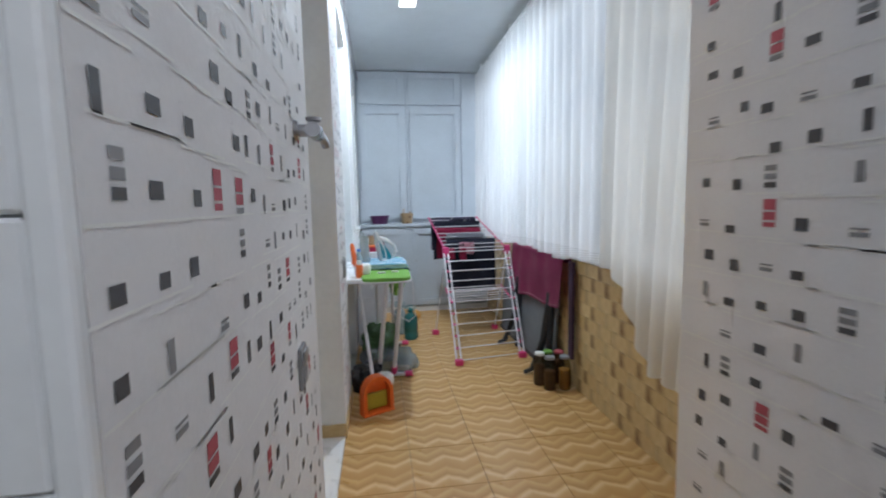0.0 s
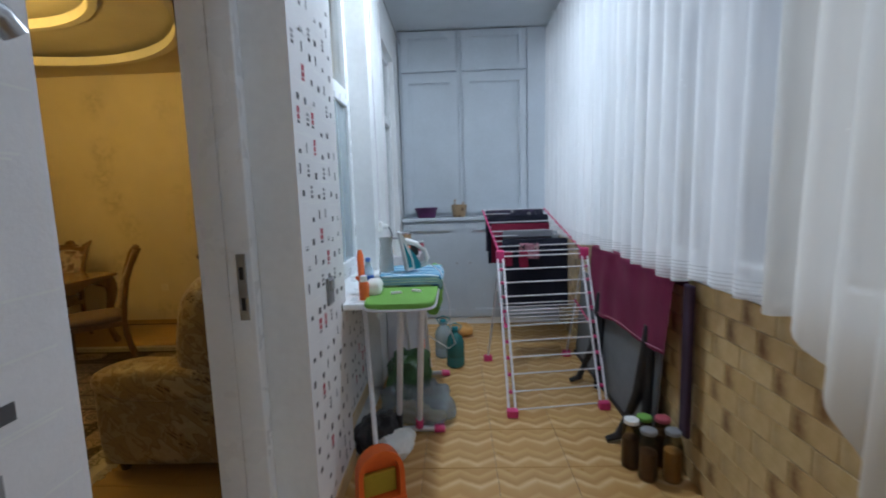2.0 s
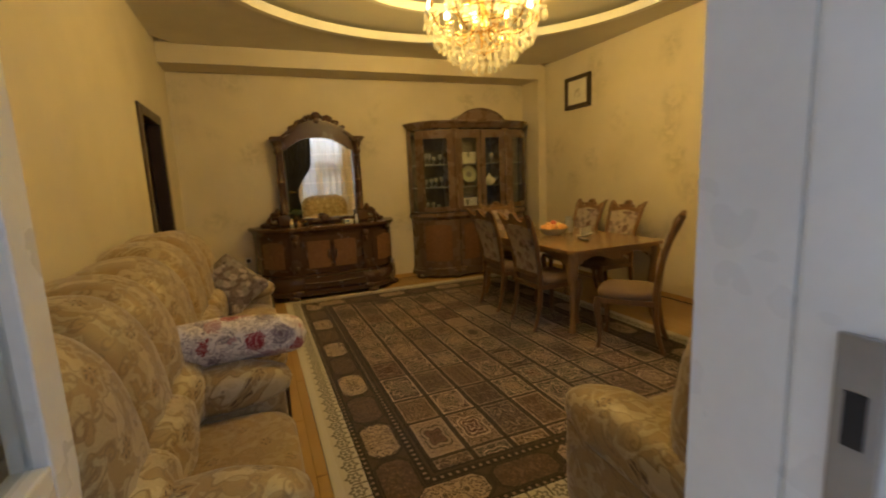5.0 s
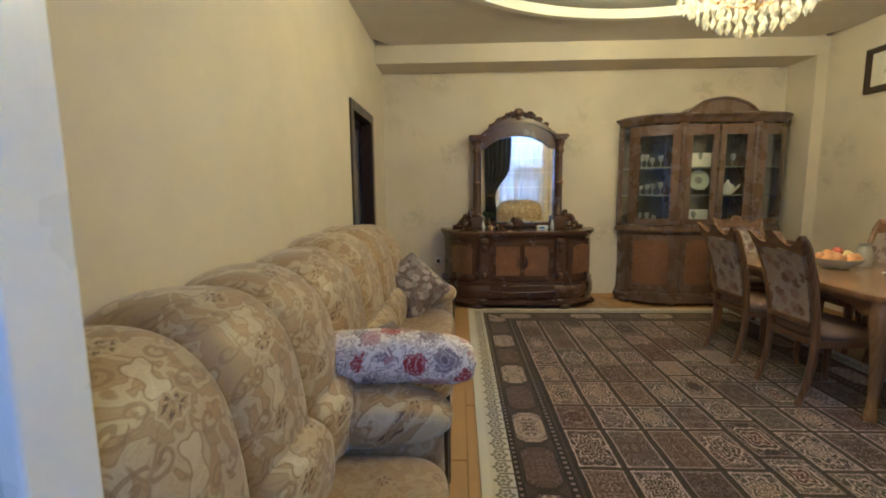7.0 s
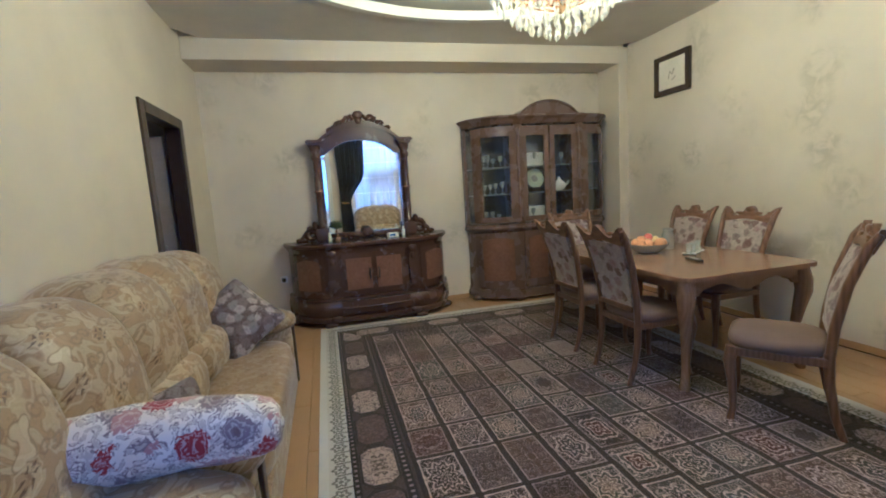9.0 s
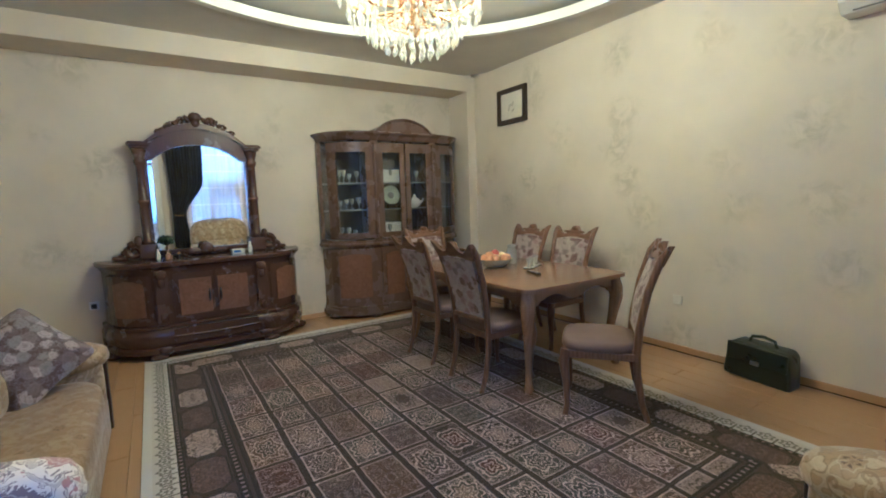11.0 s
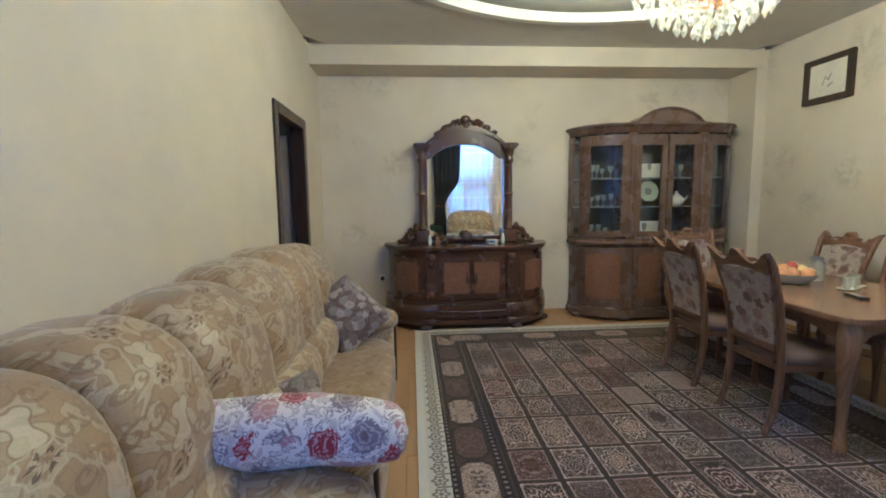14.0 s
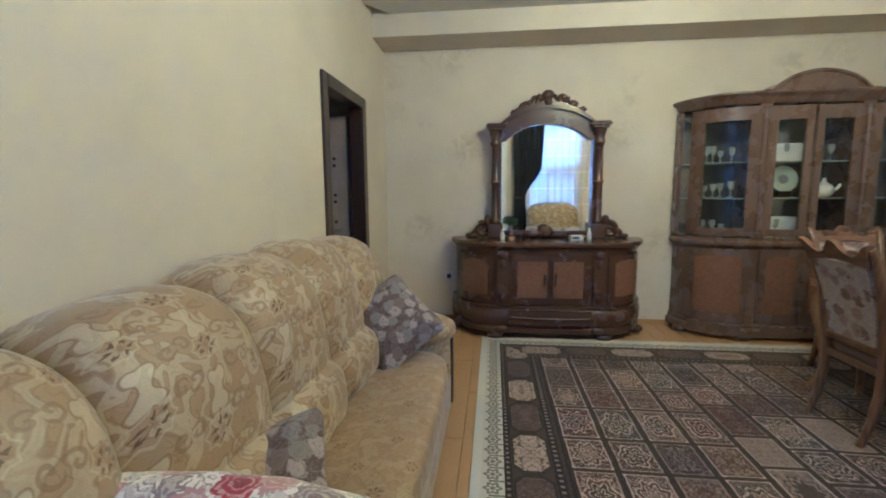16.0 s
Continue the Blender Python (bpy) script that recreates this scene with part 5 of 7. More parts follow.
def dining_chair():
    t = thing("dining_chair", "carved brown wooden chair with a floral back", "chair", group="dining chairs")
    part("seat", cushion(bmesh.new(), (0, 0.015, 0.462), (0.475, 0.46, 0.095), 3.6, None, 32, 10), M_SUEDE, t, "padded taupe seat", 60)
    for a, b in (((-0.21, 0.205, 0.39), (0.21, 0.235, 0.435)), ((-0.19, -0.215, 0.39), (0.19, -0.19, 0.435)), ((-0.225, -0.20, 0.39), (-0.20, 0.22, 0.435)), ((0.20, -0.20, 0.39), (0.225, 0.22, 0.435))):
        part("seat_rail", boxes((a[0], b[0], a[1], b[1], a[2], b[2]), bevel=0.006), M_OAKDARK, t)
    for s in (-1, 1):
        part("leg", pipe(bmesh.new(), [(s * 0.205, 0.215, 0.44), (s * 0.213, 0.227, 0.36), (s * 0.203, 0.212, 0.22), (s * 0.197, 0.205, 0.08), (s * 0.205, 0.218, 0.0)], [0.031, 0.033, 0.024, 0.019, 0.022], 8), M_OAKDARK, t, "", 60)
        part("leg", pipe(bmesh.new(), [(s * 0.20, -0.20, 0.46), (s * 0.20, -0.205, 0.30), (s * 0.20, -0.235, 0.12), (s * 0.20, -0.275, 0.0)], [0.025, 0.024, 0.021, 0.019], 8), M_OAKDARK, t, "", 60)
        part("back_post", pipe(bmesh.new(), [(s * 0.20, -0.20, 0.42), (s * 0.203, -0.215, 0.60), (s * 0.215, -0.255, 0.82), (s * 0.235, -0.32, 1.02), (s * 0.245, -0.355, 1.075)], [0.024, 0.024, 0.023, 0.022, 0.016], 8), M_OAKDARK, t, "", 60)

    def back_y(z):
        return -0.20 - 0.14 * max(0.0, (z - 0.48) / 0.55) ** 1.6
    bm = bmesh.new()
    grid = []
    for i in range(9):
        z = 0.545 + 0.435 * i / 8
        w = 0.168 + 0.03 * i / 8
        grid.append([(u * w, back_y(z) + 0.030 * (1 - u * u) * math.sin(math.pi * min(1, max(0.02, i / 8))) + 0.012, z) for u in [-1 + k / 5 for k in range(11)]])
    fr = [[bm.verts.new(p) for p in row] for row in grid]
    bk = [[bm.verts.new((p[0], back_y(p[2]) - 0.018, p[2])) for p in row] for row in grid]
    for g, flip in ((fr, False), (bk, True)):
        for a, b in zip(g, g[1:]):
            for k in range(10):
                q = (a[k], a[k + 1], b[k + 1], b[k])
                bm.faces.new(q[::-1] if flip else q)
    edge = lambda g: g[0] + [r[-1] for r in g[1:-1]] + g[-1][::-1] + [r[0] for r in g[-2:0:-1]]
    ea, eb = edge(fr), edge(bk)
    for i in range(len(ea)):
        j = (i + 1) % len(ea)
        bm.faces.new((ea[i], eb[i], eb[j], ea[j]))
    part("backrest", bm, M_CHAIRCLOTH, t, "floral padded back", 60)
    bm = bmesh.new()
    pts_t = []
    for i in range(25):
        u = -1 + i / 12
        top = 1.045 + 0.030 * math.cos(u * math.pi * 2) * (1 - 0.2 * abs(u)) + (0.028 * (1 - (u / 0.25) ** 2) if abs(u) < 0.25 else 0) + 0.028 * abs(u) ** 3
        pts_t.append((u * 0.25, top))
    pts_b = [(0.22 * (1 - i / 12), 0.985 + 0.012 * math.cos((1 - i / 12) * math.pi)) for i in range(25)]
    slab(bm, pts_t + pts_b, -0.018, 0.018, "y")
    for v in bm.verts:
        v.co.y += back_y(v.co.z) - 0.003
    part("crest_rail", bm, M_OAKDARK, t, "carved crest rail", 30)
    bm = blob(bmesh.new(), (0, back_y(1.07) + 0.012, 1.075), (0.09, 0.03, 0.05))
    for s in (-1, 1):
        blob(bm, (s * 0.09, back_y(1.04) + 0.014, 1.045), (0.08, 0.02, 0.025)), blob(bm, (s * 0.19, back_y(1.06) + 0.014, 1.045), (0.07, 0.02, 0.03))
    part("crest_carving", bm, M_OAKDARK, t, "", 60)
    part("lower_rail", boxes((-0.185, 0.185, -0.235, -0.205, 0.505, 0.545), bevel=0.008), M_OAKDARK, t)
    return t


dining_table()
chair = dining_chair()
chair.matrix_world = pose(-3.735, 4.79, 0, 0, 0, 0)
for m in (pose(-4.43, 4.80, 0), pose(-4.08, 5.80, 0, 0, 0, 180), pose(-4.68, 5.80, 0, 0, 0, 180), pose(-5.16, 5.25, 0, 0, 0, -90), pose(-2.93, 5.05, 0, 0, 0, 129)):
    copy_thing(chair, m)


# ---- sofas ----
def seat_unit(t, width, arms=0.20, depth=0.88, segs=4, lower=0.0):
    """Frame, arms, seat and a back of puffed segments; the back is at y = 0 and the seat faces +y."""
    h = width / 2
    part("base", boxes((-h + 0.03, h - 0.03, 0.04, depth - 0.03, 0.06, 0.27), bevel=0.02), M_BROCADE2, t)
    for x in (-h + 0.10, h - 0.10):
        for y in (0.10, depth - 0.10):
            part("foot", lathe(bmesh.new(), [(0.022, 0), (0.03, 0.02), (0.028, 0.06)], (x, y, 0), 10), M_DOORWOOD, t)
    inner = width - 2 * arms
    part("seat_cushion", cushion(bmesh.new(), (0, 0.56 * depth + 0.03, 0.355), (inner + 0.02, depth * 0.83, 0.22), 5.0, None, 44, 12), M_SEATCLOTH, t, "gold brocade seat", 60)
    part("front_border", boxes((-h + arms - 0.01, h - arms + 0.01, depth - 0.05, depth - 0.012, 0.08, 0.29), bevel=0.012), M_SEATCLOTH, t)
    for s in (-1, 1):
        bm = bmesh.new()
        x = s * (h - arms / 2)
        cushion(bm, (x, depth * 0.53, 0.335), (arms, depth * 0.90, 0.55), 6.0, None, 28, 12)
        arm = part("arm", bm, M_BROCADE2, t, "padded arm", 60)
        bm = cushion(bmesh.new(), (x, depth * 0.54, 0.535), (arms + 0.09, depth * 0.95, 0.21), 2.6, None, 32, 16, lambda p: p + Vector((0, 0, 0.014 * noise.noise(p * 6))))
        part("arm_roll", bm, M_BROCADE, arm, "", 60)
        part("front_post", boxes((x - 0.035, x + 0.035, depth - 0.025, depth - 0.005, 0.07, 0.55), bevel=0.008), M_DOORWOOD, arm)
    w = (width + 0.06) / segs
    for k in range(segs):
        x = -h - 0.03 + w * (k + 0.5)
        edge = k in (0, segs - 1)

        def puff(p, k=k):
            q = p.copy()
            q.y -= 0.06 * max(0.0, p.z / 0.36) ** 2
            # soft pleats that gather the cover towards the crease above the lumbar roll
            q.y += 0.010 * math.sin(p.x * 42 + 3 * p.z) * max(0.0, 0.25 - p.z) * 2.0
            q.z += 0.018 * noise.noise(Vector((p.x * 4 + k * 7, p.y * 3, 1.7)))
            return q
        drop = 0.035 if edge and segs > 3 else 0.0
        bm = cushion(bmesh.new(), (x, 0.215, 0.79 - drop / 2 - lower), (w * (1.24 if segs > 1 else 0.98), 0.47, 0.74 - drop), 3.1, pose(0, 0, 0, 7, 0, 0), 40, 26, puff)
        seg = part("back_segment", bm, M_BROCADE, t, "puffed brocade back segment", 60)
        bm = cushion(bmesh.new(), (x, 0.37, 0.56), (w * (1.16 if segs > 1 else 0.8), 0.33, 0.30), 2.8, None, 30, 16, lambda p: p + Vector((0, 0.008 * math.sin(p.x * 38), 0.010 * noise.noise(p * 8))))
        part("lumbar_roll", bm, M_BROCADE, seg, "", 60)
    part("back_frame", boxes((-h + 0.05, h - 0.05, 0.0, 0.10, 0.12, 0.92 - lower), bevel=0.03), M_DRAPE, t, "dark back lining")


sofa = thing("sofa", "long gold brocade sofa with puffed back", "sofa", pose(-3.545, 1.455, 0))
seat_unit(sofa, 1.97, segs=4)
armchair = thing("armchair", "gold brocade armchair beside the sofa", "armchair", pose(-1.92, 1.455, 0), "armchairs")
seat_unit(armchair, 1.10, segs=3, lower=0.03)
window_chair = thing("armchair", "gold brocade armchair in front of the window", "armchair", pose(-0.70, 3.86, 0, 0, 0, 90), "armchairs")
seat_unit(window_chair, 1.10, segs=1)


def pillow(name, label, m, size, material):
    t = thing(name, label, "cushion", m)

    def puff(p):
        q = p.copy()
        r = max(abs(p.x) / (size[0] / 2), abs(p.y) / (size[1] / 2))
        q.z *= max(0.12, 1 - r ** 3)
        q.x *= 1 - 0.13 * (1 - (2 * p.y / size[1]) ** 2)
        q.y *= 1 - 0.13 * (1 - (2 * p.x / size[0]) ** 2)
        return q
    bm = cushion(bmesh.new(), (0, 0, 0), size, 6.0, None, 48, 14, puff)
    part("cover", bm, material, t, "", 80)
    return t


pillow("scatter_cushion", "dark flowered cushion leaning on the sofa seat", pose(-4.13, 2.0, 0.655, 0, 50, 10) @ pose(0, 0, 0, 0, 0, 40), (0.50, 0.50, 0.19), M_PILLOW)
pillow("scatter_cushion", "dark flowered cushion lying on the sofa seat", pose(-2.80, 1.93, 0.56, 16, 22, 25), (0.50, 0.46, 0.19), M_PILLOW)
bolster = thing("bolster", "white rose-printed bolster lying across the sofa arms", "bolster", pose(-2.47, 2.03, 0.722, 0, 0, 0))
bm = bmesh.new()
prof = [(0.010, -0.405), (0.045, -0.400), (0.075, -0.383), (0.093, -0.35), (0.102, -0.28), (0.106, -0.14), (0.108, 0.0), (0.106, 0.14), (0.102, 0.25), (0.095, 0.33), (0.082, 0.375), (0.055, 0.398), (0.010, 0.405)]
lathe(bm, prof, (0, 0, 0), 24)
bmesh.ops.transform(bm, verts=bm.verts, matrix=pose(0, 0, 0, -90, 0, 0))
for v in bm.verts:
    v.co.z += 0.010 * noise.noise(v.co * 9) + 0.02 * math.cos(v.co.y * 4) - 0.012
    v.co.x += 0.014 * noise.noise(v.co * 7 + Vector((5, 0, 0)))
part("cover", bm, M_BOLSTER, bolster, "", 60)
for y in (-0.404, 0.404):
    part("end_button", blob(bmesh.new(), (0, y, -0.012), (0.034, 0.014, 0.034)), M_BOLSTER, bolster, "covered end button", 60)

# ---- carpet ----
rug = thing("carpet", "patterned garden carpet in browns with ivory edge", "carpet", pose(-3.74, 4.01, 0))
part("woven_field", boxes((-2.14, 2.14, -1.54, 1.54, 0.0, 0.011), bevel=0.003), M_CARPET, rug)
for s in (-1, 1):
    bm = bmesh.new()
    r2 = random.Random(8)
    for i in range(210):
        y = -1.535 + 3.07 * i / 209
        j = r2.uniform(-0.006, 0.006)
        box(bm, *sorted((s * 2.14, s * (2.14 + r2.uniform(0.035, 0.06)))), y + j - 0.005, y + j + 0.005, 0.0, 0.006)
    tagged(part("fringe", bm, M_FRINGE, rug, "ivory wool fringe"), "", "", "", "stuff")

# ---- chandelier ----
chandelier = thing("chandelier", "brass and crystal chandelier with lit candle bulbs", "chandelier", pose(CH[0], CH[1], 0))
part("canopy", lathe(bmesh.new(), [(0.03, 3.235), (0.07, 3.26), (0.075, 3.30)], (0, 0, 0), 20), M_GOLD, chandelier, "", 50)
part("stem", lathe(bmesh.new(), [(0.012, 2.40), (0.035, 2.44), (0.02, 2.50), (0.05, 2.56), (0.06, 2.62), (0.022, 2.70), (0.03, 2.80), (0.014, 2.86), (0.010, 3.24)], (0, 0, 0), 16), M_GOLD, chandelier, "", 50)


def drop(bm, p, h, r):
    x, y, z = p
    top, low = bm.verts.new((x, y, z)), bm.verts.new((x, y, z - h))
    mid = [bm.verts.new((x + r * math.cos(k * math.tau / 5 + x * 9), y + r * math.sin(k * math.tau / 5 + x * 9), z - h * 0.62)) for k in range(5)]
    for k in range(5):
        bm.faces.new((top, mid[k], mid[(k + 1) % 5])), bm.faces.new((low, mid[(k + 1) % 5], mid[k]))


rng = random.Random(11)
for tier, count, rad, zb, up in ((0, 10, 0.44, 2.64, 0.10), (1, 5, 0.25, 2.76, 0.12)):
    for k in range(count):
        a = k * math.tau / count + 0.3 + tier * 0.3
        c, s = math.cos(a), math.sin(a)
        pts = [(rr * rad * c, rr * rad * s, zz) for rr, zz in ((0.05, zb), (0.3, zb - 0.09), (0.62, zb - 0.10), (0.9, zb - 0.03), (1.0, zb + 0.05))]
        arm = part("arm", pipe(bmesh.new(), pts, 0.009, 6), M_GOLD, chandelier, "curved brass arm", 60)
        part("drip_pan", lathe(bmesh.new(), [(0.012, 0.0), (0.05, 0.012), (0.055, 0.022), (0.014, 0.018)], (rad * c, rad * s, zb + 0.05), 12), M_CRYSTAL, arm, "", 50)
        part("candle", lathe(bmesh.new(), [(0.014, 0.0), (0.014, 0.085)], (rad * c, rad * s, zb + 0.07), 10), M_GOLD, arm)
        bulb = part("bulb", lathe(bmesh.new(), [(0.011, 0.0), (0.021, 0.022), (0.020, 0.045), (0.010, 0.075), (0.003, 0.092)], (rad * c, rad * s, zb + 0.155), 10), M_BULB, arm, "lit candle bulb", 60)
        bulb.visible_shadow = False
        bm = bmesh.new()
        for i in range(7):
            b = a + i * math.tau / 7
            drop(bm, (rad * c + 0.052 * math.cos(b), rad * s + 0.052 * math.sin(b), zb + 0.06), rng.uniform(0.05, 0.10), 0.013)
        tagged(part("pendant_cluster", bm, M_CRYSTAL, arm, "cut crystal drops"), "", "", "", "stuff")
for rad, zt, count, h in ((0.40, 2.60, 34, 0.11), (0.33, 2.54, 30, 0.11), (0.26, 2.48, 26, 0.11), (0.18, 2.42, 18, 0.11), (0.09, 2.38, 9, 0.09)):
    bm = bmesh.new()
    for k in range(count):
        a = k * math.tau / count
        for q in range(3):
            drop(bm, (rad * math.cos(a), rad * math.sin(a), zt + 0.06 - q * 0.035), 0.033, 0.010)
        drop(bm, (rad * math.cos(a), rad * math.sin(a), zt - 0.04), h * rng.uniform(0.6, 0.9), 0.017)
    tagged(part("crystal_tier", bm, M_CRYSTAL, chandelier, "ring of cut crystal drops"), "", "", "", "stuff")
    part("tier_hoop", pipe(bmesh.new(), [(rad * math.cos(i * math.tau / 30), rad * math.sin(i * math.tau / 30), zt + 0.062) for i in range(31)], 0.005, 5), M_GOLD, chandelier)

# ---- things on walls ----
pic = thing("framed_picture", "small drawing in a dark wooden frame", "picture", pose(-5.297, Y1 - 0.004, 2.30))
bm = bmesh.new()
ring(bm, [(-0.255, 0), (0.255, 0), (0.255, 0.42), (-0.255, 0.42)], [(-0.20, 0.052), (0.20, 0.052), (0.20, 0.368), (-0.20, 0.368)], -0.035, 0.0, "y")
part("frame", bm, M_DOORWOOD, pic)
part("sheet", boxes((-0.205, 0.205, -0.014, -0.004, 0.05, 0.37)), M_PRINTPAPER, pic, "ivory paper")
part("drawing", pipe(pipe(bmesh.new(), [(-0.06, -0.016, 0.16), (-0.03, -0.016, 0.24), (0.0, -0.016, 0.20), (0.03, -0.016, 0.255)], 0.004, 5), [(0.0, -0.016, 0.14), (0.05, -0.016, 0.17)], 0.004, 5), M_PRINTINK, pic)


# ---- balcony: cupboards ----
def panel_door(t, name, x0, x1, z0, z1, y, depth=0.038):
    """A painted frame-and-panel door facing -y."""
    w = 0.075
    bm = bmesh.new()
    ring(bm, [(x0, z0), (x1, z0), (x1, z1), (x0, z1)], [(x0 + w, z0 + w), (x1 - w, z0 + w), (x1 - w, z1 - w), (x0 + w, z1 - w)], y - depth, y, "y")
    door = part(name, bm, M_GREYBLUE, t)
    part("panel", boxes((x0 + w, x1 - w, y - 0.008, y - 0.001, z0 + w, z1 - w)), M_GREYBLUE, door)
    bm = bmesh.new()
    ring(bm, [(x0 + w, z0 + w), (x1 - w, z0 + w), (x1 - w, z1 - w), (x0 + w, z1 - w)], [(x0 + w + 0.012, z0 + w + 0.012), (x1 - w - 0.012, z0 + w + 0.012), (x1 - w - 0.012, z1 - w - 0.012), (x0 + w + 0.012, z1 - w - 0.012)], y - 0.016, y - 0.006, "y")
    part("bead", bm, M_GREYBLUE, door)
    return door


low = thing("lower_cupboard", "grey-blue painted built-in cupboard with a ledge", "cupboard")
part("carcass", boxes((XW + 0.01, 1.61, 6.15, 6.74, 0.07, 1.20)), M_GREYBLUE, low)
part("plinth", boxes((XW + 0.01, 1.61, 6.14, 6.74, 0.0, 0.07)), M_WHITE, low, "white plinth strip")
part("ledge", boxes((XW + 0.01, 1.61, 6.10, 6.74, 1.20, 1.24), bevel=0.006), M_GREYBLUE, low)
for x0, x1 in ((-0.12, 0.48), (0.56, 1.15), (1.19, 1.58)):
    d = panel_door(low, "door", x0, x1, 0.10, 1.17, 6.15)
    part("knob", rod(bmesh.new(), (x1 - 0.035 if x0 < 0 else x0 + 0.035, 6.13, 0.72), (x1 - 0.035 if x0 < 0 else x0 + 0.035, 6.095, 0.72), 0.012), M_STEEL, d)
up = thing("upper_cupboard", "tall grey-blue painted built-in cupboard with panel doors", "cupboard")
part("carcass", boxes((XW + 0.01, 1.61, 6.32, 6.74, 1.245, ZB - 0.005)), M_GREYBLUE, up)
for x0, x1 in ((-0.12, 0.49), (0.56, 1.27)):
    d = panel_door(up, "door", x0, x1, 1.29, 2.82, 6.32)
    part("latch", boxes((x1 - 0.045 if x0 < 0 else x0 + 0.012, x1 - 0.012 if x0 < 0 else x0 + 0.045, 6.285, 6.298, 1.98, 2.10), bevel=0.003), M_STEEL, d)
    panel_door(up, "top_door", x0, x1, 2.87, ZB - 0.02, 6.32)
for x0, x1 in ((-0.15, -0.13), (0.51, 0.54), (1.29, 1.60)):
    part("stile", boxes((x0, x1, 6.295, 6.32, 1.25, ZB - 0.01), bevel=0.003), M_GREYBLUE, up)

planter = thing("planter", "small dark purple plastic planter on the ledge", "planter", pose(0.11, 6.20, 1.24))
bm = bmesh.new()
lathe(bm, [(0.10, 0.0), (0.12, 0.09), (0.13, 0.095), (0.13, 0.115), (0.112, 0.115), (0.10, 0.06)], (0, 0, 0), 22, 1.0, 0.6)
part("tub", bm, M_PURPLE, planter, "", 50)
part("soil", lathe(bmesh.new(), [(0.105, 0.085), (0.06, 0.10), (0.01, 0.105)], (0, 0, 0), 16, 1.0, 0.6), plain("dark_soil", (0.035, 0.025, 0.02), 0.95), planter)
pot2 = thing("flower_pot", "small tan patterned flower pot on the ledge", "pot", pose(0.485, 6.20, 1.24))
part("pot_body", lathe(bmesh.new(), [(0.07, 0.0), (0.085, 0.10), (0.09, 0.14), (0.08, 0.14), (0.07, 0.08)], (0, 0, 0), 20), floral("tan_pot_print", (0.40, 0.28, 0.16), (0.12, 0.06, 0.03), (0.25, 0.16, 0.08), (0.5, 0.38, 0.22), 2.0, 0.4), pot2, "", 50)
part("twig", pipe(pipe(bmesh.new(), [(-0.03, 0, 0.10), (-0.05, 0, 0.16), (-0.04, 0.01, 0.20)], 0.008, 6), [(0.03, 0, 0.10), (0.05, 0, 0.17)], 0.008, 6), M_TERRA, pot2)

# ---- balcony: laundry ----
rack = thing("drying_rack", "white folding clothes rack with pink joints", "rack")
FL, FR = Vector((0.79, 3.93, 0.0)), Vector((1.43, 4.02, 0.0))
TL, TR = Vector((0.80, 4.72, 0.99)), Vector((1.50, 4.78, 0.99))
BL, BR = Vector((0.70, 4.96, 0.0)), Vector((1.42, 5.04, 0.0))
WL, WR = Vector((0.715, 5.55, 1.33)), Vector((1.33, 5.60, 1.33))
for a, b in ((FL, TL), (FR, TR)):
    for o in (-0.022, 0.022):
        part("leg", rod(bmesh.new(), a + Vector((o, 0, 0.02)), b + Vector((o, 0, 0)), 0.0085, None, 8), M_RACK, rack, "", 60)
for a, b in ((BL, TL), (BR, TR)):
    part("leg", rod(bmesh.new(), a + Vector((0, 0, 0.02)), b, 0.0085, None, 8), M_RACK, rack, "", 60)
for a, b in ((TL, WL), (TR, WR)):
    part("wing_rail", rod(bmesh.new(), a, b, 0.008, None, 8), M_PINK, rack, "pink wing rail", 60)
for i in range(11):
    t = 0.035 + 0.955 * i / 10
    a, b = FL.lerp(TL, t), FR.lerp(TR, t)
    r = part("rod", rod(bmesh.new(), a, b, 0.0055, None, 8), M_RACK, rack, "", 60)
    for e in (a, b):
        part("clip", boxes((e.x - 0.013, e.x + 0.013, e.y - 0.013, e.y + 0.013, e.z - 0.010, e.z + 0.010), bevel=0.003), M_PINK, r)
for i in range(10):
    t = 0.06 + 0.94 * i / 9
    part("rod", rod(bmesh.new(), TL.lerp(WL, t), TR.lerp(WR, t), 0.005, None, 8), M_RACK, rack, "", 60)
for i in range(7):
    y = 4.36 + 0.065 * i
    z = 0.50 + 0.012 * i
    part("shelf_rod", rod(bmesh.new(), (0.80, y, z), (1.44, y + 0.06, z), 0.005, None, 8), M_RACK, rack, "", 60)
for x, y in ((0.80, 4.34), (1.44, 4.40)):
    part("shelf_side", rod(bmesh.new(), (x, y, 0.50), (x, y + 0.44, 0.575), 0.008), M_PINK, rack)
for p, s in ((TL, 0.034), (TR, 0.034)):
    part("joint", boxes((p.x - s, p.x + s, p.y - 0.03, p.y + 0.03, p.z - 0.06, p.z + 0.04), bevel=0.010), M_PINK, rack, "pink plastic hinge joint")
for p in (FL, FR, BL, BR):
    part("foot", boxes((p.x - 0.038, p.x + 0.038, p.y - 0.028, p.y + 0.028, 0.0, 0.055), bevel=0.010), M_PINK, rack, "pink plastic foot")


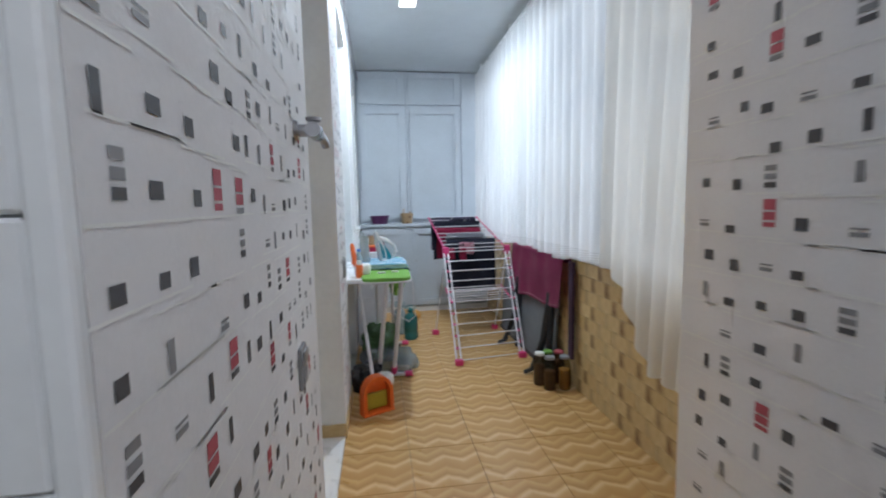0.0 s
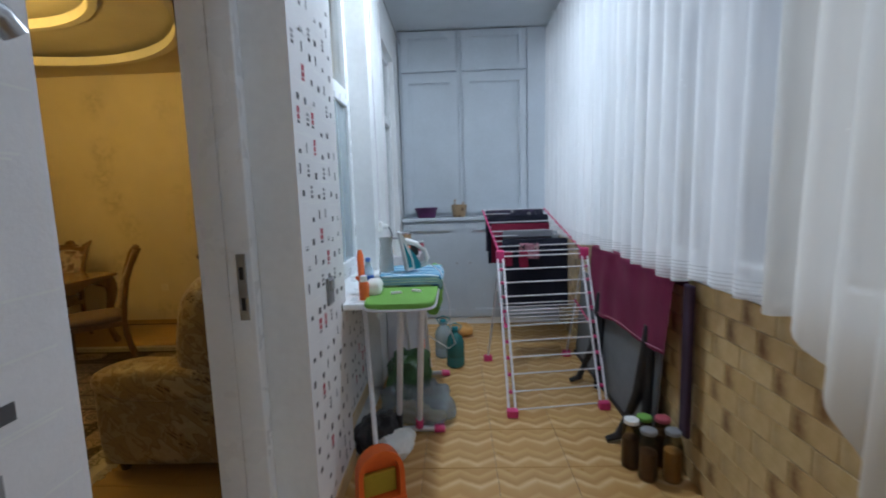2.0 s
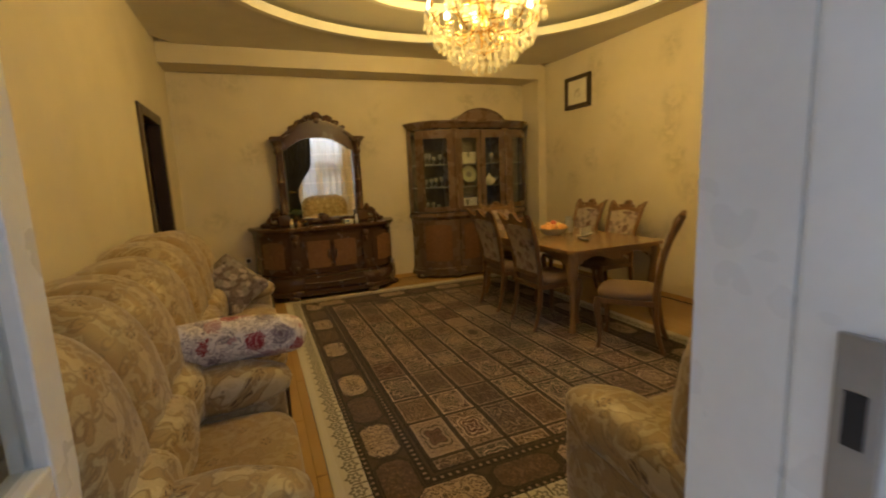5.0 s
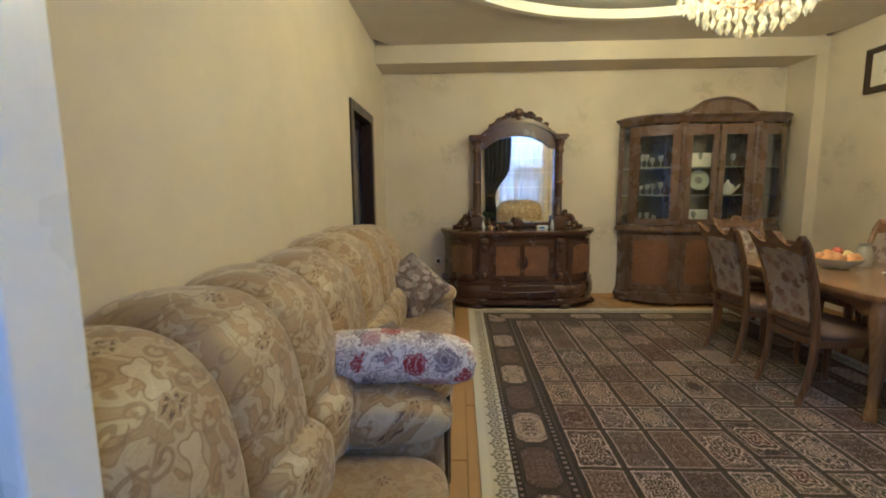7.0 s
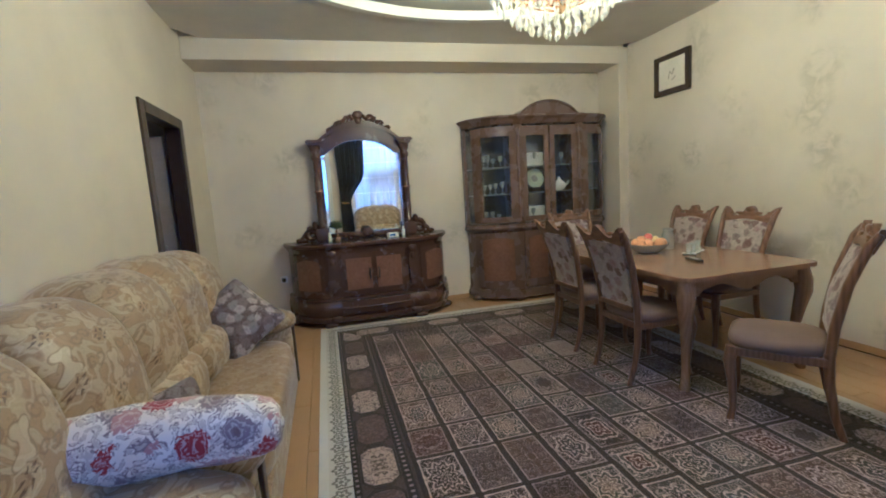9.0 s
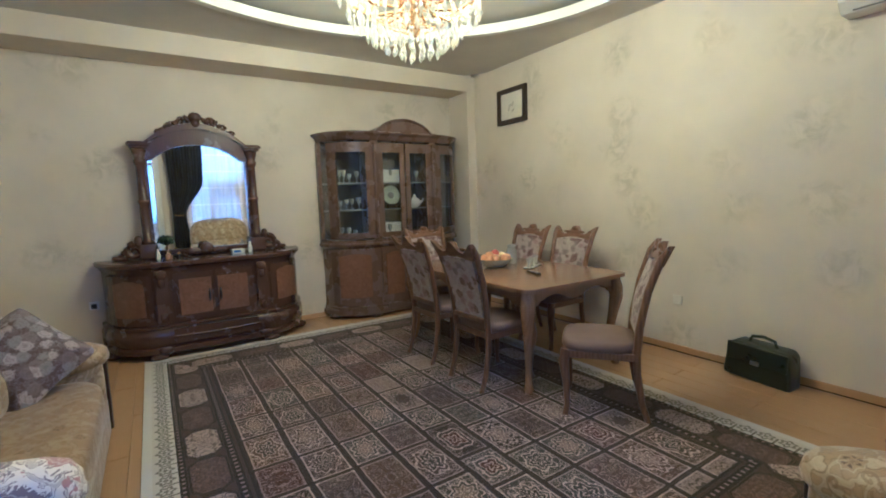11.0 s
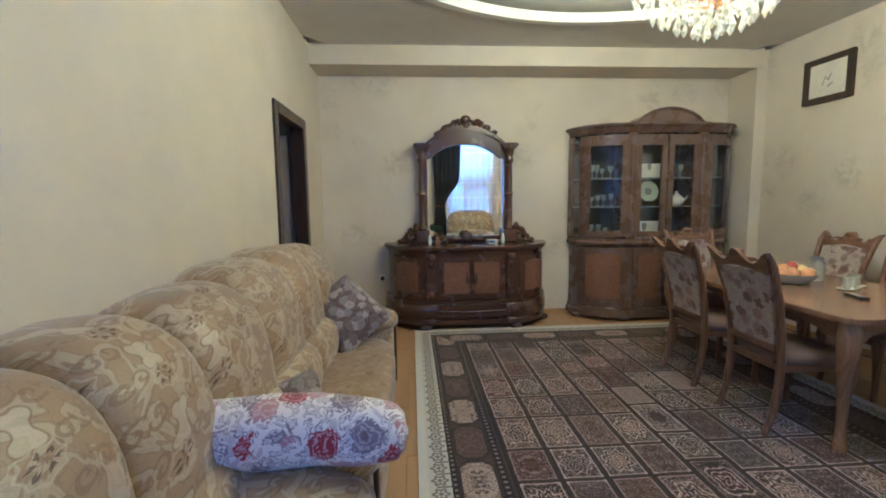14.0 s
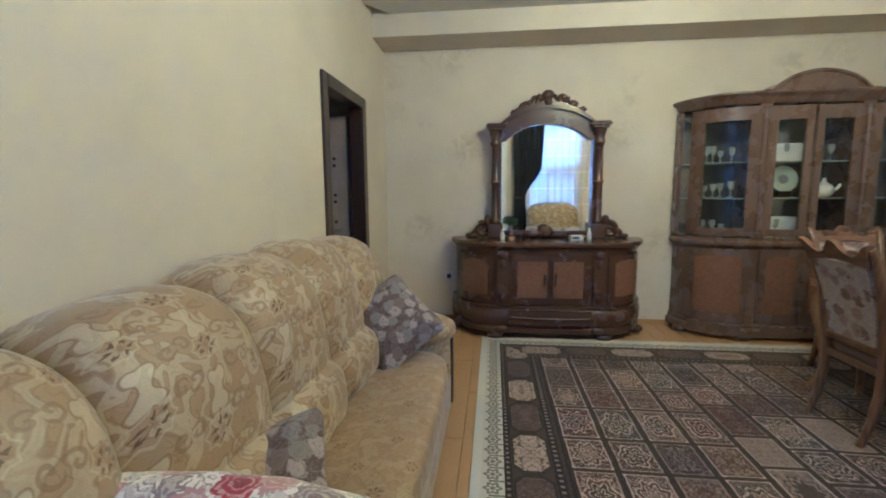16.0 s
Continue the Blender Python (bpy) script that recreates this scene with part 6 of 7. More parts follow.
def cloth_over(name, label, x0, x1, y, z, front, back, material, thick=0.012, seed=1, lean=0.0):
    """Cloth hung over a rod that runs along x at (y, z): front and back are how far it hangs down on either side."""
    t = thing(name, label, "laundry")
    bm = bmesh.new()
    nx, rows = 14, []
    path = [(-0.018 - 0.012 * k / 6, -front * k / 6) for k in range(6, 0, -1)] + [(-0.014, 0.004), (0.0, 0.014), (0.014, 0.004)] + [(0.018 + 0.012 * k / 6, -back * k / 6) for k in range(1, 7)]
    for u in range(nx + 1):
        x = x0 + (x1 - x0) * u / nx
        row = []
        for dy, dz in path:
            w = 0.020 * noise.noise(Vector((x * 9, seed * 3.1, dz * 3))) * min(1, abs(dz) * 6)
            row.append(bm.verts.new((x, y + dy + w + lean * (x - x0), z + dz + 0.02 * noise.noise(Vector((x * 5, seed, 0))) * (abs(dz) > 0.05))))
        rows.append(row)
    for a, b in zip(rows, rows[1:]):
        for k in range(len(path) - 1):
            bm.faces.new((a[k], b[k], b[k + 1], a[k + 1]))
    bmesh.ops.solidify(bm, geom=bm.faces[:], thickness=thick)
    part("cloth", bm, material, t, "", 60)
    return t


cloth_over("folded_trousers", "dark navy printed trousers hung on the rack", 0.74, 1.30, 5.50, 1.318, 0.10, 0.40, M_NAVYPRINT, 0.045, seed=1)
cloth_over("knit_sweater", "navy knitted sweater hung on the rack", 0.75, 1.32, 5.36, 1.270, 0.12, 0.45, M_NAVY, 0.04, seed=2)
cloth_over("shirt", "crimson shirt hung on the rack", 0.77, 1.30, 5.20, 1.20, 0.09, 0.35, M_CRIMSON, 0.03, seed=3)
cloth_over("grey_towel", "thin grey towel hung on the rack", 0.86, 1.30, 5.07, 1.145, 0.04, 0.30, plain("grey_cloth", (0.24, 0.24, 0.27), 0.95, grain=100, bump=0.4), seed=4)
cloth_over("trousers", "long dark navy trousers hung on the rack", 0.84, 1.40, 4.93, 1.085, 0.58, 0.45, M_NAVY, 0.02, seed=5)
cloth_over("child_shirt", "pink and dark printed shirt hung on the rack", 0.98, 1.14, 4.86, 1.055, 0.12, 0.14, floral("pink_print", (0.50, 0.17, 0.24), (0.06, 0.04, 0.06), (0.6, 0.4, 0.42), (0.4, 0.1, 0.16), 2.5, 0.4), seed=6)
cloth_over("socks", "small dark red patterned socks hung on the rack", 0.84, 0.90, 4.745, 1.0, 0.11, 0.10, M_CRIMSON, seed=7)
cloth_over("socks", "small dark red patterned socks hung on the rack", 0.96, 1.03, 4.75, 1.0, 0.12, 0.10, M_CRIMSON, seed=8)

stand = thing("folding_table", "dark folded table standing on edge by the parapet", "table", pose(1.57, 4.0, 0))
part("board", boxes((-0.012, 0.012, -0.40, 0.76, 0.70, 1.04), bevel=0.01), M_DARK, stand)
for y in (-0.42, 0.44):
    part("leg", pipe(bmesh.new(), [(-0.03, y, 0.72), (-0.09, y + 0.01, 0.3), (-0.19, y + 0.03, 0.04), (-0.26, y + 0.04, 0.012)], [0.036, 0.034, 0.026, 0.018], 8), M_DARK, stand, "", 60)
    part("leg", pipe(bmesh.new(), [(-0.03, y, 0.72), (-0.05, y - 0.02, 0.3), (-0.10, y - 0.12, 0.012)], [0.034, 0.032, 0.020], 8), M_DARK, stand, "", 60)
towel = thing("towel", "large magenta bath towel draped over the folded table", "towel")
bm = bmesh.new()
rows = []
ny = 34
for i in range(ny + 1):
    u = i / ny
    y = 3.29 + 1.36 * u
    drop_front = 0.41 + 0.09 * u + 0.012 * math.sin(u * 9)
    row = []
    for k in range(9, -1, -1):
        d = drop_front * k / 9
        row.append(bm.verts.new((1.522 - 0.012 * k / 9 + 0.016 * noise.noise(Vector((y * 5, 1, d * 4))), y + 0.05 * (k / 9) * (1 - u), 1.045 - d)))
    for x, z in ((1.532, 1.058), (1.56, 1.066), (1.588, 1.058)):
        row.append(bm.verts.new((x, y, z + 0.006 * noise.noise(Vector((y * 6, 0, 0))))))
    for k in range(1, 6):
        row.append(bm.verts.new((1.596, y, 1.045 - 0.05 * k / 5)))
    rows.append(row)
for a, b in zip(rows, rows[1:]):
    for k in range(len(a) - 1):
        bm.faces.new((a[k], b[k], b[k + 1], a[k + 1]))
bmesh.ops.solidify(bm, geom=bm.faces[:], thickness=0.010)
part("cloth", bm, M_TOWEL, towel, "", 60)
part("hem_stripe", pipe(bmesh.new(), [(1.503, 3.35 + 1.29 * i / 20, 0.655 - 0.085 * i / 20 - 0.012 * math.sin(i / 20 * 9)) for i in range(21)], 0.003, 5), plain("pink_hem", (0.42, 0.16, 0.24), 0.9), towel)
cloth = thing("dark_cloth", "dark purple cloth hanging behind the towel", "cloth")
bm = boxes((1.555, 1.585, 3.19, 3.27, 0.25, 1.03), bevel=0.012)
part("cloth", bm, plain("dark_purple_cloth", (0.040, 0.018, 0.042), 0.95, vary=0.3, grain=80, bump=0.5), cloth)
board = thing("grey_board", "slate-grey framed board leaning on the parapet", "board", pose(1.53, 4.35, 0, 0, 4, 0))
part("sheet", boxes((-0.012, 0.012, -0.85, 0.75, 0.02, 0.78), bevel=0.004), M_GREYBOX, board)
part("edge", boxes((-0.02, 0.02, -0.88, 0.78, 0.0, 0.03), bevel=0.004), M_DARK, board)

for k, (x, y, lid, fill) in enumerate(((1.405, 3.26, M_GREY, M_TERRA), (1.525, 3.25, M_GREY, M_FRUIT), (1.36, 3.37, M_WHITE, M_LEAF), (1.44, 3.40, M_GREENCLOTH, M_LEAF), (1.53, 3.38, M_RED, M_TERRA))):
    jar = thing("preserve_jar", "glass jar of preserves standing on the floor", "jar", pose(x, y, 0), "preserve jars")
    g = part("glass", lathe(bmesh.new(), [(0.042, 0.0), (0.048, 0.01), (0.049, 0.19), (0.037, 0.235), (0.036, 0.255)], (0, 0, 0), 16), M_JAR, jar, "", 50)
    g.visible_shadow = False
    part("contents", lathe(bmesh.new(), [(0.040, 0.006), (0.043, 0.02), (0.043, 0.155 + 0.008 * k), (0.01, 0.16 + 0.008 * k)], (0, 0, 0), 14), M_PRESERVE if k % 2 == 0 else fill, jar, "", 50)
    part("lid", lathe(bmesh.new(), [(0.040, 0.252), (0.040, 0.270), (0.034, 0.273)], (0, 0, 0), 16), lid, jar)

# ironing board and what is on it
ib = thing("ironing_board", "ironing board with a green cover and white legs", "ironing board")
IBZ = 0.955
pts = [(-0.055, 4.56)] + [(-0.055 + 0.0, 3.60)] + [(0.135 - 0.19 * math.copysign(abs(math.cos(a)) ** 0.55, math.cos(a)), 3.44 - 0.16 * abs(math.sin(a)) ** 0.55) for a in [i * math.pi / 14 for i in range(15)]] + [(0.325, 3.60), (0.325, 4.56)]
bm = slab(bmesh.new(), pts, IBZ - 0.035, IBZ)
bmesh.ops.bevel(bm, geom=[e for e in bm.edges if abs(e.verts[0].co.z - e.verts[1].co.z) < 1e-5 and len(e.link_faces) == 2], offset=0.012, segments=3, profile=0.5, affect="EDGES")
part("cover", bm, M_GREENCLOTH, ib, "bright green padded cover", 40)
part("hem", pipe(bmesh.new(), [(x + 0.0, y, IBZ - 0.035) for x, y in pts], 0.008, 6), M_RACK, ib)
for x0, x1 in ((0.14, 0.05), (0.25, 0.18)):
    part("leg", rod(bmesh.new(), (x0, 3.37, IBZ - 0.04), (x1, 3.74, 0.05), 0.018, None, 10), M_RACK, ib, "", 60)
for x in (0.05, 0.20):
    part("leg", rod(bmesh.new(), (x, 4.10, IBZ - 0.04), (x, 4.62, 0.05), 0.012, None, 10), M_RACK, ib, "", 60)
for y, x1 in ((3.74, 0.34), (4.63, 0.36)):
    foot = part("foot_bar", rod(bmesh.new(), (-0.06, y, 0.032), (x1 - 0.06, y, 0.032), 0.017, None, 12), M_RACK, ib, "", 60)
    part("end_cap", rod(bmesh.new(), (x1 - 0.065, y, 0.032), (x1, y, 0.032), 0.026, 0.024, 12), M_PINK, foot, "pink rubber end cap", 50)
part("leg_collar", rod(bmesh.new(), (0.180, 3.735, 0.05), (0.185, 3.712, 0.11), 0.025, None, 10), M_PINK, ib)
part("leg_collar", rod(bmesh.new(), (0.050, 3.735, 0.05), (0.060, 3.69, 0.16), 0.024, None, 10), M_DARK, ib)


def stripes(name, cols, scale):
    n = Net(name)
    x, y, z = n.xyz()
    f = n.math("FRACT", n.math("ADD", n.math("MULTIPLY", y, scale), n.math("MULTIPLY", n.noise(3.0), 0.5)))
    n.bump(n.noise(160.0), 0.4, 0.002)
    return n.done(n.ramp(f, [(i / len(cols), c) for i, c in enumerate(cols)], "CONSTANT"), 0.9)


for name, label, y0, y1, z, mat in (("pressing_cloth", "dark teal and green striped cloth on the board", 3.70, 4.02, IBZ + 0.001, stripes("dark_stripe_cloth", ((0.02, 0.06, 0.09), (0.05, 0.14, 0.10), (0.02, 0.05, 0.06), (0.16, 0.22, 0.10)), 11.0)),
                                    ("folded_towel", "folded blue and white striped towel under the iron", 3.95, 4.40, IBZ + 0.012, stripes("blue_stripe_towel", ((0.03, 0.22, 0.42), (0.42, 0.60, 0.70), (0.02, 0.14, 0.30), (0.16, 0.40, 0.55), (0.55, 0.68, 0.75)), 9.0))):
    t = thing(name, label, "cloth")
    bm = bmesh.new()
    cushion(bm, (0.135, (y0 + y1) / 2, z + 0.004), (0.43, y1 - y0, 0.018), 7.0, None, 40, 10, lambda p: p + Vector((0, 0, 0.008 * noise.noise(p * 14))))
    for v in bm.verts:
        if v.co.x > 0.33:
            v.co.z -= 0.02 + (v.co.x - 0.33) * 0.6
    part("cloth", bm, mat, t, "", 60)

iron = thing("steam_iron", "white and teal steam iron stood on its heel", "iron", pose(0.10, 4.10, IBZ + 0.036, 0, 0, 12) @ pose(0, 0, 0, 0, -10, 0))
bm = bmesh.new()
slab(bm, [(-0.055, 0.0), (0.055, 0.0), (0.058, 0.10), (0.040, 0.19), (0.012, 0.265), (0.0, 0.275), (-0.012, 0.265), (-0.040, 0.19), (-0.058, 0.10)], -0.012, 0.0, "x")
part("soleplate", bm, M_STEEL, iron, "steel soleplate")
part("skirt", slab(bmesh.new(), [(0, 0), (0.05, 0), (0.055, 0.06), (0.045, 0.14), (0.014, 0.268), (0, 0.272)], -0.046, 0.046, "y"), M_WHITE, iron, "white plastic skirt")
part("water_tank", slab(bmesh.new(), [(0.05, 0.0), (0.095, 0.0), (0.10, 0.03), (0.075, 0.10), (0.046, 0.15), (0.055, 0.06)], -0.034, 0.034, "y"), M_TEAL, iron, "teal water tank")
part("side_panel", slab(bmesh.new(), [(0.012, 0.02), (0.04, 0.02), (0.042, 0.08), (0.012, 0.20)], -0.0475, 0.0475, "y"), M_TEAL, iron, "teal side panel")
part("grip", pipe(bmesh.new(), [(0.08, 0, 0.012), (0.135, 0, 0.018), (0.155, 0, 0.05), (0.145, 0, 0.11), (0.10, 0, 0.165), (0.03, 0, 0.205)], [0.022, 0.02, 0.018, 0.018, 0.018, 0.02], 8), M_WHITE, iron, "white handle", 60)
part("cord", pipe(bmesh.new(), [(0.14, 0, 0.02), (0.18, -0.02, -0.01), (0.21, -0.10, -0.04), (0.225, -0.12, -0.25), (0.20, -0.08, -0.48), (0.23, 0.05, -0.62), (0.20, 0.25, -0.72), (0.05, 0.4, -0.6)], 0.004, 6), M_RACK, iron)
for x, y, a in ((0.10, 3.52, 20), (0.21, 3.56, -30)):
    peg = thing("clothes_peg", "white plastic clothes peg on the green cover", "peg", pose(x, y, IBZ + 0.006, 0, 0, a), "clothes pegs")
    part("body", boxes((-0.03, 0.03, -0.008, 0.0, -0.004, 0.006), (-0.03, 0.028, 0.002, 0.010, -0.004, 0.008), bevel=0.002), M_WHITE, peg)

# dustpan with its long handle
pan = thing("dustpan", "orange long-handled dustpan leaning by the wall", "dustpan", pose(0.03, 3.13, 0.0, 0, 0, 26))
arch = [(-0.12, 0.0), (0.12, 0.0)] + [(0.115 * math.cos(a), 0.15 + 0.125 * math.sin(a)) for a in [i * math.pi / 12 for i in range(13)]]
inner = [(-0.09, 0.02), (0.09, 0.02)] + [(0.092 * math.cos(a), 0.148 + 0.10 * math.sin(a)) for a in [i * math.pi / 12 for i in range(13)]]
part("rim", ring(bmesh.new(), arch, inner, -0.05, 0.02, "y"), M_ORANGE, pan, "orange plastic rim")
part("back", slab(bmesh.new(), arch, 0.02, 0.03, "y"), M_ORANGE, pan)
part("brush_cover", boxes((-0.085, 0.085, -0.01, 0.018, 0.025, 0.145), bevel=0.008), M_YELLOW, pan, "mustard plastic insert")
part("front_lip", boxes((-0.122, 0.122, -0.06, -0.045, 0.0, 0.016), bevel=0.004), M_ORANGE, pan)
stick = part("stick", rod(bmesh.new(), (0.0, 0.03, 0.20), (0.10, 0.57, 1.16), 0.013, None, 12), M_RACK, pan, "white tube handle", 60)
part("grip", pipe(bmesh.new(), [(0.084, 0.485, 1.01), (0.091, 0.523, 1.08), (0.099, 0.562, 1.15), (0.102, 0.58, 1.185)], [0.018, 0.02, 0.02, 0.012], 10), M_ORANGE, stick, "orange grip", 60)
part("hook", pipe(bmesh.new(), [(0.086, 0.49, 1.02), (0.06, 0.45, 1.035), (0.04, 0.43, 1.05)], 0.010, 8), M_ORANGE, stick, "", 60)

# things on the window board
bottle = thing("water_bottle", "small clear water bottle with a blue cap", "bottle", pose(-0.08, 3.66, 0.94))
g = part("body", lathe(bmesh.new(), [(0.028, 0.0), (0.032, 0.01), (0.032, 0.12), (0.027, 0.14), (0.014, 0.17), (0.013, 0.185)], (0, 0, 0), 16), M_BLUEGLASS, bottle, "", 50)
g.visible_shadow = False
part("cap", lathe(bmesh.new(), [(0.016, 0.183), (0.016, 0.203), (0.012, 0.206)], (0, 0, 0), 12), M_LABELBLUE, bottle)
part("label", lathe(bmesh.new(), [(0.0325, 0.05), (0.0328, 0.052), (0.0328, 0.10), (0.0325, 0.102)], (0, 0, 0), 16), M_LABELBLUE, bottle, "blue paper label")
vase = thing("glass_vase", "tall clear glass vase on the window board", "vase", pose(-0.05, 4.16, 0.94))
g = part("body", lathe(bmesh.new(), [(0.05, 0.0), (0.055, 0.01), (0.05, 0.12), (0.04, 0.24), (0.046, 0.275), (0.042, 0.275), (0.035, 0.22), (0.045, 0.02)], (0, 0, 0), 20), M_CLEARGLASS, vase, "", 50)
can = thing("spray_can", "small orange and brown tin on the window board", "tin", pose(-0.07, 3.47, 0.94))
part("body", lathe(bmesh.new(), [(0.026, 0), (0.028, 0.005), (0.028, 0.09), (0.02, 0.10)], (0, 0, 0), 14), M_ORANGE, can, "", 50)
part("cap", lathe(bmesh.new(), [(0.02, 0.098), (0.02, 0.13), (0.014, 0.133)], (0, 0, 0), 12), M_WHITE, can)
bagw = thing("white_pouch", "crumpled white pouch on the window board", "pouch", pose(-0.03, 3.56, 0.94))
part("body", cushion(bmesh.new(), (0, 0, 0.05), (0.10, 0.14, 0.10), 2.6, None, 20, 12, lambda p: p * (1 + 0.15 * noise.noise(p * 30))), M_WHITE, bagw, "", 40)

sock = thing("wall_socket", "white wall socket with a hanging cable", "socket", pose(XW, 4.62, 1.22))
part("box", boxes((0.0, 0.035, -0.04, 0.04, 0.0, 0.08), bevel=0.008), M_WHITE, sock)
part("plug", rod(bmesh.new(), (0.035, 0.0, 0.04), (0.075, 0, 0.04), 0.02, 0.016, 12), M_WHITE, sock)
part("cable", pipe(bmesh.new(), [(0.075, 0, 0.04), (0.10, 0.02, -0.02), (0.07, 0.04, -0.2), (0.06, 0.06, -0.4)], 0.005, 6), M_DARK, sock)
part("wire_up", pipe(bmesh.new(), [(0.006, 0.0, 0.08), (0.008, 0.015, 0.5), (0.006, -0.01, 1.2), (0.008, 0.0, 2.08)], 0.005, 6), M_RACK, sock)

shelf = thing("storage_shelf", "low white shelf crowded with small jars and tools", "shelf", pose(-0.02, 4.98, 0))
for z in (0.0, 0.50, 0.98):
    part("board", boxes((-0.14, 0.15, -0.26, 0.26, z, z + 0.02), bevel=0.003), M_RACK, shelf)
for y in (-0.26, 0.25):
    for z0, z1 in ((0.02, 0.50), (0.52, 0.98)):
        part("side", boxes((-0.13, 0.15, y, y + 0.01, z0, z1)), M_RACK, shelf)
part("back", boxes((-0.14, -0.13, -0.25, 0.25, 0.02, 0.98)), M_RACK, shelf)
for name, label, x, y, z, r, hgt, mat in (("red_bowl", "red and yellow plastic bowl on the shelf", 0.02, 4.86, 1.0, 0.06, 0.05, M_CRIMSON), ("tin_cup", "white enamel cup on the shelf", -0.06, 4.82, 1.0, 0.04, 0.14, M_WHITE), ("dark_jar", "dark jar with a steel lid on the shelf", 0.09, 4.80, 1.0, 0.035, 0.10, M_DARK),
                                          ("red_box", "red tub on the shelf", 0.10, 5.10, 1.0, 0.05, 0.07, M_RED), ("brown_jar", "brown glass jar on the shelf", 0.0, 5.05, 1.0, 0.04, 0.16, M_TERRA), ("blue_tub", "blue plastic tub on the lower shelf", 0.05, 4.95, 0.52, 0.09, 0.16, M_LABELBLUE), ("orange_tub", "orange plastic tub on the lower shelf", 0.04, 4.92, 0.02, 0.10, 0.22, M_ORANGE)):
    t = thing(name, label, name.split("_")[1], pose(x, y, z))
    part("body", lathe(bmesh.new(), [(r * 0.8, 0), (r * 0.95, hgt * 0.1), (r, hgt * 0.9), (r * 0.9, hgt)], (0, 0, 0), 16), mat, t, "", 50)
    part("lid", lathe(bmesh.new(), [(r * 1.02, hgt), (r * 1.02, hgt + 0.012), (r * 0.9, hgt + 0.016)], (0, 0, 0), 16), M_ORANGE if "bowl" in name else M_STEEL, t)

# bags and jugs on the floor
def sack(name, label, at, size, material, seed):
    t = thing(name, label, "bag", pose(*at))
    off = Vector((seed * 7.3, 0, 0))
    part("bag", cushion(bmesh.new(), (0, 0, size[2] / 2), size, 2.6, None, 52, 30, lambda p: Vector((p.x, p.y, max(p.z, -size[2] / 2))) * (1 + 0.40 * noise.noise(p * 7 + off) + 0.16 * (1 - 2 * abs(noise.noise(p * 15 + off))) + 0.07 * (1 - 2 * abs(noise.noise(p * 34 + off))))), material, t, "crumpled film", 30)
    return t


sack("plastic_bag", "clear crumpled plastic bag under the ironing board", (0.14, 4.02, 0.0), (0.40, 0.46, 0.15), M_BAG, 1)
sack("green_bag", "green plastic bag under the ironing board", (0.06, 4.36, 0.0), (0.30, 0.34, 0.30), M_GREENBAG, 2)
sack("black_bag", "black and white bag on the floor by the wall", (-0.06, 3.58, 0.0), (0.22, 0.24, 0.20), M_DARK, 3)
sack("white_bag", "white crumpled carrier bag on the floor", (0.05, 3.50, 0.0), (0.20, 0.22, 0.12), M_WHITE, 4)
sack("green_cloth_bag", "bright green bag hanging below the board", (0.25, 4.44, 0.62), (0.14, 0.26, 0.32), M_GREENCLOTH, 5)
sack("onion_net", "orange net of onions on the floor", (0.46, 5.72, 0.0), (0.22, 0.20, 0.12), M_FRUIT, 6)
for x, y, m in ((0.41, 4.86, M_GREENGLASS), (0.30, 5.10, M_BLUEGLASS)):
    jug = thing("water_jug", "large teal plastic water jug on the floor" if m is M_GREENGLASS else "large clear plastic water jug on the floor", "jug", pose(x, y, 0))
    part("body", lathe(bmesh.new(), [(0.065, 0), (0.078, 0.015), (0.078, 0.08), (0.074, 0.09), (0.078, 0.10), (0.078, 0.22), (0.06, 0.27), (0.028, 0.30), (0.026, 0.33)], (0, 0, 0), 20), m, jug, "", 40)
    part("cap", lathe(bmesh.new(), [(0.03, 0.328), (0.03, 0.352), (0.024, 0.355)], (0, 0, 0), 14), M_TEAL, jug)
    part("carry_handle", pipe(bmesh.new(), [(0.03, 0, 0.31), (0.06, 0, 0.36), (0.0, 0, 0.385), (-0.06, 0, 0.36), (-0.03, 0, 0.31)], 0.006, 6), M_TEAL, jug)

# wall fittings
valve = thing("wall_valve", "worn chrome water valve on the papered wall", "valve", pose(XW + 0.006, 1.46, 1.74))
part("flange", rod(bmesh.new(), (0, 0, 0), (0.012, 0, 0), 0.034, 0.028, 18), M_CHROME, valve, "", 50)
part("body", rod(rod(bmesh.new(), (0.01, 0, 0), (0.075, 0.0, 0), 0.020, None, 12), (0.06, -0.035, 0.0), (0.06, 0.08, 0.0), 0.024, None, 12), M_CHROME, valve, "", 50)
part("spout", pipe(bmesh.new(), [(0.06, 0.07, 0.0), (0.065, 0.11, 0.0), (0.075, 0.15, -0.012), (0.078, 0.165, -0.03)], [0.020, 0.018, 0.016, 0.015], 10), M_CHROME, valve, "", 60)
part("knob", lathe(bmesh.new(), [(0.012, 0.0), (0.012, 0.014), (0.024, 0.018), (0.026, 0.028), (0.012, 0.032)], (0.06, 0.0, 0.012), 12), M_CHROME, valve, "", 50)
part("lever", blob(bmesh.new(), (0.065, 0.095, 0.022), (0.024, 0.075, 0.014)), M_CHROME, valve, "", 60)
